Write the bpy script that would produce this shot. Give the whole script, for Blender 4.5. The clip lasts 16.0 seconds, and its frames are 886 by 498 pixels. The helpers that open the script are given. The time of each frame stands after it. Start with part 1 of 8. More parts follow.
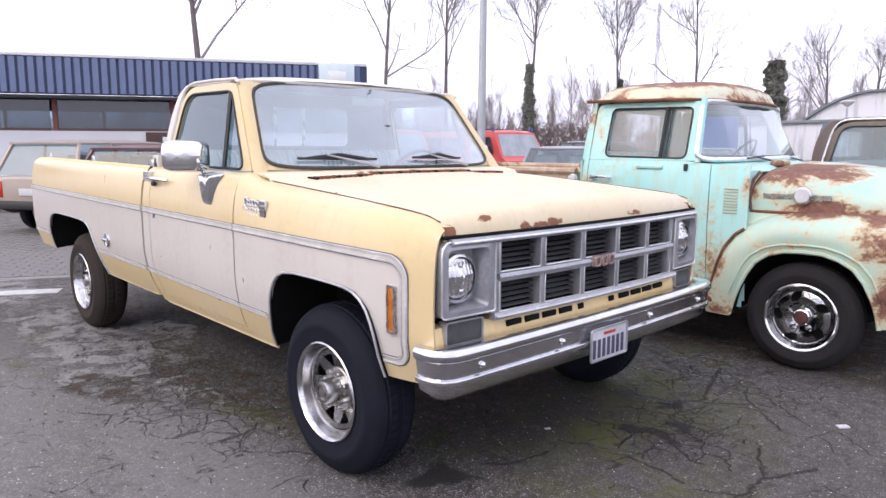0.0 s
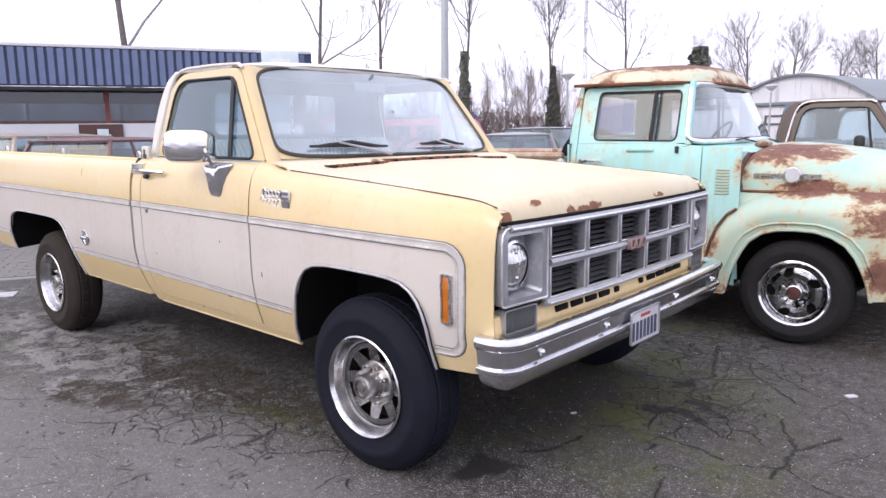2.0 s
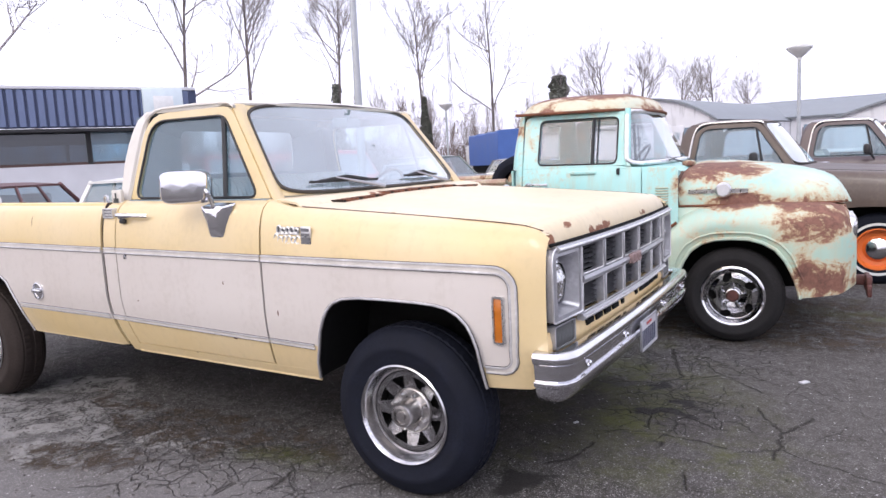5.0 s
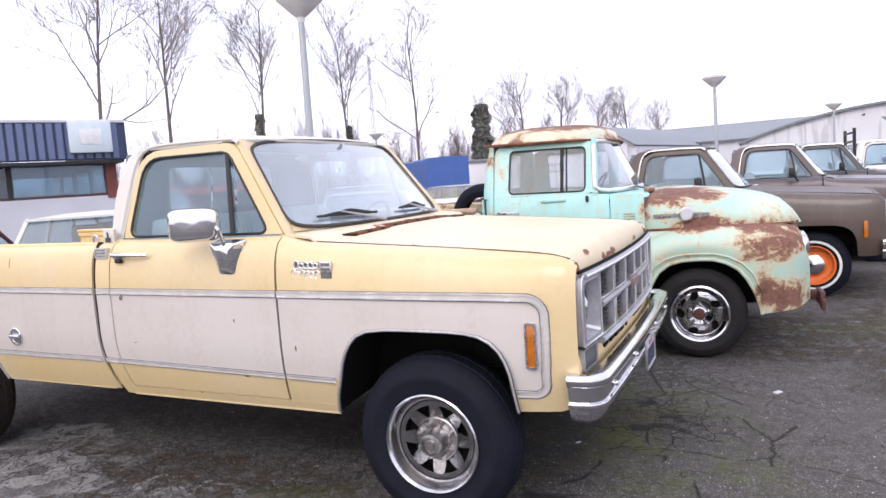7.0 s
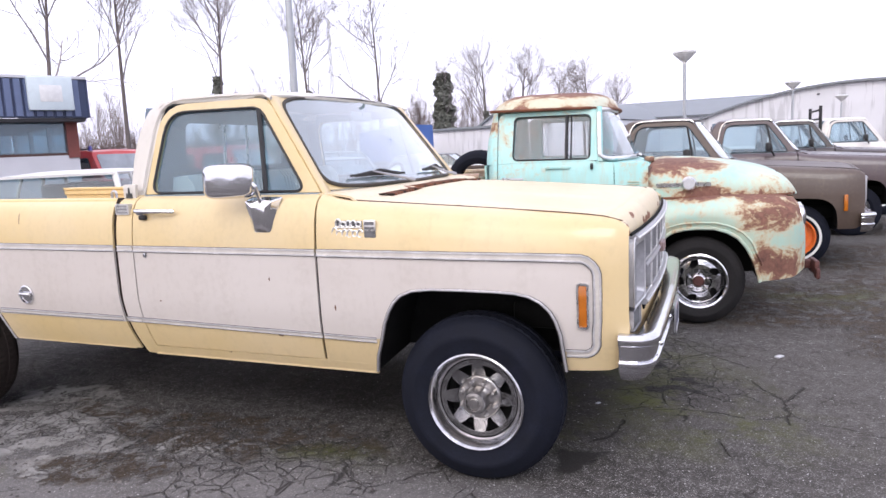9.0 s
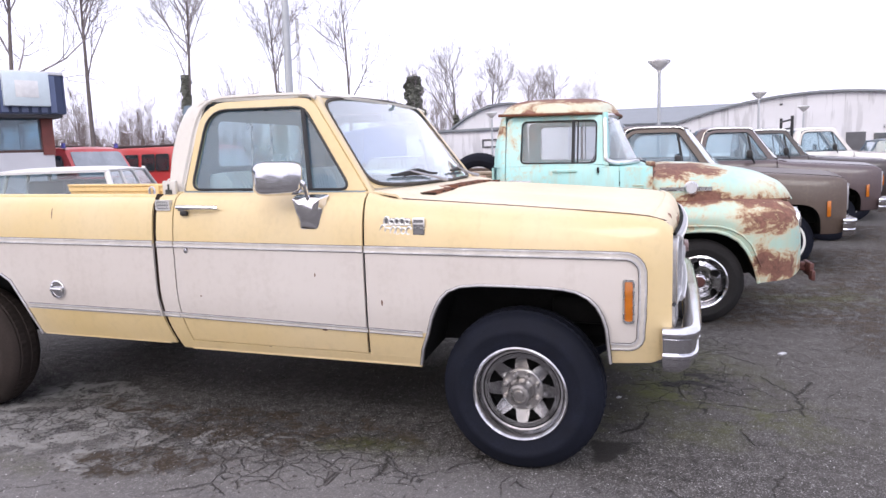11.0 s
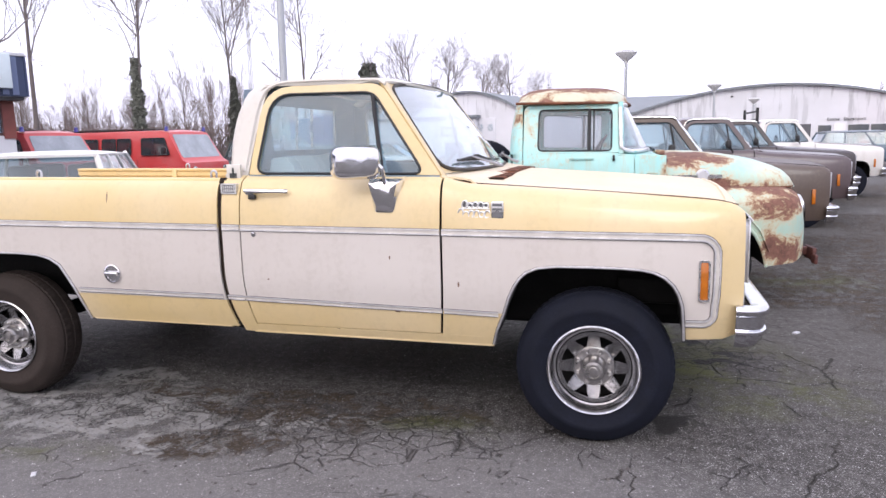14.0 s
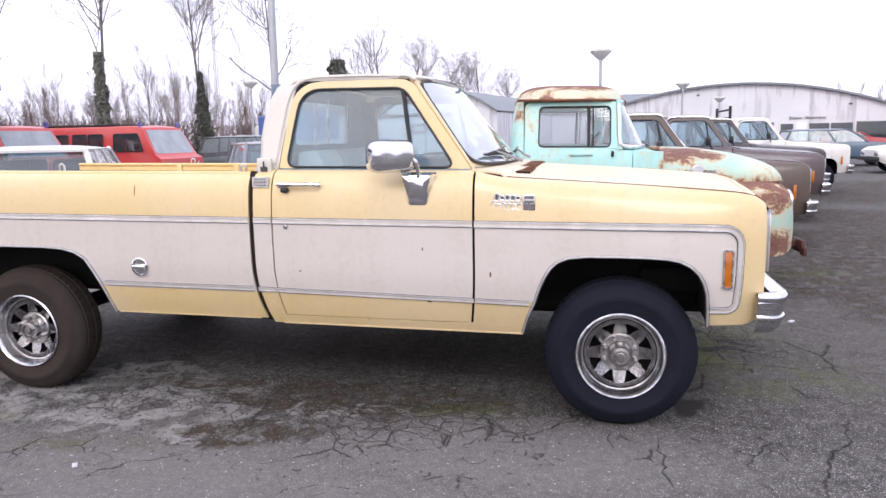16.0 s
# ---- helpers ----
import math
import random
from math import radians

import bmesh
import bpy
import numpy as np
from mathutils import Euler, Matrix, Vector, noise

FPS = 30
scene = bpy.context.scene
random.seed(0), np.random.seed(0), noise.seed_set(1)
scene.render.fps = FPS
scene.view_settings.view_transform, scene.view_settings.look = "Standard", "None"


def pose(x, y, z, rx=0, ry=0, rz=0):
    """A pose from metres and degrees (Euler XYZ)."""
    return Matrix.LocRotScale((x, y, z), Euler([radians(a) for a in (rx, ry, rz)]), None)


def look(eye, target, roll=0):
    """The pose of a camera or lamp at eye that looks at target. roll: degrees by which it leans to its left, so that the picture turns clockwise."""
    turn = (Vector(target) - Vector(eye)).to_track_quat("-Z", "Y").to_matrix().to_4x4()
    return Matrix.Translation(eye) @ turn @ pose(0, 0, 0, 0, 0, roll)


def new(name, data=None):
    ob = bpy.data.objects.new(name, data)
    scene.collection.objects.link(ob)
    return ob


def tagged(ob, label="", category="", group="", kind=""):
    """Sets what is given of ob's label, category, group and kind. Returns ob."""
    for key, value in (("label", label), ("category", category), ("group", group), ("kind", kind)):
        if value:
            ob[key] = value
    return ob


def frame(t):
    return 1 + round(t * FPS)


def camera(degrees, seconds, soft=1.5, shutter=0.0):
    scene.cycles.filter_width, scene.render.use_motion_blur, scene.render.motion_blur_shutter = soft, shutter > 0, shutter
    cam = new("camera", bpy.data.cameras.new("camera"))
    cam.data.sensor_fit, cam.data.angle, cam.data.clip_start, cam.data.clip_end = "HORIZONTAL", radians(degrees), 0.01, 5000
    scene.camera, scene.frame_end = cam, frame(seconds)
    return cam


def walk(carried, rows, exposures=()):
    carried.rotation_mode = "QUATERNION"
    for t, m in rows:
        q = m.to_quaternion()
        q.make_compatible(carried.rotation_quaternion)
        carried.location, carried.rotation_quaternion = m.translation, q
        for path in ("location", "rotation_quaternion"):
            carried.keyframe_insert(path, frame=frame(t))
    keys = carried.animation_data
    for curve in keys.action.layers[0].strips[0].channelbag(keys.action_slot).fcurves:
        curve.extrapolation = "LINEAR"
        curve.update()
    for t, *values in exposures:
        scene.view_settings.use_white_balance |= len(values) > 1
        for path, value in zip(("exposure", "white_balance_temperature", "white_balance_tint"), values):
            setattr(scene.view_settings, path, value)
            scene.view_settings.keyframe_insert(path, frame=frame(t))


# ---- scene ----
cam = camera(64.7, 16.0)
PATH = [
    (0, (2.395, -1.543, 1.376), (0.955, -0.185, 1.09), 0.1),
    (0.5, (2.327, -1.587, 1.362), (0.934, -0.183, 1.067), 0.0),
    (1, (2.233, -1.644, 1.372), (0.911, -0.172, 1.078), -1.0),
    (1.5, (2.124, -1.717, 1.376), (0.829, -0.22, 1.085), -2.3),
    (2, (2.043, -1.787, 1.364), (0.74, -0.305, 1.045), -0.8),
    (2.5, (1.979, -1.865, 1.372), (0.725, -0.338, 1.062), -1.4),
    (3, (1.931, -1.963, 1.386), (0.771, -0.357, 1.111), -3.6),
    (3.5, (1.863, -2.054, 1.387), (0.711, -0.444, 1.105), -2.9),
    (4, (1.78, -2.117, 1.382), (0.667, -0.475, 1.127), -2.5),
    (6.5, (1.355, -2.442, 1.42), (0.466, -0.667, 1.177), -4.4),
    (7, (1.283, -2.5, 1.434), (0.452, -0.69, 1.252), -4.1),
    (7.5, (1.193, -2.539, 1.418), (0.445, -0.695, 1.212), -3.6),
    (8, (1.072, -2.575, 1.415), (0.367, -0.72, 1.172), -4.4),
    (8.5, (0.987, -2.616, 1.418), (0.243, -0.779, 1.145), -2.6),
    (9, (0.933, -2.651, 1.415), (0.216, -0.804, 1.141), -2.8),
    (11.5, (0.534, -2.915, 1.42), (-0.055, -1.022, 1.159), -2.3),
    (12, (0.428, -2.938, 1.426), (-0.124, -1.033, 1.172), -3.0),
    (12.5, (0.344, -2.968, 1.411), (-0.25, -1.077, 1.141), -1.3),
    (13, (0.263, -3.005, 1.408), (-0.323, -1.113, 1.128), -0.6),
    (13.5, (0.192, -3.053, 1.422), (-0.338, -1.146, 1.137), -1.4),
    (14, (0.109, -3.13, 1.422), (-0.38, -1.215, 1.117), -1.4),
    (14.5, (0.033, -3.196, 1.431), (-0.475, -1.284, 1.137), -1.7),
    (15, (-0.028, -3.243, 1.43), (-0.569, -1.338, 1.151), -0.2),
    (15.5, (-0.092, -3.271, 1.41), (-0.593, -1.357, 1.116), 0.1),
    (16, (-0.174, -3.301, 1.417), (-0.571, -1.366, 1.102), -1.2),
]
walk(cam, [(t, look(eye, target, roll)) for t, eye, target, roll in PATH])

# ---- light: bright overcast sky ----
world = bpy.data.worlds.new("overcast_sky")
scene.world = world
world.use_nodes = True
wt = world.node_tree
wt.nodes.clear()
w_sky = wt.nodes.new("ShaderNodeTexSky")
w_sky.sky_type, w_sky.sun_disc = "NISHITA", False
w_sky.sun_elevation, w_sky.sun_rotation = radians(38), radians(200)
w_sky.air_density, w_sky.dust_density = 1.5, 6.0
w_bg = wt.nodes.new("ShaderNodeBackground")
w_cloud = wt.nodes.new("ShaderNodeBackground")
w_add = wt.nodes.new("ShaderNodeAddShader")
w_out = wt.nodes.new("ShaderNodeOutputWorld")
w_bg.inputs["Strength"].default_value = 0.05
w_geo = wt.nodes.new("ShaderNodeTexCoord")
w_sep = wt.nodes.new("ShaderNodeSeparateXYZ")
w_ramp = wt.nodes.new("ShaderNodeValToRGB")
w_ramp.color_ramp.elements[0].position, w_ramp.color_ramp.elements[0].color = 0.0, (0.782, 0.770, 0.945, 1)
w_ramp.color_ramp.elements[1].position, w_ramp.color_ramp.elements[1].color = 0.9, (0.968, 0.945, 1.140, 1)
w_cloud.inputs["Strength"].default_value = 1.55
for a, b in ((w_sky.outputs[0], w_bg.inputs[0]), (w_geo.outputs["Generated"], w_sep.inputs[0]), (w_sep.outputs["Z"], w_ramp.inputs[0]),
             (w_ramp.outputs[0], w_cloud.inputs[0]), (w_bg.outputs[0], w_add.inputs[0]), (w_cloud.outputs[0], w_add.inputs[1]), (w_add.outputs[0], w_out.inputs[0])):
    wt.links.new(a, b)
sun = new("sun", bpy.data.lights.new("sun", "SUN"))
sun.data.energy, sun.data.angle, sun.data.color = 1.0, radians(25), (1.0, 0.99, 0.985)
sun.matrix_world = look((3, -9, 8), (0, 0, 0))


# ---- materials ----
def node(nt, kind, props=(), **ins):
    n = nt.nodes.new(kind)
    for k, v in dict(props).items():
        setattr(n, k, v)
    for k, v in ins.items():
        sock = n.inputs[int(k[1:])] if k[0] == "i" and k[1:].isdigit() else n.inputs[k.replace("_", " ")]
        if isinstance(v, bpy.types.NodeSocket):
            nt.links.new(v, sock)
        else:
            sock.default_value = v
    return n


def c4(c):
    return (c[0], c[1], c[2], 1)


def start_material(name):
    mat = bpy.data.materials.new(name)
    mat.use_nodes = True
    nt = mat.node_tree
    bsdf = nt.nodes["Principled BSDF"]
    co = node(nt, "ShaderNodeTexCoord").outputs["Object"]
    return mat, nt, bsdf, co


def noise_of(nt, co, scale, detail=4, rough=0.55, distort=0.0):
    return node(nt, "ShaderNodeTexNoise", Vector=co, Scale=scale, Detail=detail, Roughness=rough, Distortion=distort).outputs["Fac"]


def ramp(nt, fac, lo, hi, a=(0, 0, 0), b=(1, 1, 1)):
    r = node(nt, "ShaderNodeValToRGB", Fac=fac)
    r.color_ramp.elements[0].position, r.color_ramp.elements[1].position = lo, hi
    r.color_ramp.elements[0].color, r.color_ramp.elements[1].color = c4(a), c4(b)
    return r.outputs[0]


def mix(nt, fac, a, b, blend="MIX"):
    n = nt.nodes.new("ShaderNodeMix")
    n.data_type, n.blend_type = "RGBA", blend
    for sock, v in ((n.inputs[0], fac), (n.inputs[6], a), (n.inputs[7], b)):
        if isinstance(v, bpy.types.NodeSocket):
            nt.links.new(v, sock)
        else:
            sock.default_value = c4(v) if isinstance(v, tuple) else v
    return n.outputs[2]


def arith(nt, op, a, b=0.0, clamp=False):
    return node(nt, "ShaderNodeMath", {"operation": op, "use_clamp": clamp}, i0=a, i1=b).outputs[0]


def bump(nt, height, strength, distance):
    return node(nt, "ShaderNodeBump", Height=height, Strength=strength, Distance=distance).outputs[0]


def plain(name, col, rough=0.5, metal=0.0, vary=0.15, scale=6.0, relief=0.1, grain=60.0, coat=0.0, specular=0.5):
    """A surface with broad mottling, fine grain and a little relief."""
    mat, nt, bsdf, co = start_material(name)
    broad = noise_of(nt, co, scale, 5)
    fine = noise_of(nt, co, grain, 3)
    dark = tuple(max(0.0, v * (1 - vary)) for v in col)
    light = tuple(min(1.0, v * (1 + vary)) for v in col)
    tone = mix(nt, ramp(nt, broad, 0.3, 0.7), dark, light)
    tone = mix(nt, ramp(nt, fine, 0.35, 0.75), tone, tuple(v * (1 - vary * 0.6) for v in col))
    nt.links.new(tone, bsdf.inputs["Base Color"])
    nt.links.new(arith(nt, "ADD", arith(nt, "MULTIPLY", broad, 0.2), rough - 0.1, True), bsdf.inputs["Roughness"])
    bsdf.inputs["Metallic"].default_value = metal
    bsdf.inputs["Specular IOR Level"].default_value = specular
    bsdf.inputs["Coat Weight"].default_value = coat
    nt.links.new(bump(nt, fine, relief, 0.003), bsdf.inputs["Normal"])
    return mat


def car_paint(name, col, second=None, box=None, rust=0.0, rough=0.32, fade=0.1, dirt=0.15, coat=0.25, rust_col=(0.11, 0.035, 0.02), chips=()):
    """Aged vehicle paint. box: xmin, xmax, zmin, zmax, radius, rake of a panel in the second colour."""
    mat, nt, bsdf, co = start_material(name)
    broad, fine = noise_of(nt, co, 1.4, 5), noise_of(nt, co, 35, 5)
    streak = node(nt, "ShaderNodeMapping", Vector=co, Scale=(9, 9, 0.8)).outputs[0]
    runs = noise_of(nt, streak, 1.6, 6, 0.65)

    def aged(c):
        pale = tuple(min(0.9, v * (1 - fade) + 0.75 * fade) for v in c)
        return mix(nt, ramp(nt, broad, 0.35, 0.7), c, pale)

    tone = aged(col)
    if second:
        x0, x1, z0, z1, r, rake = box
        sep = node(nt, "ShaderNodeSeparateXYZ", Vector=co)
        z = arith(nt, "ADD", sep.outputs["Z"], arith(nt, "MULTIPLY", sep.outputs["X"], rake))
        qx = arith(nt, "MAXIMUM", arith(nt, "SUBTRACT", arith(nt, "ABSOLUTE", arith(nt, "SUBTRACT", sep.outputs["X"], (x0 + x1) / 2)), (x1 - x0) / 2 - r), 0)
        qz = arith(nt, "MAXIMUM", arith(nt, "SUBTRACT", arith(nt, "ABSOLUTE", arith(nt, "SUBTRACT", z, (z0 + z1) / 2)), (z1 - z0) / 2 - r), 0)
        d = arith(nt, "SQRT", arith(nt, "ADD", arith(nt, "MULTIPLY", qx, qx), arith(nt, "MULTIPLY", qz, qz)))
        tone = mix(nt, arith(nt, "LESS_THAN", d, r), tone, aged(second))
    grime = ramp(nt, arith(nt, "MULTIPLY", runs, fine), 0.24, 0.5)
    tone = mix(nt, arith(nt, "MULTIPLY", grime, dirt), tone, (0.20, 0.16, 0.11))
    rough_out = arith(nt, "ADD", arith(nt, "MULTIPLY", broad, 0.25), rough - 0.1, True)
    if rust:
        flake = noise_of(nt, co, 3.2, 9, 0.66, 0.6)
        for x, y, z, rx, ry, rz, wt in chips:
            off = node(nt, "ShaderNodeVectorMath", {"operation": "SUBTRACT"}, i0=co, i1=(x, y, z)).outputs[0]
            off = node(nt, "ShaderNodeVectorMath", {"operation": "DIVIDE"}, i0=off, i1=(rx, ry, rz)).outputs[0]
            d = node(nt, "ShaderNodeVectorMath", {"operation": "LENGTH"}, i0=off).outputs["Value"]
            flake = arith(nt, "ADD", flake, arith(nt, "MULTIPLY", arith(nt, "SUBTRACT", 1.0, d, True), wt))
        patch = ramp(nt, flake, 0.76 - rust * 0.3, 0.785 - rust * 0.3)
        rustcol = mix(nt, fine, rust_col, tuple(v * 2.4 for v in rust_col))
        tone = mix(nt, patch, tone, rustcol)
        rough_out = arith(nt, "ADD", rough_out, arith(nt, "MULTIPLY", patch, 0.4), True)
    nt.links.new(tone, bsdf.inputs["Base Color"])
    nt.links.new(rough_out, bsdf.inputs["Roughness"])
    bsdf.inputs["Coat Weight"].default_value = coat
    bsdf.inputs["Coat Roughness"].default_value = 0.12
    nt.links.new(bump(nt, arith(nt, "ADD", broad, arith(nt, "MULTIPLY", fine, 0.04)), 0.12, 0.01), bsdf.inputs["Normal"])
    return mat


def glass_pane(name, tint, gloss=0.9, clear=0.8, base=0.07, power=4.0, dust_veil_col=(0.42, 0.50, 0.55)):
    """Thin pane: sees through with a tint, mirrors more at a slant, with a film of dust and painted sky veil."""
    mat, nt, bsdf, co = start_material(name)
    nt.nodes.remove(bsdf)
    cloud = noise_of(nt, co, 3.0, 6, 0.6)
    film = ramp(nt, cloud, 0.3, 0.8, tuple(v * 0.86 for v in tint), tint)
    see = node(nt, "ShaderNodeBsdfTransparent", Color=film)
    # diffuse film: dust, with sky glare painted in by its colour
    dust = node(nt, "ShaderNodeBsdfDiffuse", Color=c4(dust_veil_col))
    amount = arith(nt, "MULTIPLY", arith(nt, "ADD", 0.5, cloud), 1 - clear, True)
    body = node(nt, "ShaderNodeMixShader", i0=amount, i1=see.outputs[0], i2=dust.outputs[0])
    shine = node(nt, "ShaderNodeBsdfGlossy", Color=(gloss, gloss, gloss, 1), Roughness=0.04)
    facing = node(nt, "ShaderNodeLayerWeight", Blend=0.5).outputs["Facing"]
    share = arith(nt, "ADD", base, arith(nt, "MULTIPLY", arith(nt, "POWER", facing, power), 0.85), True)
    both = node(nt, "ShaderNodeMixShader", i0=share, i1=body.outputs[0], i2=shine.outputs[0])
    nt.links.new(both.outputs[0], nt.nodes["Material Output"].inputs[0])
    return mat


M_WHEELCHROME = plain("brushed_wheel_chrome", (0.58, 0.575, 0.59), 0.20, 1.0, 0.42, 14, 0.10, 80)
M_HUB = plain("worn_hub_metal", (0.50, 0.485, 0.48), 0.30, 1.0, 0.4, 18, 0.2, 60)
M_POLISHED = plain("polished_chrome", (0.80, 0.80, 0.82), 0.08, 1.0, 0.10, 12, 0.015, 70)
M_CHROME = plain("worn_chrome", (0.72, 0.72, 0.74), 0.16, 1.0, 0.12, 9, 0.03, 80)
M_TRIM = plain("bright_trim", (0.62, 0.62, 0.63), 0.28, 1.0, 0.15, 20, 0.1, 90)
M_BUMPER = plain("dulled_bumper_chrome", (0.68, 0.68, 0.71), 0.16, 1.0, 0.16, 7, 0.02, 80)
M_EDGE = plain("bright_grille_edging", (0.78, 0.78, 0.79), 0.34, 0.8, 0.2, 24, 0.1, 80)
M_ALU = plain("dull_grille_silver", (0.40, 0.40, 0.425), 0.38, 0.6, 0.2, 14, 0.15, 70)
M_BLACK = plain("black_rubber", (0.018, 0.018, 0.02), 0.55, 0, 0.3, 20, 0.2)
M_TYRE = plain("tyre_rubber", (0.0072, 0.0088, 0.0165), 0.75, 0, 0.35, 9, 0.3, 90, specular=0.18)
M_TYRE_DUSTY = plain("dusty_tyre_rubber", (0.034, 0.026, 0.023), 0.85, 0, 0.3, 7, 0.3, 90, specular=0.2)
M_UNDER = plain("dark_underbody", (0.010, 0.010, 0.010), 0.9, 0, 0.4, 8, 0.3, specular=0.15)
# bluish film colours of these three panes paint in reflected sky
M_GLASS = glass_pane("car_glass", (0.78, 0.93, 1.0), 0.95, 0.84, 0.06, 4.0, (0.40, 0.58, 0.72))
M_GLASS_WS = glass_pane("windscreen_glass", (0.88, 0.97, 1.0), 1.0, 0.72, 0.12, 3.0, (0.70, 0.82, 0.90))
M_GLASS_REAR = glass_pane("sky_veiled_rear_glass", (0.86, 0.95, 1.0), 0.95, 0.62, 0.10, 2.6, (0.66, 0.76, 0.84))
M_GLASS_OLD = glass_pane("dusty_old_glass", (0.90, 0.96, 1.0), 0.9, 0.90, 0.08, 3.5, (0.62, 0.67, 0.74))
M_GLASS_DARK = glass_pane("dark_building_glass", (0.40, 0.43, 0.48), 1.0, 0.96)
M_LENS = plain("clear_lamp_lens", (0.74, 0.74, 0.75), 0.12, 0.9, 0.45, 30, 0.4, 45)
M_GREYLENS = plain("greyed_indicator_lens", (0.075, 0.078, 0.076), 0.4, 0.1, 0.25, 30, 0.5, 60, specular=0.25)
M_AMBER = plain("amber_lens", (0.46, 0.135, 0.010), 0.2, 0, 0.2, 30, 0.3, 60, 0.5)
M_REDLENS = plain("red_lens", (0.45, 0.02, 0.015), 0.2, 0, 0.2, 30, 0.3, 60, 0.5)
M_BLUELENS = plain("blue_beacon_lens", (0.07, 0.06, 0.30), 0.2, 0, 0.2, 30, 0.3, 60, 0.5)
M_SEAT = plain("grey_green_vinyl", (0.46, 0.52, 0.52), 0.5, 0, 0.2, 8, 0.2)
M_DASH = plain("grey_dashboard", (0.18, 0.235, 0.26), 0.55, 0, 0.2, 8, 0.2)
M_LINER = plain("grey_headliner", (0.135, 0.18, 0.235), 0.8, 0, 0.1, 8, 0.2)
M_EMBLEM = plain("red_emblem_enamel", (0.36, 0.255, 0.245), 0.4, 0.4, 0.3, 60, 0.2)
M_PLATE = plain("white_number_plate", (0.54, 0.54, 0.57), 0.4, 0, 0.1, 20, 0.2)
M_NAVY = plain("navy_characters", (0.06, 0.065, 0.11), 0.5, 0, 0.2, 20, 0.1)
M_REDINK = plain("red_script", (0.5, 0.06, 0.05), 0.5, 0, 0.2, 20, 0.1)
M_RUSTY = plain("bare_rust", (0.17, 0.065, 0.035), 0.85, 0.1, 0.5, 9, 0.5, 50)

CHIPS = ((-0.955, -1.0, 0.878, 0.007, 0.1, 0.016, 0.8), (-0.62, -1.0, 0.756, 0.006, 0.1, 0.018, 0.8), (-1.60, -1.0, 0.757, 0.014, 0.1, 0.01, 0.55), (-0.93, -1.0, 0.610, 0.02, 0.1, 0.008, 0.8), (-2.52, -1.0, 1.17, 0.006, 0.1, 0.05, 0.7), (-1.2, -1.0, 0.50, 0.4, 0.1, 0.02, 0.32), (-2.3, -1.0, 0.47, 0.3, 0.1, 0.02, 0.34))
BOX = (-6.0, 0.522, 0.612, 0.992, 0.075, 0.0135)
M_YELLOW = car_paint("faded_yellow_and_cream_paint", (0.61, 0.465, 0.228), (0.54, 0.495, 0.462), BOX, 0.001, 0.36, 0.16, 0.16, 0.55, (0.08, 0.045, 0.03),
                     CHIPS)
# faded hood yellow, paled further by sky reflection mixed into the colour
M_YELLOW_HOOD = car_paint("sky_paled_hood_paint", (0.64, 0.53, 0.345), None, None, 0.20, 0.5, 0.25, 0.2, 0.1, (0.13, 0.055, 0.03),
                          ((0.67, -0.36, 1.08, 0.10, 0.26, 0.06, 0.34), (0.62, -0.85, 1.08, 0.06, 0.05, 0.06, 0.4), (0.62, -0.66, 1.12, 0.05, 0.08, 0.03, 0.34), (-0.5, -0.05, 1.25, 0.09, 0.9, 0.05, 0.20), (0.66, 0.3, 1.08, 0.08, 0.3, 0.05, 0.18)))
M_YELLOW_IN = car_paint("yellow_bed_paint", (0.66, 0.49, 0.23), None, None, 0.12, 0.55, 0.1, 0.3, 0.05)
M_CREAM = car_paint("cream_roof_paint", (0.58, 0.55, 0.505), None, None, 0.0, 0.4, 0.1, 0.15)


# ---- mesh helpers ----
def part(name, bm, material, parent=None, label="", sharp=32):
    """One mesh object from a bmesh, under a thing or a part."""
    me = bpy.data.meshes.new(name)
    bm.normal_update()
    bm.to_mesh(me)
    bm.free()
    for m in material if isinstance(material, (list, tuple)) else (material,):
        me.materials.append(m)
    me.shade_smooth()
    me.set_sharp_from_angle(angle=radians(sharp))
    ob = new(name, me)
    ob.parent = parent
    if label:
        ob["label"] = label
    return ob


def empty(name, m, label, category, group="", kind=""):
    ob = new(name)
    ob.empty_display_size = 0.2
    ob.matrix_world = m
    return tagged(ob, label, category, group, kind)


def box(bm, lo, hi, bev=0.0, mi=0, m=None):
    lo, hi = Vector(lo), Vector(hi)
    r = bmesh.ops.create_cube(bm, size=1.0)
    vs = r["verts"]
    for v in vs:
        v.co = Vector([lo[i] + (v.co[i] + 0.5) * (hi[i] - lo[i]) for i in range(3)])
    fs = list({f for v in vs for f in v.link_faces})
    for f in fs:
        f.material_index = mi
    if bev:
        es = list({e for v in vs for e in v.link_edges})
        out = bmesh.ops.bevel(bm, geom=es, offset=bev, segments=2, profile=0.5, affect="EDGES")
        for f in out["faces"]:
            f.material_index = mi
        vs = list({v for f in out["faces"] for v in f.verts} | {v for v in vs if v.is_valid})
    if m is not None:
        bmesh.ops.transform(bm, matrix=m, verts=vs)
    return vs


def boxed(lo, hi, bev=0.0, m=None):
    bm = bmesh.new()
    box(bm, lo, hi, bev, 0, m)
    return bm


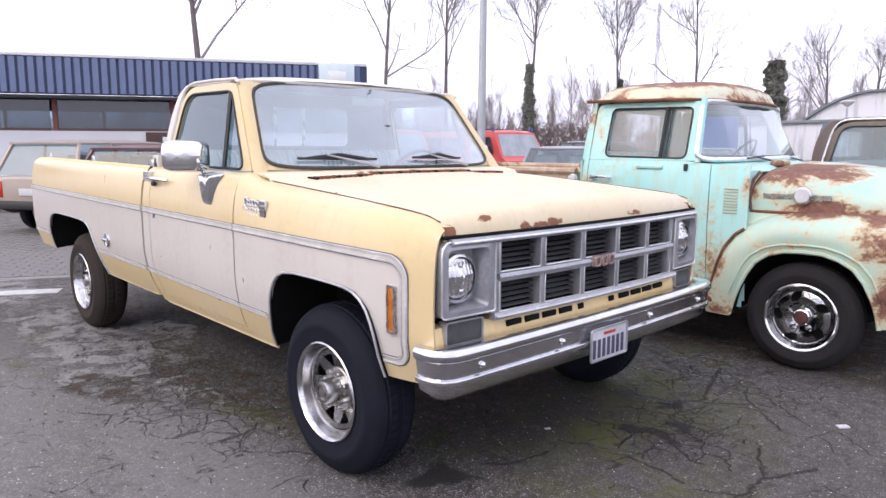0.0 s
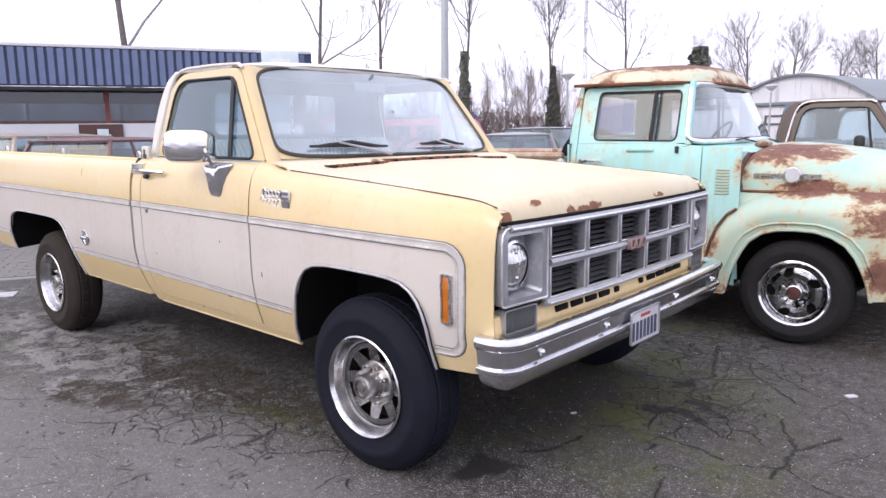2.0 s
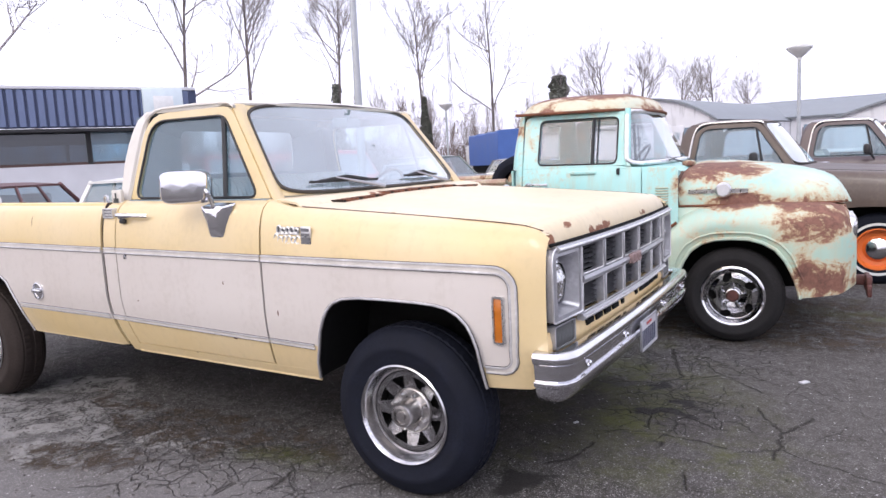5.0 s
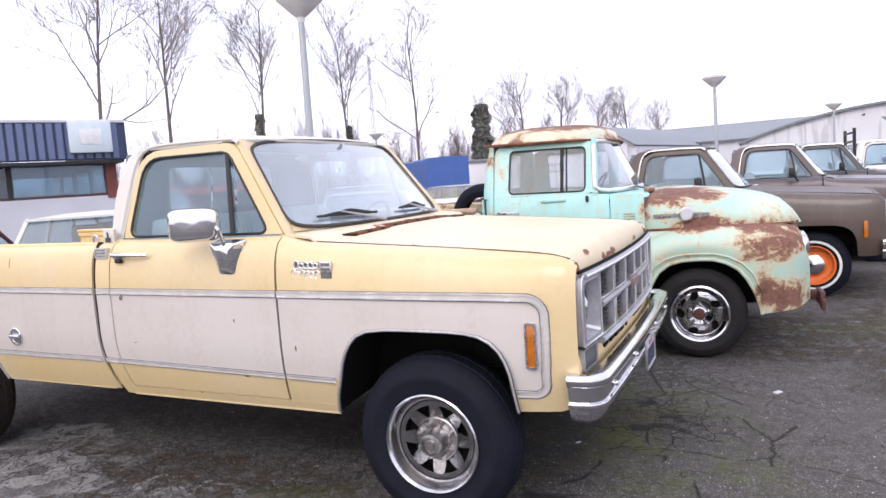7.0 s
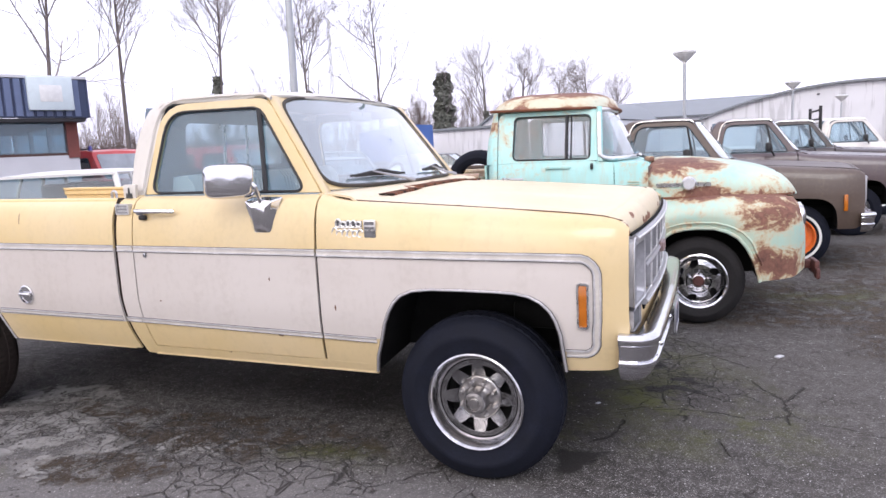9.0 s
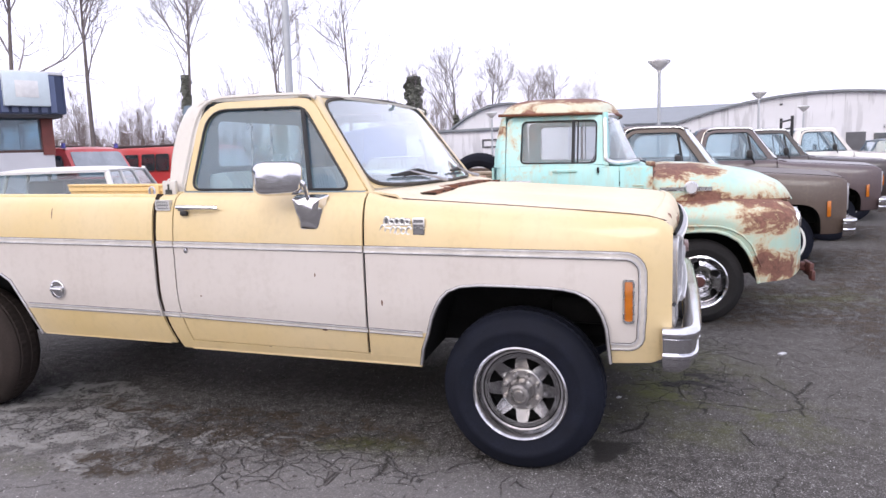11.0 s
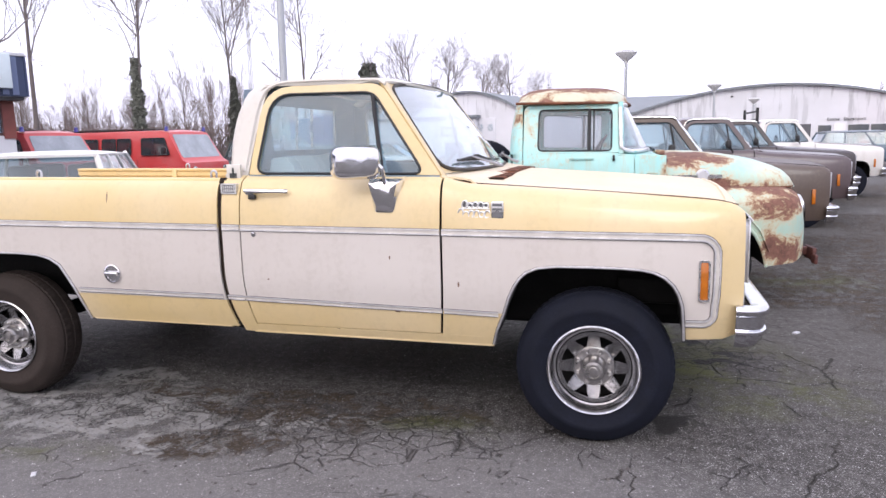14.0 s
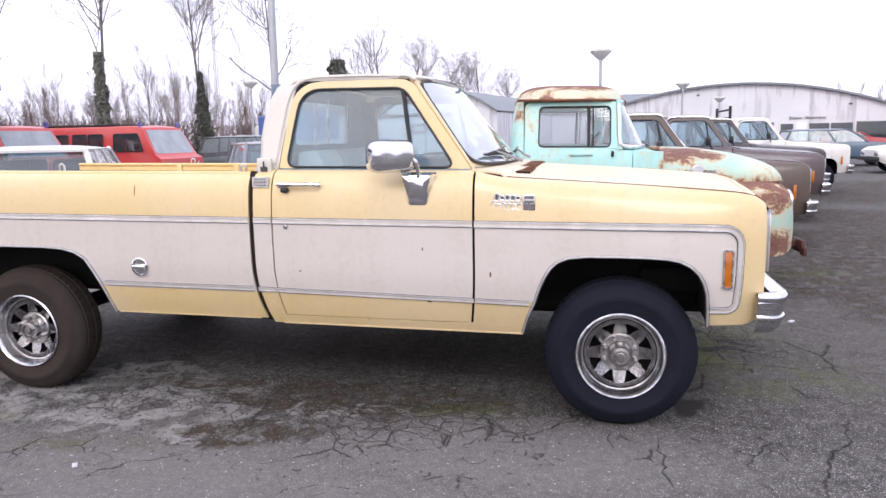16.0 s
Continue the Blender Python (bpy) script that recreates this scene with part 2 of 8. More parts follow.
def grid(bm, pts, close_u=False, close_v=False, mi=0, skip=None):
    """Faces over rows of points."""
    vs = [[bm.verts.new(p) for p in row] for row in pts]
    nu, nv = len(vs), len(vs[0])
    for i in range(nu if close_u else nu - 1):
        for j in range(nv if close_v else nv - 1):
            if skip and skip(i, j):
                continue
            q = [vs[i][j], vs[(i + 1) % nu][j], vs[(i + 1) % nu][(j + 1) % nv], vs[i][(j + 1) % nv]]
            try:
                bm.faces.new(q).material_index = mi
            except ValueError:
                pass
    return vs


def weld(bm, d=1e-4):
    bmesh.ops.remove_doubles(bm, verts=bm.verts[:], dist=d)
    bmesh.ops.dissolve_degenerate(bm, dist=1e-5, edges=bm.edges[:])
    bmesh.ops.recalc_face_normals(bm, faces=bm.faces[:])


def tube(bm, path, r, seg=8, mi=0, closed=False, cap=True):
    """A round bar along points; r may be a list."""
    path = [Vector(p) for p in path]
    n = len(path)
    rows, side = [], None
    for i, p in enumerate(path):
        a = path[(i - 1) % n] if closed or i else p
        b = path[(i + 1) % n] if closed or i < n - 1 else p
        t = (b - a).normalized()
        if side is None:
            side = t.orthogonal().normalized()
        side = (side - t * side.dot(t)).normalized()
        up = t.cross(side)
        rr = r[i] if isinstance(r, (list, tuple)) else r
        rows.append([p + rr * (math.cos(k * math.tau / seg) * side + math.sin(k * math.tau / seg) * up) for k in range(seg)])
    vs = grid(bm, rows, closed, True, mi)
    if cap and not closed:
        for row in (vs[0], vs[-1]):
            try:
                bm.faces.new(row).material_index = mi
            except ValueError:
                pass
    return vs


def lathe(bm, prof, seg=32, mi=0, axis="y", centre=(0, 0, 0), arc=None):
    """Turns a profile of (radius, along) about an axis."""
    c = Vector(centre)
    rows = []
    for k in range(seg):
        a = k * math.tau / seg
        if axis == "y":
            rows.append([c + Vector((r * math.cos(a), h, r * math.sin(a))) for r, h in prof])
        elif axis == "x":
            rows.append([c + Vector((h, r * math.cos(a), r * math.sin(a))) for r, h in prof])
        else:
            rows.append([c + Vector((r * math.cos(a), r * math.sin(a), h)) for r, h in prof])
    return grid(bm, rows, True, False, mi)


def rounded(pts, rad, seg=5):
    """A polygon of 2D points with its corners rounded."""
    out, n = [], len(pts)
    for i in range(n):
        p, a, b = Vector(pts[i]), Vector(pts[i - 1]), Vector(pts[(i + 1) % n])
        r = rad[i] if isinstance(rad, (list, tuple)) else rad
        s, e = p + (a - p).normalized() * r, p + (b - p).normalized() * r
        for k in range(seg + 1):
            t = k / seg
            out.append(tuple(s * (1 - t) ** 2 + p * 2 * t * (1 - t) + e * t * t))
    return out


def ring(bm, outer, inner, place, depth, mi=0):
    """A frame between two outlines of equal count. place maps 2D to 3D, depth is a 3D vector."""
    d = Vector(depth)
    o, i = [Vector(place(*p)) for p in outer], [Vector(place(*p)) for p in inner]
    rows = [o, i, [p + d for p in i], [p + d for p in o]]
    grid(bm, [list(c) for c in zip(*rows)], True, True, mi)


def sheet(bm, outline, place, mi=0, depth=None):
    vs = [bm.verts.new(place(*p)) for p in outline]
    f = bm.faces.new(vs)
    f.material_index = mi
    if depth is not None:
        r = bmesh.ops.extrude_face_region(bm, geom=[f])
        bmesh.ops.translate(bm, verts=[v for v in r["geom"] if isinstance(v, bmesh.types.BMVert)], vec=Vector(depth))
    return f


def thicken(bm, t):
    bmesh.ops.recalc_face_normals(bm, faces=bm.faces[:])
    bmesh.ops.solidify(bm, geom=bm.faces[:], thickness=t)


def lerp(a, b, t):
    return a + (b - a) * t


def table(xs, ys):
    return lambda x: float(np.interp(x, xs, ys))

# ---- ground ----
def asphalt():
    mat, nt, bsdf, co = start_material("cracked_asphalt")
    warp = node(nt, "ShaderNodeTexNoise", Vector=co, Scale=2.4, Detail=8.0, Roughness=0.65).outputs["Color"]
    bent = node(nt, "ShaderNodeVectorMath", {"operation": "MULTIPLY_ADD"}, i0=warp, i1=(0.55, 0.55, 0.0), i2=co).outputs[0]

    def spot(x, y, rx, ry):
        off = node(nt, "ShaderNodeVectorMath", {"operation": "SUBTRACT"}, i0=bent, i1=(x + 0.27, y + 0.27, 0)).outputs[0]
        off = node(nt, "ShaderNodeVectorMath", {"operation": "DIVIDE"}, i0=off, i1=(rx, ry, 1)).outputs[0]
        return arith(nt, "SUBTRACT", 1.0, node(nt, "ShaderNodeVectorMath", {"operation": "LENGTH"}, i0=off).outputs["Value"], True)

    def together(spots):
        total = spot(*spots[0])
        for sp in spots[1:]:
            total = arith(nt, "MAXIMUM", total, spot(*sp))
        return total

    broad, mid = noise_of(nt, co, 0.55, 6, 0.6), noise_of(nt, co, 4.5, 8, 0.65)
    grit = node(nt, "ShaderNodeTexVoronoi", Vector=co, Scale=210.0)
    pale = ramp(nt, node(nt, "ShaderNodeSeparateColor", i0=grit.outputs["Color"]).outputs[0], 0.74, 0.99)
    fine = noise_of(nt, co, 150, 3, 0.6)
    stones = node(nt, "ShaderNodeTexVoronoi", Vector=co, Scale=85.0)
    chosen = arith(nt, "GREATER_THAN", node(nt, "ShaderNodeSeparateColor", i0=stones.outputs["Color"]).outputs[1], 0.88)
    stone = arith(nt, "MULTIPLY", chosen, arith(nt, "LESS_THAN", stones.outputs["Distance"], arith(nt, "MULTIPLY", node(nt, "ShaderNodeSeparateColor", i0=stones.outputs["Color"]).outputs[0], 0.42)))
    tone = mix(nt, ramp(nt, broad, 0.3, 0.72), (0.082, 0.077, 0.073), (0.138, 0.131, 0.126))
    tone = mix(nt, ramp(nt, mid, 0.3, 0.75), tone, (0.050, 0.046, 0.046))
    tone = mix(nt, arith(nt, "MULTIPLY", pale, 0.85), tone, (0.40, 0.39, 0.395))
    pits = ramp(nt, node(nt, "ShaderNodeSeparateColor", i0=grit.outputs["Color"]).outputs[1], 0.05, 0.30, (1, 1, 1), (0, 0, 0))
    tone = mix(nt, arith(nt, "MULTIPLY", pits, 0.6), tone, (0.022, 0.020, 0.020))
    rubble = noise_of(nt, co, 34, 6, 0.75)
    blotch = ramp(nt, noise_of(nt, co, 17, 8, 0.72), 0.34, 0.66, (0.42, 0.41, 0.395), (1.24, 1.23, 1.22))
    tone = mix(nt, 1.0, tone, blotch, "MULTIPLY")
    worn = arith(nt, "MULTIPLY", together([(-2.0, -1.0, 2.6, 1.1), (-0.6, -0.35, 1.6, 0.55)]), 1.6, True)
    tone = mix(nt, arith(nt, "MULTIPLY", worn, arith(nt, "ADD", 0.25, arith(nt, "MULTIPLY", mid, 0.7))), tone, mix(nt, rubble, (0.135, 0.128, 0.127), (0.25, 0.24, 0.24)))
    grimy = arith(nt, "MULTIPLY", together([(2.6, 1.6, 2.4, 2.6), (0.9, 1.6, 1.5, 1.2), (4.5, 6.0, 3.0, 4.0)]), 1.8, True)
    tone = mix(nt, arith(nt, "MULTIPLY", grimy, arith(nt, "ADD", 0.15, arith(nt, "MULTIPLY", mid, 0.7))), tone, mix(nt, rubble, (0.040, 0.035, 0.029), (0.115, 0.105, 0.095)))
    dust = arith(nt, "MULTIPLY", together([(-2.35, 0.05, 0.60, 0.36), (-1.97, -0.30, 0.36, 0.20), (-1.61, 0.04, 0.26, 0.10), (-2.83, 0.46, 0.5, 0.16), (-2.0, -0.15, 0.42, 0.26), (-2.75, -0.10, 0.60, 0.34), (-3.5, 0.0, 0.9, 0.40), (-5.6, -0.2, 1.2, 0.5), (-1.55, 0.02, 0.30, 0.10), (-1.2, 0.15, 0.25, 0.08)]), 4.0, True)
    patchy = arith(nt, "ADD", arith(nt, "MULTIPLY", noise_of(nt, bent, 6.0, 10, 0.68), 0.8), arith(nt, "MULTIPLY", rubble, 0.2))
    dust = arith(nt, "MULTIPLY", ramp(nt, patchy, 0.445, 0.505), dust)
    tone = mix(nt, arith(nt, "MULTIPLY", dust, 0.95, True), tone, mix(nt, rubble, (0.14, 0.134, 0.13), (0.42, 0.41, 0.40)))
    # brown soil spots, and darker ground around the noses of the next trucks
    soil_and_dark = arith(nt, "MULTIPLY", together([(-1.74, -0.24, 0.40, 0.20), (-1.98, 0.21, 0.36, 0.14), (-1.50, 0.12, 0.50, 0.15), (-1.45, 0.36, 0.70, 0.16), (-0.95, 0.26, 0.55, 0.16), (-1.95, -0.36, 0.30, 0.14), (-2.3, 0.35, 0.5, 0.10), (0.9, 3.8, 2.6, 1.0), (2.7, 2.7, 1.0, 1.0), (2.4, 6.4, 2.6, 1.2), (3.4, 9.3, 2.6, 1.2), (3.2, 4.4, 1.6, 1.4), (5.2, 8.0, 2.2, 2.2), (8.0, 14.0, 4.5, 4.5)]), 3.4, True)
    clods = arith(nt, "ADD", arith(nt, "MULTIPLY", noise_of(nt, node(nt, "ShaderNodeMapping", Vector=bent, Location=(4, 9, 2)).outputs[0], 7.5, 10, 0.70), 0.75), arith(nt, "MULTIPLY", rubble, 0.25))
    soil_and_dark = arith(nt, "MULTIPLY", ramp(nt, clods, 0.475, 0.525), soil_and_dark)
    tone = mix(nt, soil_and_dark, tone, mix(nt, rubble, (0.022, 0.016, 0.011), (0.112, 0.084, 0.060)))
    # shade under truck and bumper, painted into the asphalt colour
    under_shade = arith(nt, "MULTIPLY", together([(-1.5, 1.45, 2.4, 0.85), (-0.7, 1.0, 0.9, 0.5), (0.35, 1.5, 0.75, 0.7), (0.2, 0.85, 0.5, 0.45)]), 2.0, True)
    tone = mix(nt, arith(nt, "MULTIPLY", under_shade, 0.55), tone, mix(nt, rubble, (0.016, 0.014, 0.013), (0.050, 0.043, 0.038)))
    tone = mix(nt, arith(nt, "MULTIPLY", stone, 0.9), tone, mix(nt, node(nt, "ShaderNodeSeparateColor", i0=stones.outputs["Color"]).outputs[2], (0.13, 0.12, 0.12), (0.52, 0.51, 0.51)))
    moss = arith(nt, "MULTIPLY", ramp(nt, noise_of(nt, co, 2.6, 8, 0.7), 0.44, 0.62), together([(0.6, 1.35, 0.8, 0.6), (0.30, 2.82, 0.55, 0.34), (0.35, 2.80, 0.40, 0.28), (0.67, 1.14, 0.5, 0.35), (0.85, 1.5, 0.5, 0.4), (0.45, 1.9, 0.9, 0.8), (-0.75, 0.15, 0.45, 0.22), (0.40, 0.65, 0.5, 0.35), (1.9, 4.2, 0.9, 0.7), (1.0, 0.9, 0.7, 0.5), (-3.2, -0.2, 0.4, 0.2), (-2.6, -0.5, 0.5, 0.15)]))
    tone = mix(nt, arith(nt, "MULTIPLY", moss, 1.1, True), tone, mix(nt, rubble, (0.036, 0.044, 0.012), (0.118, 0.122, 0.044)))
    sway = node(nt, "ShaderNodeTexNoise", Vector=co, Scale=3.2, Detail=3.0, Roughness=0.55).outputs["Color"]
    nick = node(nt, "ShaderNodeTexNoise", Vector=co, Scale=38.0, Detail=3.0, Roughness=0.6).outputs["Color"]
    split = node(nt, "ShaderNodeVectorMath", {"operation": "MULTIPLY_ADD"}, i0=sway, i1=(0.22, 0.22, 0.0), i2=co).outputs[0]
    split = node(nt, "ShaderNodeVectorMath", {"operation": "MULTIPLY_ADD"}, i0=nick, i1=(0.022, 0.022, 0.0), i2=split).outputs[0]
    crack, fine_gaps = None, noise_of(nt, co, 7.0, 4, 0.6)
    crazed = arith(nt, "MULTIPLY", together([(-1.2, 0.10, 1.5, 0.60), (-0.95, 0.0, 0.8, 0.35), (0.55, 2.5, 0.8, 0.75), (0.75, 1.6, 0.5, 0.6), (-1.5, 0.5, 0.6, 0.35), (-2.5, 0.1, 0.7, 0.3)]), 0.34)
    for scale, width, low, high in ((0.7, 0.0036, 0.50, 0.58), (2.4, 0.012, 0.55, 0.61), (6.0, 0.022, 0.58, 0.65), (13.0, 0.036, 0.61, 0.69)):
        edge = node(nt, "ShaderNodeTexVoronoi", {"feature": "DISTANCE_TO_EDGE"}, Vector=split, Scale=scale).outputs["Distance"]
        where = arith(nt, "ADD", noise_of(nt, co, 1.1 + scale * 0.5, 5, 0.6), crazed)
        line = arith(nt, "MULTIPLY", ramp(nt, edge, 0.0, width, (1, 1, 1), (0, 0, 0)), ramp(nt, where, low, high))
        crack = line if crack is None else arith(nt, "MAXIMUM", crack, line)
    # single long cracks
    frayed = node(nt, "ShaderNodeVectorMath", {"operation": "MULTIPLY_ADD"}, i0=warp, i1=(0.16, 0.16, 0.0), i2=(-0.08, -0.08, 0.0)).outputs[0]
    frayed = node(nt, "ShaderNodeVectorMath", {"operation": "ADD"}, i0=frayed, i1=co).outputs[0]
    frayed = node(nt, "ShaderNodeVectorMath", {"operation": "MULTIPLY_ADD"}, i0=nick, i1=(0.030, 0.030, 0.0), i2=frayed).outputs[0]
    fx, fy = (node(nt, "ShaderNodeSeparateXYZ", i0=frayed).outputs[k] for k in (0, 1))
    for width, line in ((0.013, ((0.29, 0.50), (0.44, 0.64), (0.52, 0.90))), (0.010, ((0.80, 1.11), (0.95, 1.10), (1.09, 1.05))), (0.013, ((1.29, 1.01), (1.30, 1.36), (1.44, 1.59))),
                        (0.010, ((1.30, 1.36), (1.14, 1.67))), (0.014, ((0.48, 2.66), (0.67, 2.06), (0.60, 1.85))), (0.010, ((0.69, 2.01), (0.89, 2.18))), (0.009, ((1.01, 2.09), (1.16, 1.93))),
                        (0.006, ((-1.17, -0.36), (-1.03, -0.26))), (0.006, ((-1.21, -0.18), (-1.04, 0.01), (-0.81, 0.06))), (0.009, ((-1.68, -0.09), (-1.54, 0.01), (-1.42, 0.12))),
                        (0.006, ((-2.65, -0.16), (-2.78, 0.04))), (0.009, ((-2.56, 0.27), (-2.31, 0.23), (-2.06, 0.17)))):
        for (ax, ay), (bx, by) in zip(line[:-1], line[1:]):
            ln = math.hypot(bx - ax, by - ay)
            ux, uy = (bx - ax) / ln, (by - ay) / ln
            px, py = arith(nt, "SUBTRACT", fx, ax + 0.015), arith(nt, "SUBTRACT", fy, ay + 0.015)
            along = arith(nt, "ADD", arith(nt, "MULTIPLY", px, ux), arith(nt, "MULTIPLY", py, uy))
            over = arith(nt, "ABSOLUTE", arith(nt, "SUBTRACT", along, arith(nt, "MINIMUM", arith(nt, "MAXIMUM", along, 0.0), ln)))
            across = arith(nt, "ABSOLUTE", arith(nt, "SUBTRACT", arith(nt, "MULTIPLY", py, ux), arith(nt, "MULTIPLY", px, uy)))
            away = arith(nt, "ADD", across, over)
            crack = arith(nt, "MAXIMUM", crack, arith(nt, "MULTIPLY", ramp(nt, away, width * 0.25, width, (1, 1, 1), (0, 0, 0)), ramp(nt, fine_gaps, 0.36, 0.46)))
    tone = mix(nt, arith(nt, "MULTIPLY", crack, 0.85), tone, (0.020, 0.017, 0.014))
    oil = together([(0.36, 0.36, 0.16, 0.13), (0.74, 1.44, 0.16, 0.06), (0.80, 1.60, 0.10, 0.06), (0.62, 1.85, 0.10, 0.05)])
    tone = mix(nt, ramp(nt, arith(nt, "ADD", oil, arith(nt, "MULTIPLY", arith(nt, "SUBTRACT", mid, 0.5), 0.8)), 0.15, 0.45), tone, (0.022, 0.020, 0.019))
    crumbs = arith(nt, "MULTIPLY", arith(nt, "MAXIMUM", soil_and_dark, dust), ramp(nt, rubble, 0.54, 0.62))
    tone = mix(nt, arith(nt, "MULTIPLY", crumbs, 0.55, True), tone, (0.21, 0.185, 0.165))
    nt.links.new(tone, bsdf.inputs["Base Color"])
    bsdf.inputs["Specular IOR Level"].default_value = 0.3
    nt.links.new(arith(nt, "ADD", 0.70, arith(nt, "MULTIPLY", mid, 0.3)), bsdf.inputs["Roughness"])
    height = arith(nt, "ADD", arith(nt, "MULTIPLY", fine, 0.25), arith(nt, "ADD", arith(nt, "MULTIPLY", crack, -1.2), arith(nt, "MULTIPLY", mid, 0.7)))
    height = arith(nt, "ADD", height, arith(nt, "ADD", arith(nt, "ADD", arith(nt, "MULTIPLY", crumbs, 1.6), arith(nt, "MULTIPLY", stone, 0.5)), arith(nt, "ADD", arith(nt, "MULTIPLY", dust, 1.1), arith(nt, "MULTIPLY", soil_and_dark, -0.9))))
    nt.links.new(bump(nt, height, 0.7, 0.02), bsdf.inputs["Normal"])
    return mat


M_ASPHALT = asphalt()
bm = bmesh.new()
grid(bm, [[(x, y, 0) for y in (-300, -30, -8, 0, 8, 30, 100, 700)] for x in (-500, -60, -15, -5, 5, 20, 100, 500)])
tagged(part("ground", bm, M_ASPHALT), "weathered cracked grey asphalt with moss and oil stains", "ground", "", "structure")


# ---- square-bodied pickup ----
HALF, RAKE = 1.01, 0.0135
FRONT_ARCH = ((-0.470, -0.445, -0.41, -0.385, -0.36, -0.335, -0.304, -0.25, -0.16, -0.02, 0.12, 0.2, 0.258, 0.305, 0.341, 0.363, 0.379, 0.386, 0.392),
              (0.445, 0.53, 0.612, 0.69, 0.745, 0.785, 0.815, 0.838, 0.848, 0.850, 0.849, 0.845, 0.835, 0.812, 0.778, 0.738, 0.687, 0.61, 0.525))
REAR_ARCH = ((-3.94, -3.92, -3.90, -3.87, -3.83, -3.77, -3.69, -3.58, -3.34, -3.10, -2.99, -2.91, -2.85, -2.81, -2.78, -2.76, -2.742),
             (0.50, 0.57, 0.635, 0.70, 0.765, 0.80, 0.818, 0.823, 0.824, 0.823, 0.818, 0.80, 0.765, 0.70, 0.635, 0.57, 0.455))
TOP_FRONT = table((-0.71, -0.66, -0.58, 0.0, 0.34, 0.52, 0.59, 0.635, 0.655), (1.25, 1.232, 1.214, 1.181, 1.160, 1.147, 1.132, 1.10, 1.06))
SHOULDER = table((0, 0.008, 0.03, 0.07, 0.12, 0.19, 0.27), (1.0, 0.74, 0.46, 0.26, 0.13, 0.04, 0.0))
REAR_EDGE = table((1.215, 1.30, 1.43, 1.53, 1.59, 1.66, 1.69, 1.712), (-1.858, -1.864, -1.862, -1.846, -1.826, -1.797, -1.768, -1.735))
LOW_TRIM = table((-4.4, -1.89, -0.46, 0.6), (0.636, 0.630, 0.606, 0.600))


CORNER = table((0.05, 0.3, 0.42, 0.47, 0.52, 0.59, 0.635, 0.655), (0.0, 0.006, 0.017, 0.024, 0.034, 0.052, 0.068, 0.082))


def inset(z, top, amount):
    """How far the body side lies inside its widest line."""
    low = max(0.0, (0.78 - z) / 0.33)
    return SHOULDER(top - z) * amount + 0.082 * low * low


def lean(x, z):
    """Panel gaps sweep a little where the side tucks under."""
    low = max(0.0, (0.78 - z) / 0.33) ** 2
    return low * (0.045 * max(0.0, 1 - abs(x + 1.85) / 0.35) - 0.03 * max(0.0, 1 - abs(x + 0.70) / 0.22))


def corner(x):
    return CORNER(x)


def steps(a, b, n):
    return [lerp(a, b, i / n) for i in range(n + 1)]


def body_side(xs, bottom, top, amount, s, rows=22):
    """One curved outer panel of a body side, as a bmesh."""
    bm = bmesh.new()
    pts = []
    ts = [1 - (1 - j / rows) ** 1.6 for j in range(rows + 1)]
    for x in xs:
        zb, zt = bottom(x), top(x)
        col = []
        for t in ts:
            z = lerp(zb, zt, t)
            col.append((x + lean(x, z), s * (HALF - inset(z, zt, amount(x)) - corner(x)), z))
        pts.append(col)
    grid(bm, pts)
    thicken(bm, 0.012)
    return bm


def rake(bm, dz):
    for v in bm.verts:
        v.co.z += dz - RAKE * v.co.x
    return bm


def strip(path_xz, s, amount, width, top, lift=0.006):
    """A bright moulding of two beads and a flat on a body side."""
    bm = bmesh.new()
    rows = []
    n = len(path_xz)
    for i, (x, z) in enumerate(path_xz):
        a, b = Vector(path_xz[max(0, i - 1)]), Vector(path_xz[min(n - 1, i + 1)])
        t = (b - a).normalized()
        nx, nz = -t.y, t.x
        row = []
        for off, up in ((-0.535, 0), (-0.525, 0.45), (-0.46, 0.5), (-0.40, 1.3), (-0.26, 1.3), (-0.22, 0.5), (0.22, 0.5), (0.26, 1.3), (0.40, 1.3), (0.46, 0.5), (0.525, 0.45), (0.535, 0)):
            px, pz = x + nx * off * width, z + nz * off * width
            row.append((px, s * (HALF - inset(pz, top, amount) - corner(px) + lift * up), pz))
        rows.append(row)
    vs = grid(bm, rows)
    for i in range(len(vs) - 1):
        for a, b, mi in ((5, 6, 1), (0, 1, 2), (1, 2, 2), (9, 10, 2), (10, 11, 2)):
            for f in vs[i][a].link_faces:
                if vs[i][b] in f.verts:
                    f.material_index = mi
    for row in (vs[0], vs[-1]):
        bm.faces.new(row)
    bmesh.ops.recalc_face_normals(bm, faces=bm.faces[:])
    return bm


def polar_disc(bm, r0, r1, hole, nr, na, height, centre=(0, 0, 0), mi=0, thick=0.006):
    """A wheel disc with openings, facing -y. hole(r, a) tells an opening; height(r) gives its depth."""
    vs = {}
    c = Vector(centre)
    for i in range(nr + 1):
        r = lerp(r0, r1, i / nr)
        for k in range(na):
            a = k * math.tau / na
            vs[i, k] = bm.verts.new(c + Vector((r * math.cos(a), height(r), r * math.sin(a))))
    fs = []
    for i in range(nr):
        for k in range(na):
            r, a = lerp(r0, r1, (i + 0.5) / nr), (k + 0.5) * math.tau / na
            if hole(r, a):
                continue
            f = bm.faces.new((vs[i, k], vs[i + 1, k], vs[i + 1, (k + 1) % na], vs[i, (k + 1) % na]))
            f.material_index = mi
            fs.append(f)
    bmesh.ops.solidify(bm, geom=fs, thickness=thick)


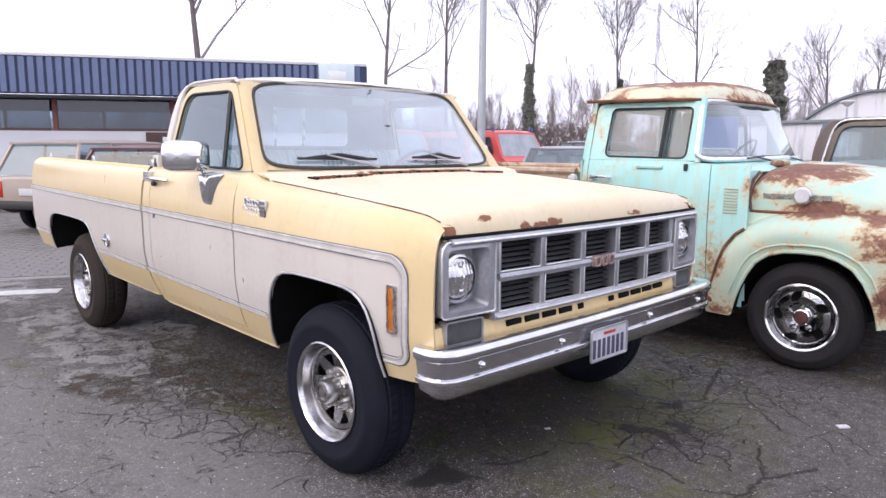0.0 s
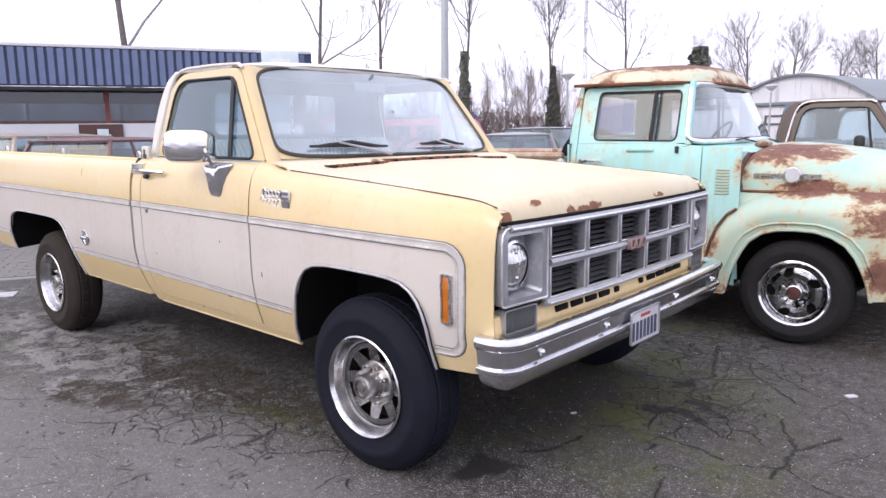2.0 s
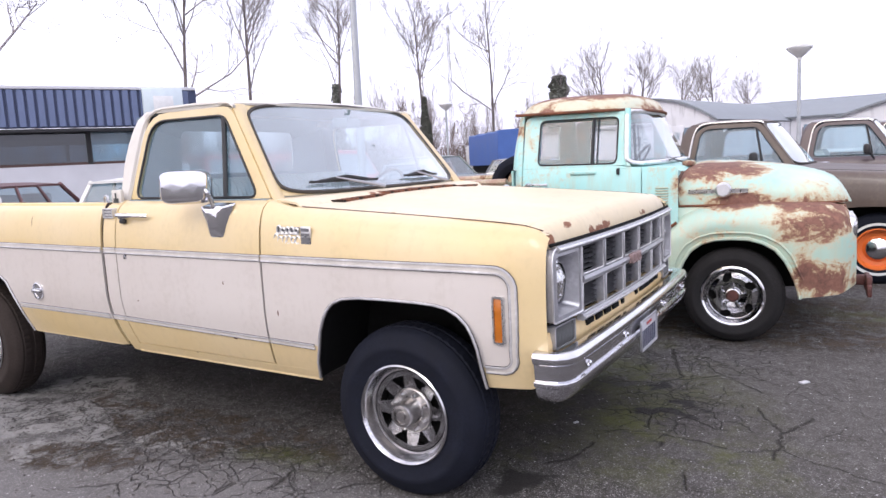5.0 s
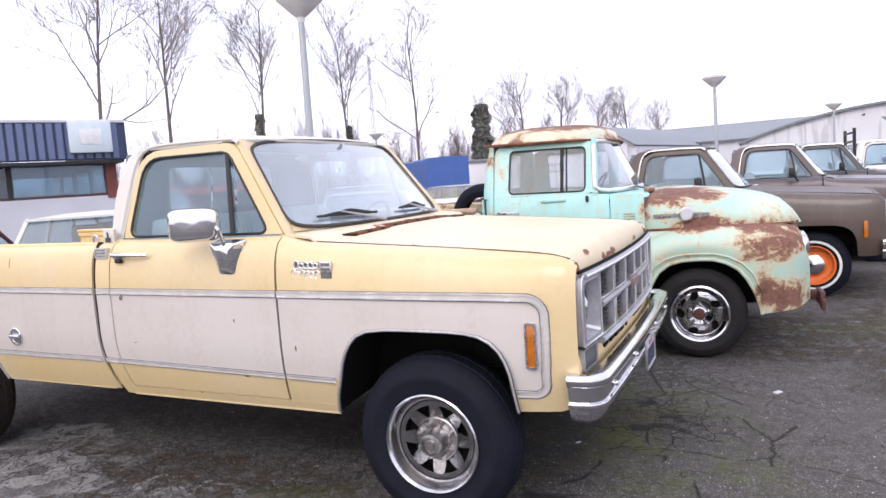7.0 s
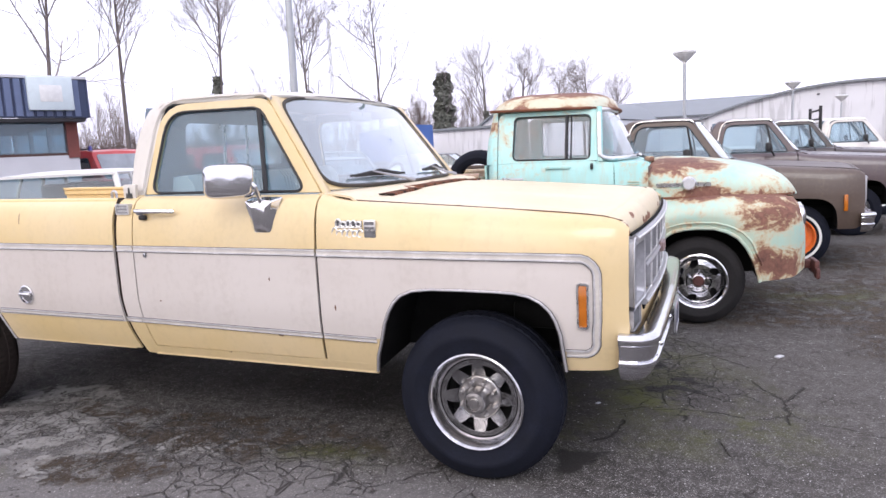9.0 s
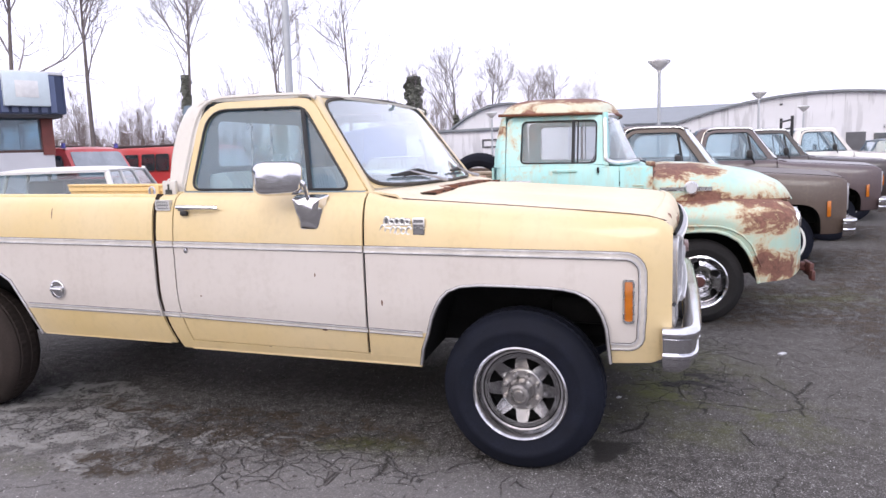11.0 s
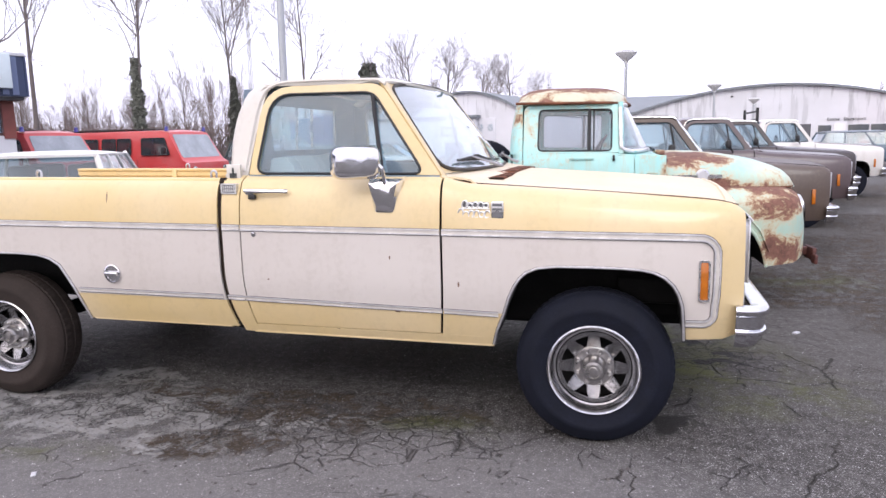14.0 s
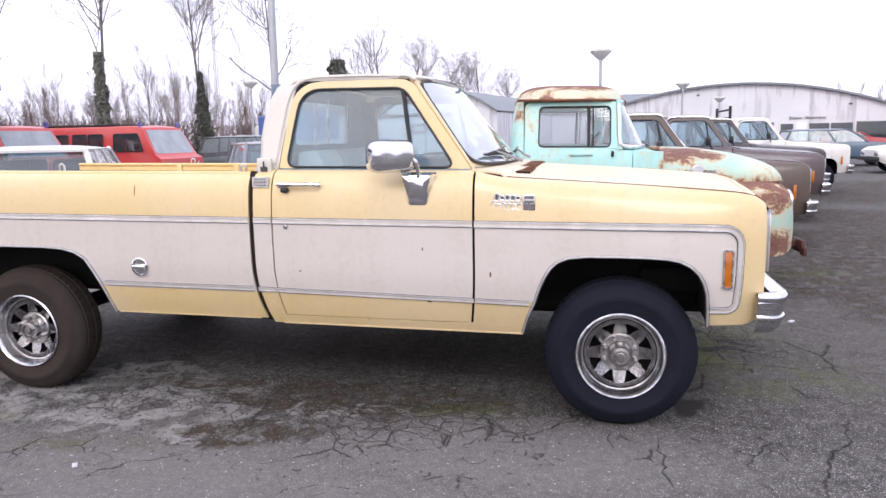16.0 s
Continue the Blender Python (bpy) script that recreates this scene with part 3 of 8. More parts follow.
def tyre_mesh(R, rim, w, blocks=56):
    """A tyre in one skin: beads, sidewalls, cut shoulders and grooved tread."""
    bm = bmesh.new()
    h = w / 2
    wall = [(rim, 0.78), (rim + 0.012, 0.90), (lerp(rim, R, 0.3), 0.985), (lerp(rim, R, 0.42), 1.0), (lerp(rim, R, 0.44), 1.012), (lerp(rim, R, 0.55), 1.003), (lerp(rim, R, 0.57), 0.985), (lerp(rim, R, 0.62), 0.955)]
    tread = [(R - 0.056, 0.91, 1), (R - 0.034, 0.835, 1), (R - 0.017, 0.72, 1), (R - 0.006, 0.54, 1), (R - 0.008, 0.50, 0), (R - 0.008, 0.45, 0), (R - 0.001, 0.41, 2), (R + 0.001, 0.12, 2), (R - 0.004, 0.10, 0)]
    half = [(r, y, 0) for r, y in wall] + tread
    prof = [(r, -y * h, g) for r, y, g in half] + [(r, y * h, g) for r, y, g in half[::-1]]
    rows = []
    n = blocks * 4
    for k in range(n):
        a = k * math.tau / n
        row = []
        for j, (r, y, g) in enumerate(prof):
            ph = (k + (2 if j > len(half) else 0)) % 4
            if g == 1 and ph == 0:
                r -= 0.0015 if r > R - 0.02 else 0.0005
            if g == 2 and ph == 2:
                r -= 0.004
            row.append((r * math.cos(a), y, r * math.sin(a)))
        rows.append(row)
    grid(bm, rows, True, False)
    bmesh.ops.recalc_face_normals(bm, faces=bm.faces[:])
    return bm


def wagon_wheel(parent, at, R, tyre_mat, front, flip=False):
    """Chrome eight-spoke wheel with a tyre; its outer face looks along -y."""
    w = part("wheel", tyre_mesh(R, 0.200, 0.238), tyre_mat, parent, "all-terrain tyre on a chrome spoked rim")
    w.matrix_local = Matrix.Translation(at) @ (Matrix.Rotation(math.pi, 4, "Z") if flip else Matrix.Identity(4))
    bm = bmesh.new()
    lathe(bm, [(0.210, -0.100), (0.214, -0.116), (0.208, -0.121), (0.200, -0.113), (0.194, -0.100), (0.189, -0.074), (0.184, -0.064), (0.176, -0.062), (0.171, -0.050), (0.168, 0.06), (0.205, 0.08)], 64)
    polar_disc(bm, 0.050, 0.171, lambda r, a: 0.099 < r < 0.151 and abs(((a / math.tau * 8) % 1) - 0.5) < 0.31 - 4.2 * (0.151 - r), 40, 256,
               table((0.05, 0.088, 0.100, 0.152, 0.171), (-0.036, -0.038, -0.042, -0.058, -0.060)))
    bmesh.ops.recalc_face_normals(bm, faces=bm.faces[:])
    part("rim", bm, M_WHEELCHROME, w, "chrome steel rim with eight windows")
    bm = bmesh.new()
    lathe(bm, [(0.0, 0.02), (0.166, 0.02), (0.166, 0.05)], 32)
    part("brake_drum", bm, M_UNDER, w, "dark brake drum")
    bm = bmesh.new()
    L = 0.128 if front else 0.098
    lathe(bm, [(0.095, -0.030), (0.094, -0.046), (0.090, -0.049), (0.060, -0.050), (0.055, -0.056), (0.051, -L + 0.01), (0.045, -L), (0.034, -L - 0.002), (0.032, -L + 0.006), (0.021, -L + 0.006), (0.019, -L - 0.004), (0, -L - 0.005)], 32)
    part("hub", bm, M_HUB, w, "worn metal locking hub")
    nut = None
    for k in range(8):
        a = (k + 0.5) * math.tau / 8
        m = Matrix.Translation((0.078 * math.cos(a), -0.034, 0.078 * math.sin(a)))
        if nut is None:
            b2 = bmesh.new()
            lathe(b2, [(0.0115, -0.012), (0.0115, -0.036), (0.008, -0.040), (0.007, -0.050), (0, -0.052)], 6)
            nut = part("lug_nut", b2, M_HUB, w)
        else:
            o = new("lug_nut", nut.data)
            o.parent = w
            nut2 = o
        (nut if k == 0 else nut2).matrix_local = m
    return w


def cap_wheel(parent, at, R, flip=False):
    """Orange steel wheel with a chrome cap and a whitewall ring."""
    w = part("wheel", tyre_mesh(R, 0.19, 0.21, 40), M_TYRE, parent, "whitewall tyre on an orange steel rim")
    w.matrix_local = Matrix.Translation(at) @ (Matrix.Rotation(math.pi, 4, "Z") if flip else Matrix.Identity(4))
    bm = bmesh.new()
    lathe(bm, [(0.255, -0.1055), (0.25, -0.1065), (0.236, -0.1062), (0.230, -0.1045)], 48)
    part("whitewall", bm, M_WHITEWALL, w, "white sidewall band")
    bm = bmesh.new()
    lathe(bm, [(0.2, -0.085), (0.203, -0.1), (0.19, -0.1), (0.178, -0.06), (0.17, -0.035), (0.13, -0.03), (0.1, -0.05), (0, -0.05)], 48)
    part("rim", bm, M_ORANGE, w, "orange painted steel rim")
    bm = bmesh.new()
    lathe(bm, [(0.105, -0.05), (0.1, -0.065), (0.06, -0.085), (0, -0.09)], 32)
    part("hubcap", bm, M_CHROME, w, "chrome dog-dish cap")
    return w


def steel_wheel(parent, at, R, flip=False, width=0.2):
    """Plain dull wheel with a tyre."""
    bm = bmesh.new()
    h = width / 2
    lathe(bm, [(R * 0.58, -h * 0.8), (R * 0.7, -h), (R * 0.88, -h * 0.95), (R, -h * 0.7), (R, h * 0.7), (R * 0.9, h), (R * 0.58, h * 0.8)], 32)
    w = part("wheel", bm, M_TYRE, parent)
    w.matrix_local = Matrix.Translation(at) @ (Matrix.Rotation(math.pi, 4, "Z") if flip else Matrix.Identity(4))
    bm = bmesh.new()
    lathe(bm, [(R * 0.6, -h * 0.8), (R * 0.57, -h * 0.9), (R * 0.52, -h * 0.4), (R * 0.3, -h * 0.3), (R * 0.2, -h * 0.6), (0, -h * 0.65)], 32)
    part("rim", bm, M_TRIM, w)
    return w


def pickup(m, label, paint, roof, hood_paint, group, dz=0.0, R=0.366, wheel="wagon", detail=True, bed_inner=None, trims=True, seat=None):
    """A long-bed pickup with its front axle at x = 0, centred on y = 0, driving along +x."""
    T = empty("pickup_truck", m, label, "pickup truck", group)
    bed_inner, seat = bed_inner or paint, seat or M_SEAT

    def add(name, bm, mat, parent=T, lab="", sharp=32):
        return part(name, rake(bm, dz), mat, parent, lab, sharp)

    def ws(u, v):
        x = lerp(-0.732, -1.036, v) + 0.15 * (1 - u * u) * (1 - 0.55 * v)
        half = lerp(0.812, 0.712, v)
        return Vector((x, half * u, lerp(1.262, 1.70, v) + 0.018 * (1 - u * u) * v))

    front_bottom, rear_bottom = table(*FRONT_ARCH), table(*REAR_ARCH)
    amount_f = table((-0.71, -0.4, 0.3, 0.50, 0.655), (0.088, 0.125, 0.135, 0.108, 0.050))
    fx = sorted(set(steps(-0.694, -0.48, 5) + list(FRONT_ARCH[0]) + steps(0.395, 0.636, 12) + steps(-0.12, 0.1, 6)))
    bx = sorted(set(steps(-4.33, -3.96, 6) + list(REAR_ARCH[0]) + steps(-2.73, -1.868, 10)))
    for s in (-1, 1):
        side = "right" if s < 0 else "left"
        def fb(x):
            return front_bottom(x) if -0.47 <= x <= 0.392 else (0.443 if x < 0 else table((0.392, 0.56, 0.655), (0.525, 0.53, 0.575))(x))
        add("front_fender", body_side(fx, fb, TOP_FRONT, amount_f, s), paint)
        dx = steps(-1.737, -0.706, 14)
        door = add("door", body_side(dx, lambda x: 0.488, lambda x: 1.25, lambda x: 0.115, s), paint)
        add("rocker_panel", body_side(steps(-1.742, -0.48, 10), lambda x: 0.438, lambda x: 0.482, lambda x: 0.0, s, 4), paint)
        bm = bmesh.new()
        tube(bm, [(x, s * (HALF - inset(0.438, 1.25, 0.0) - 0.004), 0.437) for x in steps(-1.742, -0.47, 8)], 0.007, 6)
        add("sill_flange", bm, paint)
        bm = bmesh.new()
        tube(bm, [(x, s * (HALF - inset(0.46, 1.25, 0.0) - 0.004), 0.459) for x in steps(-2.72, -1.87, 6)], 0.006, 6)
        add("bed_flange", bm, paint)
        add("cab_corner", body_side(steps(-1.842, -1.744, 4), lambda x: 0.436, lambda x: 1.25, lambda x: 0.115, s), paint)
        def rb(x):
            return rear_bottom(x) if -3.94 <= x <= -2.742 else (0.46 if x > -3 else 0.50)
        sag = 0.045 if detail and s > 0 else 0.0
        bed = add("bed_side", body_side(bx, rb, lambda x: 1.225 - sag, lambda x: 0.075, s), paint)
        if detail:
            # dark fillers added as shade behind the panel gaps
            for name, xa, xb in (("gap_shade", -1.90, -1.80), ("door_gap_shade", -0.76, -0.64)):
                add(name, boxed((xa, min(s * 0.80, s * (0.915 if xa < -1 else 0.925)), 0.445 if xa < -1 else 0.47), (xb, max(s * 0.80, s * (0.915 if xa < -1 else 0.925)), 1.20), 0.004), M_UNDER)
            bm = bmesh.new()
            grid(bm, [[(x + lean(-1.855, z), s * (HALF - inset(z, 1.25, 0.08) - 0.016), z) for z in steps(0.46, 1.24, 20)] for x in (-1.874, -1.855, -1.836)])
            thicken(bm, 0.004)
            add("gap_shade", bm, M_GAP, bed)
        # bed rail and inner wall
        bm = bmesh.new()
        prof = ((0.940, 1.221), (0.936, 1.232), (0.925, 1.236), (0.872, 1.236), (0.866, 1.228), (0.866, 1.196), (0.885, 1.19), (0.885, 0.868))
        grid(bm, [[(x, s * y, z - sag) for y, z in prof] for x in steps(-4.33, -1.868, 12)])
        thicken(bm, 0.006)
        add("bed_rail", bm, bed_inner, bed)
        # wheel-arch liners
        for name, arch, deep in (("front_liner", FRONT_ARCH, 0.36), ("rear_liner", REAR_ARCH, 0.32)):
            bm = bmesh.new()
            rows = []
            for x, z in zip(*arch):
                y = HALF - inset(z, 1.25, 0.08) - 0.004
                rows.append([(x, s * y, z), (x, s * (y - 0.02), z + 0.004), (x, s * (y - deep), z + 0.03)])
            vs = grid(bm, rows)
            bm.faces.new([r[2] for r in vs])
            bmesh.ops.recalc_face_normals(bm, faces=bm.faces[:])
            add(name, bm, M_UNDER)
        # bright arch lips
        if trims:
            for name, arch in (("arch_moulding", FRONT_ARCH), ("arch_moulding", REAR_ARCH)):
                bm = bmesh.new()
                tube(bm, [(x, s * (HALF - inset(z, 1.25, 0.08) + 0.003), z) for x, z in zip(*arch)], 0.0050, 6)
                lip = add(name, bm, M_SIDETRIM, T, "thin bright wheel-arch moulding")
                cx, cz = sum(arch[0]) / len(arch[0]), 0.60
                # thin dark lines drawn as shadow on both sides of the lip
                for k, rad in ((0.984, 0.003), (1.016, 0.0016)):
                    bm = bmesh.new()
                    tube(bm, [(cx + (x - cx) * k, s * (HALF - inset(z, 1.25, 0.08) + 0.001), cz + (z - cz) * k) for x, z in zip(*arch)], rad, 5)
                    add("moulding_edge", bm, M_MOULD_EDGE, lip)
            up = 0.992
            loop = [(-0.697, up), (-0.4, up), (0.0, up), (0.3, up), (0.42, up - 0.002)]
            loop += [(0.447 + 0.075 * math.sin(a), up - 0.077 + 0.075 * math.cos(a)) for a in (0.2, 0.5, 0.8, 1.1, 1.4)]
            loop += [(0.522, 0.85), (0.520, 0.74), (0.515, 0.69)]
            loop += [(0.465 + 0.05 * math.cos(a), 0.652 - 0.05 * math.sin(a)) for a in (0.2, 0.6, 1.0, 1.4)]
            loop += [(0.43, 0.603), (0.396, 0.603)]
            add("side_moulding", strip(loop, s, 0.1, 0.034, 1.24), (M_SIDETRIM, M_MOULD_FLAT, M_MOULD_EDGE), T, "double bright side moulding")
            for xa, xb in ((-1.738, -0.706), (-1.842, -1.746), (-4.33, -1.87)):
                add("side_moulding", strip([(x, up) for x in steps(xa, xb, 8)], s, 0.09, 0.032, 1.24), (M_SIDETRIM, M_MOULD_FLAT, M_MOULD_EDGE), T)
            for xa, xb in ((-0.697, -0.437), (-1.738, -0.706), (-1.842, -1.746), (-2.745, -1.87), (-4.33, -3.925)):
                add("side_moulding", strip([(x, LOW_TRIM(x)) for x in steps(xa, xb, 8)], s, 0.09, 0.026, 1.24), (M_SIDETRIM, M_MOULD_FLAT, M_MOULD_EDGE), T)
        # door window frame
        gy = lambda z: s * (HALF - lerp(0.122, 0.224, max(0.0, (z - 1.25) / 0.44)))
        at = lambda x, z: (x, gy(z), z)
        outer = rounded([(-1.738, 1.252), (-1.672, 1.695), (-1.046, 1.70), (-0.726, 1.252)], [0.01, 0.15, 0.06, 0.01])
        inner = rounded([(-1.698, 1.258), (-1.630, 1.656), (-1.082, 1.656), (-0.805, 1.258)], [0.06, 0.11, 0.05, 0.06])
        if detail and s > 0:
            outer = rounded([(-1.742, 1.252), (-1.735, 1.695), (-1.046, 1.70), (-0.726, 1.252)], [0.01, 0.05, 0.06, 0.01])
            inner = rounded([(-1.722, 1.258), (-1.712, 1.648), (-1.082, 1.648), (-0.805, 1.258)], [0.06, 0.09, 0.05, 0.06])
        bm = bmesh.new()
        ring(bm, outer, inner, at, (0, -s * 0.022, 0))
        bmesh.ops.recalc_face_normals(bm, faces=bm.faces[:])
        add("window_frame", bm, paint, door)
        bm = bmesh.new()
        ring(bm, outer, inner, lambda x, z: (x, gy(z) - s * 0.026, z), (0, -s * 0.004, 0))
        bmesh.ops.recalc_face_normals(bm, faces=bm.faces[:])
        add("frame_lining", bm, M_LINER, door)
        bm = bmesh.new()
        tube(bm, [Vector(at(*p)) + Vector((0, s * 0.001, 0)) for p in inner], 0.0065, 6, 0, True)
        tube(bm, [at(-1.085, 1.645), at(-1.02, 1.26)], 0.012, 6)
        add("window_seal", bm, M_BLACK, door, "black rubber window seal")
        bm = bmesh.new()
        sheet(bm, inner, lambda x, z: (x, gy(z) - s * 0.010, z))
        g = add("door_glass", bm, M_GLASS, door)
        g.visible_shadow = False
        # drip rail
        bm = bmesh.new()
        tube(bm, [at(-1.76, 1.27), at(-1.738, 1.42), at(-1.714, 1.56), at(-1.698, 1.62), at(-1.675, 1.665), at(-1.645, 1.694), at(-1.605, 1.710), at(-1.54, 1.719), at(-1.3, 1.722), at(-1.06, 1.716), at(-1.02, 1.695)], 0.010, 6)
        add("drip_rail", bm, roof if detail else M_TRIM)
        # cab corner pillar above the belt
        rows = []
        for t in steps(0, 1, 12):
            z = lerp(1.215, 1.712, t)
            xa, xb = lerp(-1.745, -1.662, min(1, t * 1.08) ** 1.3) - (0.07 * t if detail and s > 0 else 0.0), REAR_EDGE(z)
            y = abs(gy(max(1.25, min(z, 1.70)))) - 0.012 * max(0.0, (t - 0.85) / 0.15) ** 2 + (0.004 if z < 1.26 else 0.0)
            rows.append([(xa, s * y, z), (lerp(xa, xb, 0.5), s * (y - 0.002), z), (xb + 0.025, s * (y - 0.008), z), (xb + 0.006, s * (y - 0.025), z), (xb, s * (y - 0.06), z), (xb - 0.003, s * (y - 0.14), z)])
        bm = bmesh.new()
        grid(bm, rows)
        thicken(bm, 0.01)
        add("rear_pillar", bm, roof)
        bm = bmesh.new()
        rows = []
        for t in steps(-0.10, 1.02, 10):
            a = Vector(at(lerp(-0.724, -1.044, t), lerp(1.254, 1.700, t))) + Vector((0.004, -s * 0.004, 0))
            b = ws(s * 1.0, t) + Vector((0.004, 0, 0))
            out = Vector((0.75, s * 0.66, 0))
            deep = Vector((-0.018, -s * 0.012, 0))
            rows.append([a + deep, a, a.lerp(b, 0.3) + out * 0.012, a.lerp(b, 0.7) + out * 0.010, b + Vector((0, -s * 0.012, 0)), b + deep])
        vs = grid(bm, rows, False, True)
        bm.faces.new(vs[0])
        bm.faces.new(vs[-1])
        bmesh.ops.recalc_face_normals(bm, faces=bm.faces[:])
        add("front_pillar", bm, paint)
        if detail:
            # handle, lock, badges
            bm = bmesh.new()
            y = HALF - 0.02
            box(bm, (-1.70, min(s * y, s * (y + 0.02)), 1.158), (-1.655, max(s * y, s * (y + 0.02)), 1.185), 0.006)
            tube(bm, [(-1.70, s * (y + 0.02), 1.178), (-1.62, s * (y + 0.032), 1.178), (-1.50, s * (y + 0.028), 1.178), (-1.475, s * (y + 0.01), 1.176)], [0.011, 0.012, 0.010, 0.011], 8)
            h = add("door_handle", bm, M_CHROME, door, "chrome pull-out door handle")
            bm = bmesh.new()
            box(bm, (-1.685, min(s * y, s * (y + 0.024)), 1.135), (-1.645, max(s * y, s * (y + 0.024)), 1.16), 0.008)
            add("release_button", bm, M_BLACK, h)
            bm = bmesh.new()
            lathe(bm, [(0.013, 0.0), (0.012, -0.006), (0, -0.007)], 12, 0, "y", (-1.665, s * (HALF + (0 if s < 0 else 0.007)), 0.962))
            add("door_lock", bm, M_CHROME, door)
            # script badge: two rows of overlapping rounded shapes on a dark outline, and a shield
            yb = HALF - 0.021
            out = s * (yb + 0.004)
            bm = bmesh.new()
            box(bm, (-0.598, min(s * (yb - 0.004), out), 1.106), (-0.474, max(s * (yb - 0.004), out), 1.134), 0.003)
            box(bm, (-0.622, min(s * (yb - 0.004), out), 1.060), (-0.468, max(s * (yb - 0.004), out), 1.098), 0.003)
            bd = add("fender_badge", bm, M_BADGEGREY, T, "chrome script badge with a small shield")
            bm = bmesh.new()
            for x0, z0, n, w, h in ((-0.586, 1.120, 5, 0.0250, 0.0170), (-0.606, 1.079, 6, 0.0250, 0.0205)):
                for k in range(n):
                    hh = h * (1.35 if k == 0 else (0.78 if k % 3 == 1 else 1.0))
                    c = Vector((x0 + k * w, out + s * 0.003, z0 + (hh - h) * 0.3))
                    tube(bm, [c + Vector((0.0120 * math.cos(q) + 0.12 * hh * math.sin(q), 0, hh * 0.8 * math.sin(q))) for q in steps(0.3, 0.3 + math.tau * (0.82 if k % 2 else 0.97), 11)], 0.0046, 5)
                tube(bm, [(x0 - 0.006, out + s * 0.003, z0 - h), (x0 + n * w - 0.008, out + s * 0.003, z0 - h * 0.9)], 0.003, 5)
            add("script", bm, M_SCRIPT, bd, "worn chrome script of joined shapes")
            bm = bmesh.new()
            box(bm, (-0.462, min(s * yb, s * (yb + 0.010)), 1.060), (-0.405, max(s * yb, s * (yb + 0.010)), 1.138), 0.004)
            sh = add("shield", bm, M_TRIM, bd)
            bm = bmesh.new()
            for z0, z1 in ((1.066, 1.090), (1.098, 1.108), (1.116, 1.130)):
                box(bm, (-0.456, min(s * (yb + 0.009), s * (yb + 0.0125)), z0), (-0.411, max(s * (yb + 0.009), s * (yb + 0.0125)), z1))
            add("inlay", bm, M_BADGEGREY, sh)
            bm = bmesh.new()
            ya, yz = HALF - 0.10, HALF - 0.078
            box(bm, (-1.842, min(s * ya, s * yz), 1.226), (-1.762, max(s * ya, s * yz), 1.306), 0.006)
            plate = add("lamp_plate", bm, M_CREAM, T, "square cream plate with a small lamp")
            bm = bmesh.new()
            box(bm, (-1.822, min(s * yz, s * (yz + 0.006)), 1.238), (-1.782, max(s * yz, s * (yz + 0.006)), 1.246), 0.002)
            box(bm, (-1.807, min(s * yz, s * (yz + 0.006)), 1.244), (-1.797, max(s * yz, s * (yz + 0.006)), 1.290), 0.003)
            box(bm, (-1.822, min(s * yz, s * (yz + 0.004)), 1.246), (-1.782, max(s * yz, s * (yz + 0.004)), 1.262), 0.002)
            add("emblem", bm, M_GREYLENS, plate, "small grey upright emblem")
            bm = bmesh.new()
            ring(bm, rounded([(-1.842, 1.160), (-1.842, 1.212), (-1.756, 1.212), (-1.756, 1.160)], 0.006, 2), rounded([(-1.834, 1.167), (-1.834, 1.205), (-1.764, 1.205), (-1.764, 1.167)], 0.004, 2), lambda x, z: (x, s * (HALF - 0.045), z), (0, s * 0.030, 0))
            bmesh.ops.recalc_face_normals(bm, faces=bm.faces[:])
            pb = add("pillar_badge", bm, M_SCRIPT, T, "small chrome-framed pillar badge")
            bm = bmesh.new()
            box(bm, (-1.836, min(s * (HALF - 0.045), s * (HALF - 0.020)), 1.165), (-1.762, max(s * (HALF - 0.045), s * (HALF - 0.020)), 1.207))
            add("inlay", bm, M_BADGEGREY, pb)
            bm = bmesh.new()
            for k in range(6):
                for z0, z1 in ((1.171, 1.184), (1.188, 1.201)):
                    x0 = -1.831 + k * 0.0115
                    box(bm, (x0, min(s * (HALF - 0.021), s * (HALF - 0.018)), z0), (x0 + 0.007, max(s * (HALF - 0.021), s * (HALF - 0.018)), z1))
            add("lettering_bar", bm, M_SCRIPT, pb)
            # side marker
            bm = bmesh.new()
            ym = HALF - 0.030
            mk = lambda x, z: (x, s * ym, z)
            ring(bm, rounded([(0.444, 0.712), (0.444, 0.893), (0.490, 0.893), (0.490, 0.712)], 0.012), rounded([(0.451, 0.720), (0.451, 0.885), (0.483, 0.885), (0.483, 0.720)], 0.008), mk, (0, s * 0.018, 0))
            bmesh.ops.recalc_face_normals(bm, faces=bm.faces[:])
            mark = add("side_marker", bm, M_TRIM, T, "chrome-framed amber side marker")
            bm = bmesh.new()
            box(bm, (0.449, min(s * ym, s * (ym + 0.014)), 0.718), (0.485, max(s * ym, s * (ym + 0.014)), 0.887), 0.005)
            add("marker_lens", bm, M_AMBER, mark)
            # mirror
            bm = bmesh.new()
            yb = HALF - 0.012
            prof = [(-1.066, 1.238), (-0.884, 1.238), (-0.93, 1.080), (-1.020, 1.080)]
            out = rounded(prof, 0.015, 3)
            mid = rounded([(-1.048, 1.226), (-0.902, 1.226), (-0.94, 1.092), (-1.010, 1.092)], 0.015, 3)
            base = [(x, s * (HALF - inset(z, 1.25, 0.088)), z) for x, z in out]
            upper = [(x, s * (HALF + 0.004 + 0.03 * (z - 1.09)), z) for x, z in mid]
            grid(bm, [base, upper], False, True)
            crown = [(-0.972 + (x + 0.972) * 0.55, s * (HALF + 0.016), 1.155 + (z - 1.155) * 0.6) for x, z in mid]
            grid(bm, [upper, crown], False, True)
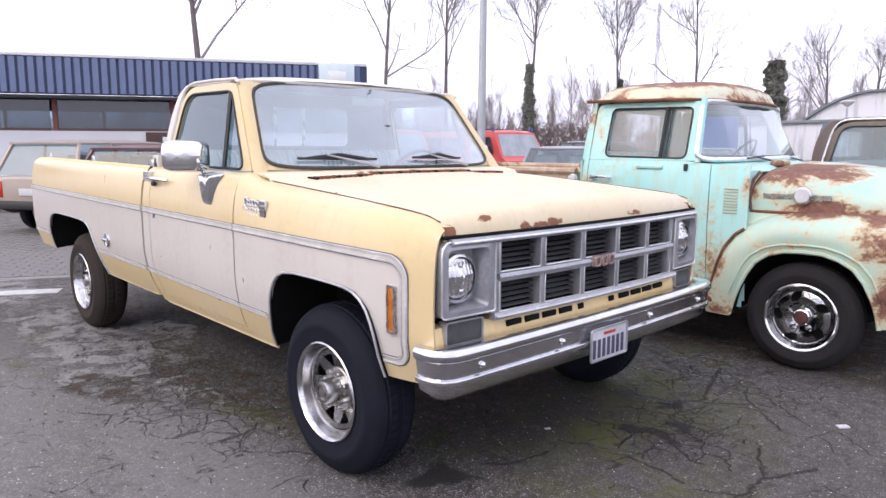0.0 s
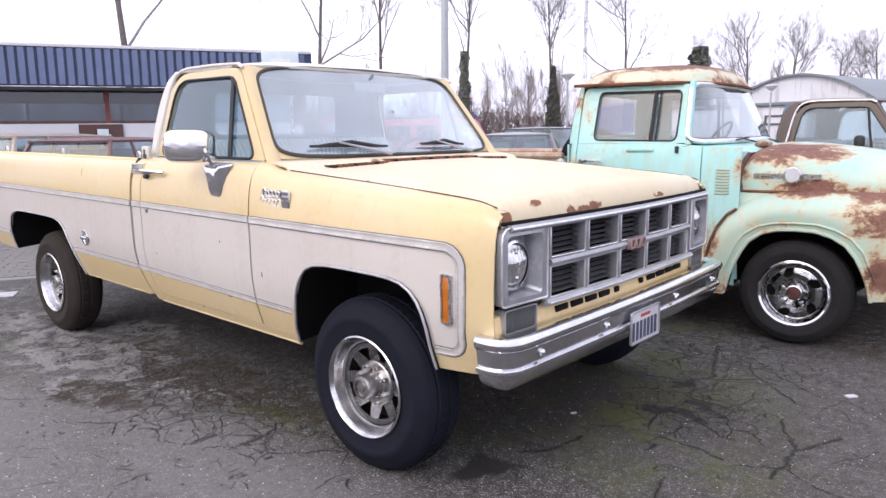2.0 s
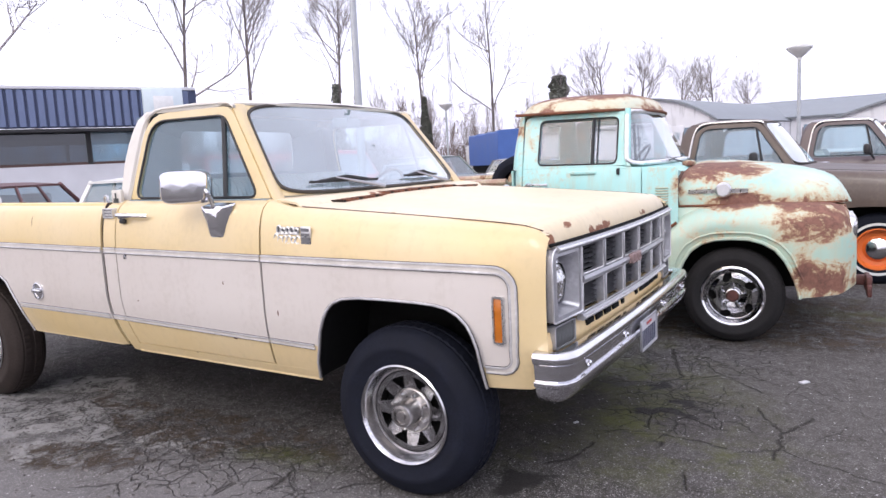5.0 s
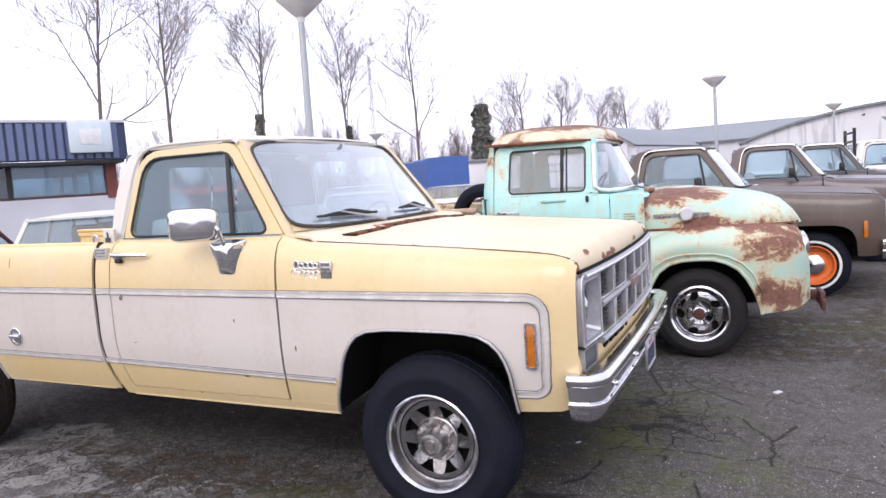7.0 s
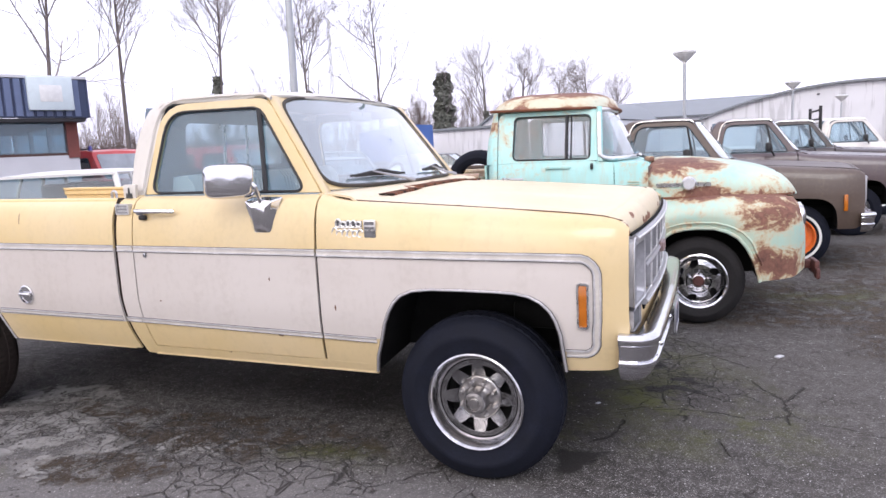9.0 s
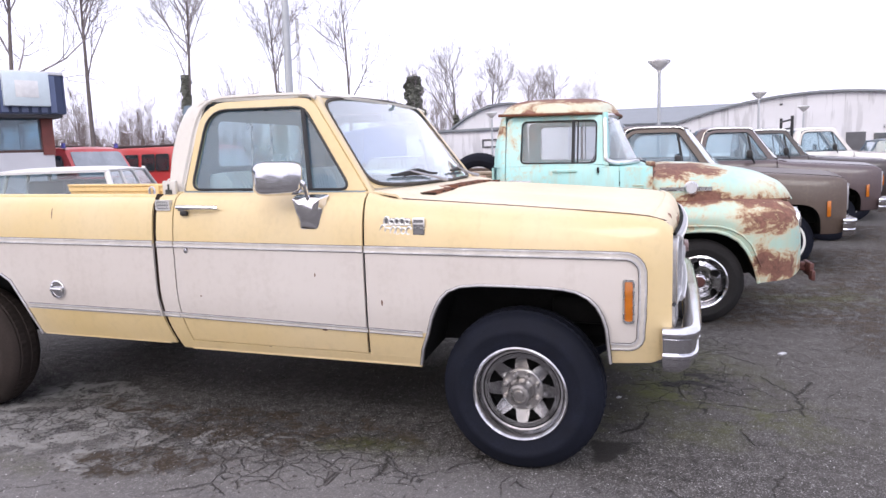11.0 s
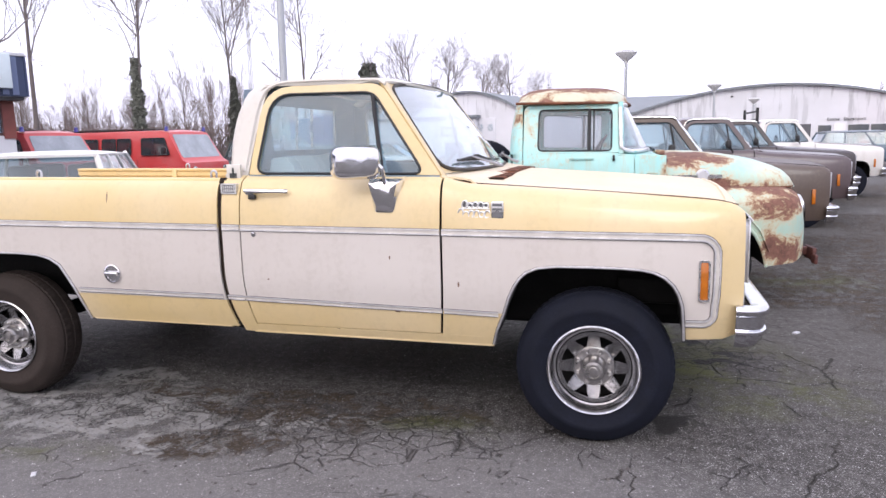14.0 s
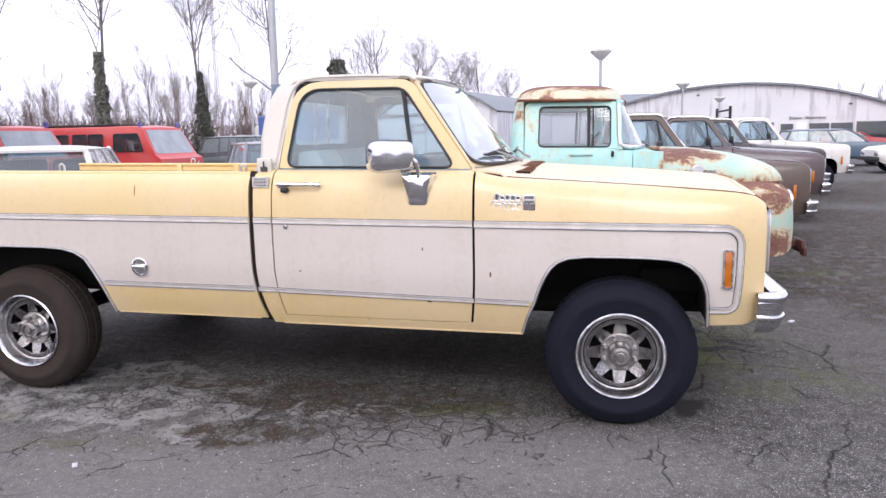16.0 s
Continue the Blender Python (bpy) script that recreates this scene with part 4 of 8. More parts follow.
            bm.faces.new([bm.verts.new(p) for p in crown])
            weld(bm)
            mir = add("door_mirror", bm, M_POLISHED, door, "chrome door mirror on a curved arm")
            bm = bmesh.new()
            tube(bm, [(-0.965, s * (HALF - 0.004), 1.20), (-0.962, s * (HALF + 0.018), 1.25), (-0.966, s * (HALF + 0.03), 1.29), (-0.99, s * (HALF + 0.03), 1.312), (-1.04, s * (HALF + 0.05), 1.314)], 0.010, 8)
            add("mirror_arm", bm, M_CHROME, mir)
            bm = bmesh.new()
            rows = []
            c, along, ahead = Vector((-1.078, HALF + 0.060, 1.318)), Vector((-0.78, 0.62, 0)), Vector((0.62, 0.78, 0))
            for t in steps(0, 1, 22):
                # from the glass edge at the back to the rounded shell in front
                d = lerp(-0.045, 0.060, math.sin(t * math.pi / 2))
                k = math.cos(max(0.0, t - 0.15) / 0.85 * math.pi / 2) ** 0.42 if t < 1 else 0.02
                ps = [c + along * (uu * k) + ahead * d + Vector((0, 0, zz * k)) for uu, zz in [(0.117 * math.copysign(abs(math.cos(q)) ** 0.45, math.cos(q)), 0.080 * math.copysign(abs(math.sin(q)) ** 0.45, math.sin(q))) for q in steps(0, math.tau * 47 / 48, 47)]]
                rows.append([(p.x, s * p.y, p.z) for p in ps])
            vs = grid(bm, rows, False, True)
            bm.faces.new(vs[0])
            bm.faces.new(vs[-1])
            bmesh.ops.recalc_face_normals(bm, faces=bm.faces[:])
            add("mirror_shell", bm, M_POLISHED, mir, "", 70)
        else:
            bm = bmesh.new()
            box(bm, (-1.12, min(s * (HALF + 0.02), s * (HALF + 0.14)), 1.27), (-1.04, max(s * (HALF + 0.02), s * (HALF + 0.14)), 1.40), 0.03)
            tube(bm, [(-1.0, s * (HALF - 0.03), 1.21), (-1.05, s * (HALF + 0.06), 1.29)], 0.012, 6)
            add("door_mirror", bm, M_BLACK, door)
            bm = bmesh.new()
            box(bm, (0.438, min(s * (HALF - 0.02), s * (HALF + 0.006)), 0.718), (0.476, max(s * (HALF - 0.02), s * (HALF + 0.006)), 0.887), 0.005)
            add("side_marker", bm, M_AMBER)
            bm = bmesh.new()
            tube(bm, [(-1.70, s * (HALF + 0.005), 1.178), (-1.5, s * (HALF + 0.008), 1.178)], 0.011, 6)
            add("door_handle", bm, M_CHROME, door)

    # hood with a raised middle
    bm = bmesh.new()
    hx = ((-0.60, 0, 1), (-0.55, 0, 1), (-0.4, 0, 1), (-0.2, 0, 1), (0.0, 0, 1), (0.2, 0, 1), (0.4, 0, 1), (0.52, 0, 1), (0.560, 0.001, 1), (0.568, 0.007, 1), (0.574, 0.007, 1), (0.580, 0.0, 1),
          (0.594, 0.002, 0.95), (0.614, 0.010, 0.85), (0.631, 0.026, 0.7), (0.645, 0.052, 0.5), (0.652, 0.084, 0.35), (0.652, 0.100, 0.3))
    rows = []
    for i, (x, fall, share) in enumerate(hx):
        z = TOP_FRONT(min(x, 0.54)) - fall + 0.004
        row = []
        for k in range(41):
            v = lerp(-1, 1, k / 40)
            half = 0.868 + 0.012 * max(0.0, (x - 0.2) / 0.45)
            crown = 0.020 * (1 - abs(v) ** 2.4) * share
            rise = 0.007 * (1 if abs(v) < 0.42 else max(0.0, 1 - (abs(v) - 0.42) / 0.04)) * (1 if i < 13 else 0.3)
            edge = 0.010 * max(0.0, (abs(v) - 0.975) / 0.025) ** 2
            fwd = (0.016 - 0.040 * v * v) * max(0.0, min(1.0, (x - 0.1) / 0.5))
            row.append((x + fwd - (0.06 * v * v if x < -0.5 else 0), half * v, z + crown + rise - edge))
        rows.append(row)
    grid(bm, rows)
    thicken(bm, 0.012)
    add("hood", bm, hood_paint, T, "pale yellow hood with sky sheen in its colour and rust along its edges" if detail else "")
    for s in (-1, 1):
        bm = bmesh.new()
        xs = steps(-0.62, 0.61, 18)
        tube(bm, [(x, s * (0.872 + 0.012 * max(0.0, (x - 0.2) / 0.45)), TOP_FRONT(min(x, 0.60)) + 0.001) for x in xs], 0.0030, 5)
        add("hood_seam", bm, M_SEAM if detail else M_UNDER)
    for s in (-1, 1):
        bm = bmesh.new()
        grid(bm, [[(x, s * y, TOP_FRONT(x) - 0.002) for y in steps(0.78, HALF - amount_f(x) - corner(x) - 0.001, 3)] for x in steps(-0.72, 0.62, 30)])
        thicken(bm, 0.006)
        add("fender_top", bm, paint)
    # cowl with its air slots
    bm = bmesh.new()
    rows = []
    for x, z in ((-0.80, 1.258), (-0.66, 1.254), (-0.58, 1.243), (-0.55, 1.22)):
        rows.append([(x + 0.11 * (1 - v * v), 0.880 * v, z - 0.010 * v * v) for v in steps(-1, 1, 24)])
    grid(bm, rows)
    thicken(bm, 0.01)
    cowl = add("cowl", bm, hood_paint)
    if detail:
        for k in range(42):
            y = lerp(-0.69, 0.62, k / 41)
            zz = TOP_FRONT(-0.5) + 0.011 + 0.020 * (1 - abs(y / 0.868) ** 2.4) + (0.007 if abs(y) < 0.36 else 0.0)
            bm = bmesh.new()
            box(bm, (-0.540, y - 0.0085, zz - 0.014), (-0.462 + 0.02 * (1 - y * y), y + 0.0085, zz + 0.0015), 0.001)
            add("cowl_slot", bm, M_RUSTY if k % 4 else M_GAP, cowl)
    # windscreen
    def soft(a, n, k=1.0):
        c, d = math.cos(a), math.sin(a)
        return k * math.copysign(abs(c) ** (2 / n), c), 0.5 + 0.5 * k * math.copysign(abs(d) ** (2 / n), d)

    turn = steps(0, math.tau * 95 / 96, 95)
    bm = bmesh.new()
    grid(bm, [[ws(*soft(a, 9, k)) for a in turn] for k in (0.02, 0.2, 0.4, 0.6, 0.8, 0.92, 1.0)], False, True)
    g = add("windscreen", bm, M_GLASS_WS)
    g.visible_shadow = False
    bm = bmesh.new()
    grid(bm, [[ws(*soft(a, 9)) + Vector((-0.004, 0, 0)) for a in turn], [ws(*soft(a, 40, 1.03)) + Vector((-0.008, 0, 0)) for a in turn]], False, True)
    thicken(bm, 0.008)
    add("windscreen_frame", bm, paint)
    bm = bmesh.new()
    tube(bm, [ws(*soft(a, 9)) + Vector((0.002, 0, 0.002)) for a in turn], 0.0095, 6, 0, True)
    add("windscreen_seal", bm, M_SEAL, T, "perished dark rubber seal")
    # roof
    bm = bmesh.new()
    rows = []
    for t in steps(0, 1, 14):
        row = []
        for k in range(25):
            u = lerp(-1, 1, k / 24)
            xf, xr = ws(u * 0.97, 1).x + 0.010 - 0.09 * abs(u) ** 8, -1.800 + 0.075 * abs(u) ** 6
            x = lerp(xr, xf, t)
            half = lerp(0.785, 0.785, t)
            e = 0.040 * (1 - abs(u) ** 4) * (1 - 0.5 * abs(2 * t - 1) ** 4) - 0.055 * max(0.0, 1 - t / 0.15) ** 2 - 0.006 * abs(u) ** 10
            e *= 1 - max(0.0, (t - 0.86) / 0.14) ** 2
            row.append((x, half * u, 1.716 + e))
        rows.append(row)
    grid(bm, rows)
    thicken(bm, 0.012)
    add("roof", bm, roof)
    bm = bmesh.new()
    grid(bm, [[(x, y, 1.70 + 0.02 * (1 - (y / 0.76) ** 2)) for y in steps(-0.74, 0.74, 8)] for x in steps(-1.72, -1.07, 4)])
    add("headliner", bm, M_LINER)
    # back of the cab with its sliding window
    bm = bmesh.new()
    bk = lambda y, z: (lerp(-1.852, -1.836, (z - 1.25) / 0.40), y, z)
    ring(bm, rounded([(-0.84, 1.25), (-0.72, 1.655), (0.72, 1.655), (0.84, 1.25)], 0.05), rounded([(-0.49, 1.35), (-0.485, 1.635), (0.485, 1.635), (0.49, 1.35)], 0.05), bk, (0.016, 0, 0))
    box(bm, (-1.866, -0.90, 0.50), (-1.850, 0.90, 1.255))
    bmesh.ops.recalc_face_normals(bm, faces=bm.faces[:])
    back = add("cab_back", bm, roof)
    bm = bmesh.new()
    sheet(bm, rounded([(-0.49, 1.35), (-0.485, 1.635), (0.485, 1.635), (0.49, 1.35)], 0.05), lambda y, z: (bk(y, z)[0] + 0.01, y, z))
    g = add("rear_glass", bm, M_GLASS_REAR, back)
    g.visible_shadow = False
    bm = bmesh.new()
    for y in (-0.115, 0.105):
        tube(bm, [Vector(bk(y, 1.355)) + Vector((0.01, 0, 0)), Vector(bk(y, 1.63)) + Vector((0.01, 0, 0))], 0.010, 6)
    tube(bm, [Vector(bk(*p)) + Vector((0.008, 0, 0)) for p in rounded([(-0.49, 1.35), (-0.485, 1.635), (0.485, 1.635), (0.49, 1.35)], 0.05)], 0.011, 6, 0, True)
    add("rear_glass_frame", bm, M_TRIM, back)
    # cabin
    bm = bmesh.new()
    ring(bm, rounded([(-0.88, 1.22), (-0.76, 1.70), (0.76, 1.70), (0.88, 1.22)], 0.05), rounded([(-0.475, 1.365), (-0.47, 1.62), (0.47, 1.62), (0.475, 1.365)], 0.045), lambda y, z: (bk(y, z)[0] + 0.022 + max(0.0, z - 1.635) * 1.4, y, z), (0.006, 0, 0))
    for s in (-1, 1):
        grid(bm, [[(xx, s * (HALF - lerp(0.122, 0.224, (z - 1.25) / 0.44) - 0.040), z) for xx in (lerp(-1.835, -1.815, (z - 1.25) / 0.44), -1.732 if detail and s > 0 else lerp(-1.72, -1.650, (z - 1.25) / 0.44))] for z in steps(1.25, 1.69, 6)])
    bmesh.ops.recalc_face_normals(bm, faces=bm.faces[:])
    add("cab_lining", bm, M_LINER, T, "grey lining round the rear window")
    bm = bmesh.new()
    box(bm, (-1.60, -0.74, 0.78), (-1.05, 0.74, 0.98), 0.05)
    seat_ob = add("bench_seat", bm, seat)
    bm = bmesh.new()
    prof = [(-0.075, 0.0), (-0.06, 0.30), (-0.03, 0.40), (0.04, 0.41), (0.075, 0.36), (0.09, 0.0)]
    rows = []
    for k in range(225):
        y = lerp(-0.74, 0.74, k / 224)
        rib = 0.020 * abs(math.sin(k * math.pi / 5)) ** 0.5 if 0.08 < abs(y) < 0.34 or 0.42 < abs(y) < 0.66 else 0.018
        rows.append([(-1.60 + px * 1.0 + (rib if px > 0 else 0) - 0.14 * pz, y, 0.93 + pz) for px, pz in prof])
    vs = grid(bm, rows)
    bm.faces.new(vs[0])
    bm.faces.new(vs[-1])
    bmesh.ops.recalc_face_normals(bm, faces=bm.faces[:])
    add("seat_back", bm, seat, seat_ob, "pleated vinyl seat back")
    bm = bmesh.new()
    rows = [[(x + 0.08 * (1 - v * v), 0.84 * v, z) for v in steps(-1, 1, 12)] for x, z in ((-0.64, 1.242), (-0.78, 1.238), (-0.86, 1.225), (-0.875, 1.18), (-0.84, 1.02), (-0.70, 0.9))]
    grid(bm, rows)
    thicken(bm, 0.01)
    dash = add("dashboard", bm, M_DASH)
    bm = bmesh.new()
    wc, tilt = Vector((-1.02, 0.40, 1.17)), Matrix.Rotation(radians(28), 3, "Y")
    tube(bm, [wc + tilt @ Vector((0, 0.20 * math.cos(a), 0.20 * math.sin(a))) for a in steps(0, math.tau * 35 / 36, 35)], 0.011, 6, 0, True)
    tube(bm, [wc + tilt @ Vector((0.02, -0.19, 0)), wc + tilt @ Vector((0.045, 0, -0.02)), wc + tilt @ Vector((0.02, 0.19, 0))], 0.013, 6)
    tube(bm, [wc + tilt @ Vector((0.03, 0, -0.02)), wc + tilt @ Vector((0.3, 0, -0.05))], 0.022, 8)
    add("steering_wheel", bm, M_BLACK, dash)
    bm = bmesh.new()
    box(bm, (-0.965, -0.12, 1.60), (-0.945, 0.12, 1.655), 0.012)
    tube(bm, [(-0.95, 0, 1.63), (-0.93, 0, 1.70)], 0.008, 6)
    add("rear_view_mirror", bm, M_DASH)
    bm = bmesh.new()
    box(bm, (-1.84, -0.93, 0.47), (-0.55, 0.93, 0.56))
    add("cab_floor", bm, M_UNDER)
    for s in (-1, 1):
        bm = bmesh.new()
        box(bm, (-1.73, min(s * 0.885, s * 0.915), 0.55), (-0.72, max(s * 0.885, s * 0.915), 1.25), 0.008)
        add("door_card", bm, M_DASH)
    # wipers
    if detail:
        for y0, x1, y1 in ((-0.33, -0.57, -0.72), (0.38, -0.555, 0.02)):
            bm = bmesh.new()
            p0 = ws(y0 / 0.865, 0.03) + Vector((0.05, 0, 0.012))
            p1 = ws((y0 + y1) / 2 / 0.865 - 0.02, 0.11) + Vector((0.03, 0, 0.02))
            tube(bm, [p0 + Vector((0.03, 0.06, -0.015)), p0, p1], [0.012, 0.008, 0.005], 6)
            w = add("wiper_arm", bm, M_ALU)
            bm = bmesh.new()
            a, b = ws((y1 + 0.02) / 0.865, 0.10) + Vector((0.02, 0, 0.008)), ws((y0 + 0.10) / 0.865, 0.085) + Vector((0.02, 0, 0.008))
            mid = (a + b) / 2 + Vector((0.014, 0, 0.022))
            tube(bm, [a, b], 0.007, 5)
            tube(bm, [a.lerp(b, 0.12), mid, a.lerp(b, 0.88)], 0.009, 5)
            tube(bm, [a.lerp(b, 0.25), mid.lerp((a + b) / 2, 0.6), a.lerp(b, 0.75)], 0.008, 5)
            add("wiper_blade", bm, M_BLACK, w)

    # front end
    fxy = lambda y: 0.671 - 0.045 * y * y
    pan = lambda y, z, d=0.0: (fxy(y) + d, y, z)
    bm = bmesh.new()
    rows = []
    for z, d in ((0.752, -0.06), (0.748, -0.010), (0.70, 0.0), (0.62, -0.01), (0.56, -0.05)):
        rows.append([pan(v * 0.925, z, d) for v in steps(-1, 1, 24)])
    grid(bm, rows)
    thicken(bm, 0.01)
    nose = add("front_panel", bm, paint if not detail else M_NOSE)
    if detail:
        for g in (-1, 1):
            for k in range(5):
                y = g * (0.115 + 0.105 * k)
                wd = 0.042 if k else 0.018
                bm = bmesh.new()
                box(bm, (fxy(y) - 0.02, y - wd, 0.706), (fxy(y) + 0.004, y + wd, 0.729), 0.002)
                add("air_slot", bm, M_UNDER, nose)
    bm = bmesh.new()
    for za, zb in ((1.042, 1.068), (0.748, 0.775)):
        rows = [[pan(v, z, d) for v in steps(-0.875 if za > 1 else -0.67, 0.875 if za > 1 else 0.67, 24)] for z, d in ((za, 0.0), (za, 0.026), ((za + zb) / 2, 0.034), (zb, 0.026), (zb, 0.0))]
        vs = grid(bm, rows)
        for k in (0, -1):
            bm.faces.new([r[k] for r in vs])
    rows = [[pan(v, z, d) for v in steps(-0.64, 0.64, 16)] for z, d in ((0.892, -0.02), (0.895, 0.022), (0.908, 0.028), (0.921, 0.022), (0.924, -0.02))]
    vs = grid(bm, rows)
    for k in (0, -1):
        bm.faces.new([r[k] for r in vs])
    for y in steps(-0.645, 0.645, 5):
        t = 0.028 if abs(y) > 0.63 else 0.013
        for za, zb in ((0.768, 0.90), (0.918, 1.046)):
            box(bm, (fxy(y) - 0.05, y - t, za), (fxy(y) + 0.012, y + t, zb), 0.004)
    bmesh.ops.recalc_face_normals(bm, faces=bm.faces[:])
    grille = add("grille", bm, M_ALU, T, "dull silver grille of ten openings")
    for i, (ya, yb) in enumerate(zip(steps(-0.645, 0.645, 5)[:-1], steps(-0.645, 0.645, 5)[1:])):
        for za, zb in ((0.768, 0.893), (0.922, 1.046)):
            for k in range(6 if detail else 3):
                bm = bmesh.new()
                z = lerp(za, zb, (k + 0.5) / (6 if detail else 3))
                rows = [[pan(y, z + dz2, d) for y in steps(ya + 0.01, yb - 0.01, 3)] for dz2, d in ((-0.006, -0.045), (0.0, -0.018), (0.007, -0.045))]
                grid(bm, rows)
                add("grille_bar", bm, M_GRILLEDARK, grille)
    if detail:
        for ya, yb in zip(steps(-0.645, 0.645, 5)[:-1], steps(-0.645, 0.645, 5)[1:]):
            for za, zb in ((0.774, 0.890), (0.926, 1.042)):
                bm = bmesh.new()
                tube(bm, [pan(y, z, 0.013) for y, z in rounded([(ya + 0.014, za), (ya + 0.014, zb), (yb - 0.014, zb), (yb - 0.014, za)], 0.008, 2)], 0.0032, 5, 0, True)
                add("grille_edging", bm, M_EDGE, grille, "thin bright edging of a grille opening")
        for z in (1.056, 0.762):
            bm = bmesh.new()
            w = 0.875 if z > 1 else 0.66
            tube(bm, [pan(v, z, 0.033) for v in steps(-w, w, 24)], 0.005, 6)
            add("grille_moulding", bm, M_EDGE, grille)
    if detail:
        # dark bar put in as the shade between hood and grille
        bm = bmesh.new()
        tube(bm, [pan(v, 1.073, 0.008) for v in steps(-0.90, 0.90, 24)], 0.007, 6)
        add("hood_gap", bm, M_UNDER, T, "dark bar drawn as the shaded gap under the hood edge")
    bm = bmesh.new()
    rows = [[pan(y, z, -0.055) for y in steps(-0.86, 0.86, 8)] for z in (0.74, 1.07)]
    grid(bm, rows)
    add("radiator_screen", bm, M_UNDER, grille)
    bm = bmesh.new()
    if detail:
        for y0 in (-0.075, -0.025, 0.025):
            tube(bm, [(fxy(0) + 0.036, y0 + 0.022 + dy, 0.908 + dz2) for dy, dz2 in rounded([(-0.016, -0.019), (-0.016, 0.019), (0.016, 0.019), (0.016, -0.019)], 0.008, 2)], 0.0062, 6, 0, True)
        box(bm, (fxy(0) + 0.018, -0.078, 0.884), (fxy(0) + 0.033, 0.072, 0.932), 0.006)
        add("grille_emblem", bm, M_EMBLEM, grille, "faded red three-block emblem")
    else:
        bm.free()
    for s in (-1, 1):
        bm = bmesh.new()
        o = rounded([(s * 0.915, 0.785), (s * 0.915, 1.060), (s * 0.660, 1.060), (s * 0.660, 0.785)], [0.02, 0.05, 0.01, 0.01], 3)
        i1 = rounded([(s * 0.888, 0.806), (s * 0.888, 1.030), (s * 0.695, 1.030), (s * 0.695, 0.806)], 0.02, 3)
        i2 = rounded([(s * 0.880, 0.822), (s * 0.880, 1.015), (s * 0.712, 1.015), (s * 0.712, 0.822)], 0.02, 3)
        grid(bm, [[pan(y, z, -0.05) for y, z in o], [pan(y, z, 0.018) for y, z in o], [pan(y, z, 0.024) for y, z in i1], [pan(y, z, -0.045) for y, z in i2]], False, True)
        bm.faces.new([bm.verts.new(pan(y, z, -0.045)) for y, z in i2])
        weld(bm)
        bez = add("headlight_bezel", bm, M_ALU, T, "dull silver square headlight bezel")
        if detail:
            bm = bmesh.new()
            tube(bm, [pan(y, z, 0.020) for y, z in o], 0.0042, 6, 0, True)
            add("bezel_edging", bm, M_EDGE, bez)
        bm = bmesh.new()
        lathe(bm, [(0.090, -0.03), (0.090, 0.012), (0.080, 0.016)], 32, 0, "x", pan(s * 0.806, 0.918, -0.026))
        lamp = add("headlight_ring", bm, M_CHROME, bez)
        bm = bmesh.new()
        lc = Vector(pan(s * 0.806, 0.918, -0.022))
        rows = []
        for rr in steps(0.004, 0.082, 13):
            row = []
            for a in steps(0, math.tau * 63 / 64, 63):
                dy, dzz = rr * math.cos(a), rr * math.sin(a)
                flute = 0.0022 * math.sin(dy * 330) * (1 if abs(dzz) < 0.052 else 0.3) + 0.003 * math.sin(dzz * 95 + 0.6) - (0.005 if abs(dy) < 0.009 and abs(dzz) < 0.045 else 0.0)
                row.append(lc + Vector((0.004 + 0.021 * (1 - (rr / 0.082) ** 2) + (flute if rr < 0.075 else 0.0), dy, dzz)))
            rows.append(row)
        vs = grid(bm, rows, False, True)
        bm.faces.new(vs[0])
        add("headlight_lens", bm, M_LENS, bez, "round clear headlamp")
        bm = bmesh.new()
        o = rounded([(s * 0.890, 0.678), (s * 0.890, 0.770), (s * 0.708, 0.770), (s * 0.708, 0.678)], 0.014, 3)
        i1 = rounded([(s * 0.884, 0.684), (s * 0.884, 0.764), (s * 0.714, 0.764), (s * 0.714, 0.684)], 0.011, 3)
        ring(bm, o, i1, lambda y, z: pan(y, z, -0.03), (0.042, 0, 0))
        bmesh.ops.recalc_face_normals(bm, faces=bm.faces[:])
        ind = add("indicator_frame", bm, M_ALU, T, "front indicator in a dull frame")
        bm = bmesh.new()
        grid(bm, [[pan(s * y, z, 0.005 - 0.25 * abs(z - 0.724) ** 2) for y in steps(0.713, 0.885, 6)] for z in steps(0.683, 0.765, 4)])
        thicken(bm, 0.012)
        add("indicator_lens", bm, M_GREYLENS, ind)
    # front bumper
    bm = bmesh.new()
    bow = lambda y: 0.754 - 0.014 * (y / 0.85) ** 2
    end = [(0.600, 0.990), (0.640, 0.992), (0.682, 0.984), (0.712, 0.962), (0.732, 0.925), (0.739, 0.875)]
    path = [(x, -y) for x, y in end] + [(bow(y), y) for y in steps(-0.80, 0.80, 14)] + end[::-1]
    prof = [(-0.065, 0.686), (-0.020, 0.699), (0.002, 0.697), (0.013, 0.686), (0.015, 0.670), (0.010, 0.657), (0.001, 0.650), (-0.007, 0.592), (0.003, 0.588), (0.006, 0.580), (0.003, 0.570), (-0.007, 0.564), (-0.016, 0.535), (-0.036, 0.510), (-0.060, 0.498)]
    rows = []
    for k, (x, y) in enumerate(path):
        a, b = Vector(path[max(0, k - 1)]), Vector(path[min(len(path) - 1, k + 1)])
        t = (b - a).normalized()
        nx, ny = t.y, -t.x
        taper = 1.0
        rows.append([(x + nx * d, y + ny * d, z) for d, z in prof])
    grid(bm, rows)
    thicken(bm, 0.006)
    bump_ob = add("front_bumper", bm, M_BUMPER, T, "dull chrome front bumper with two ribs", 40)
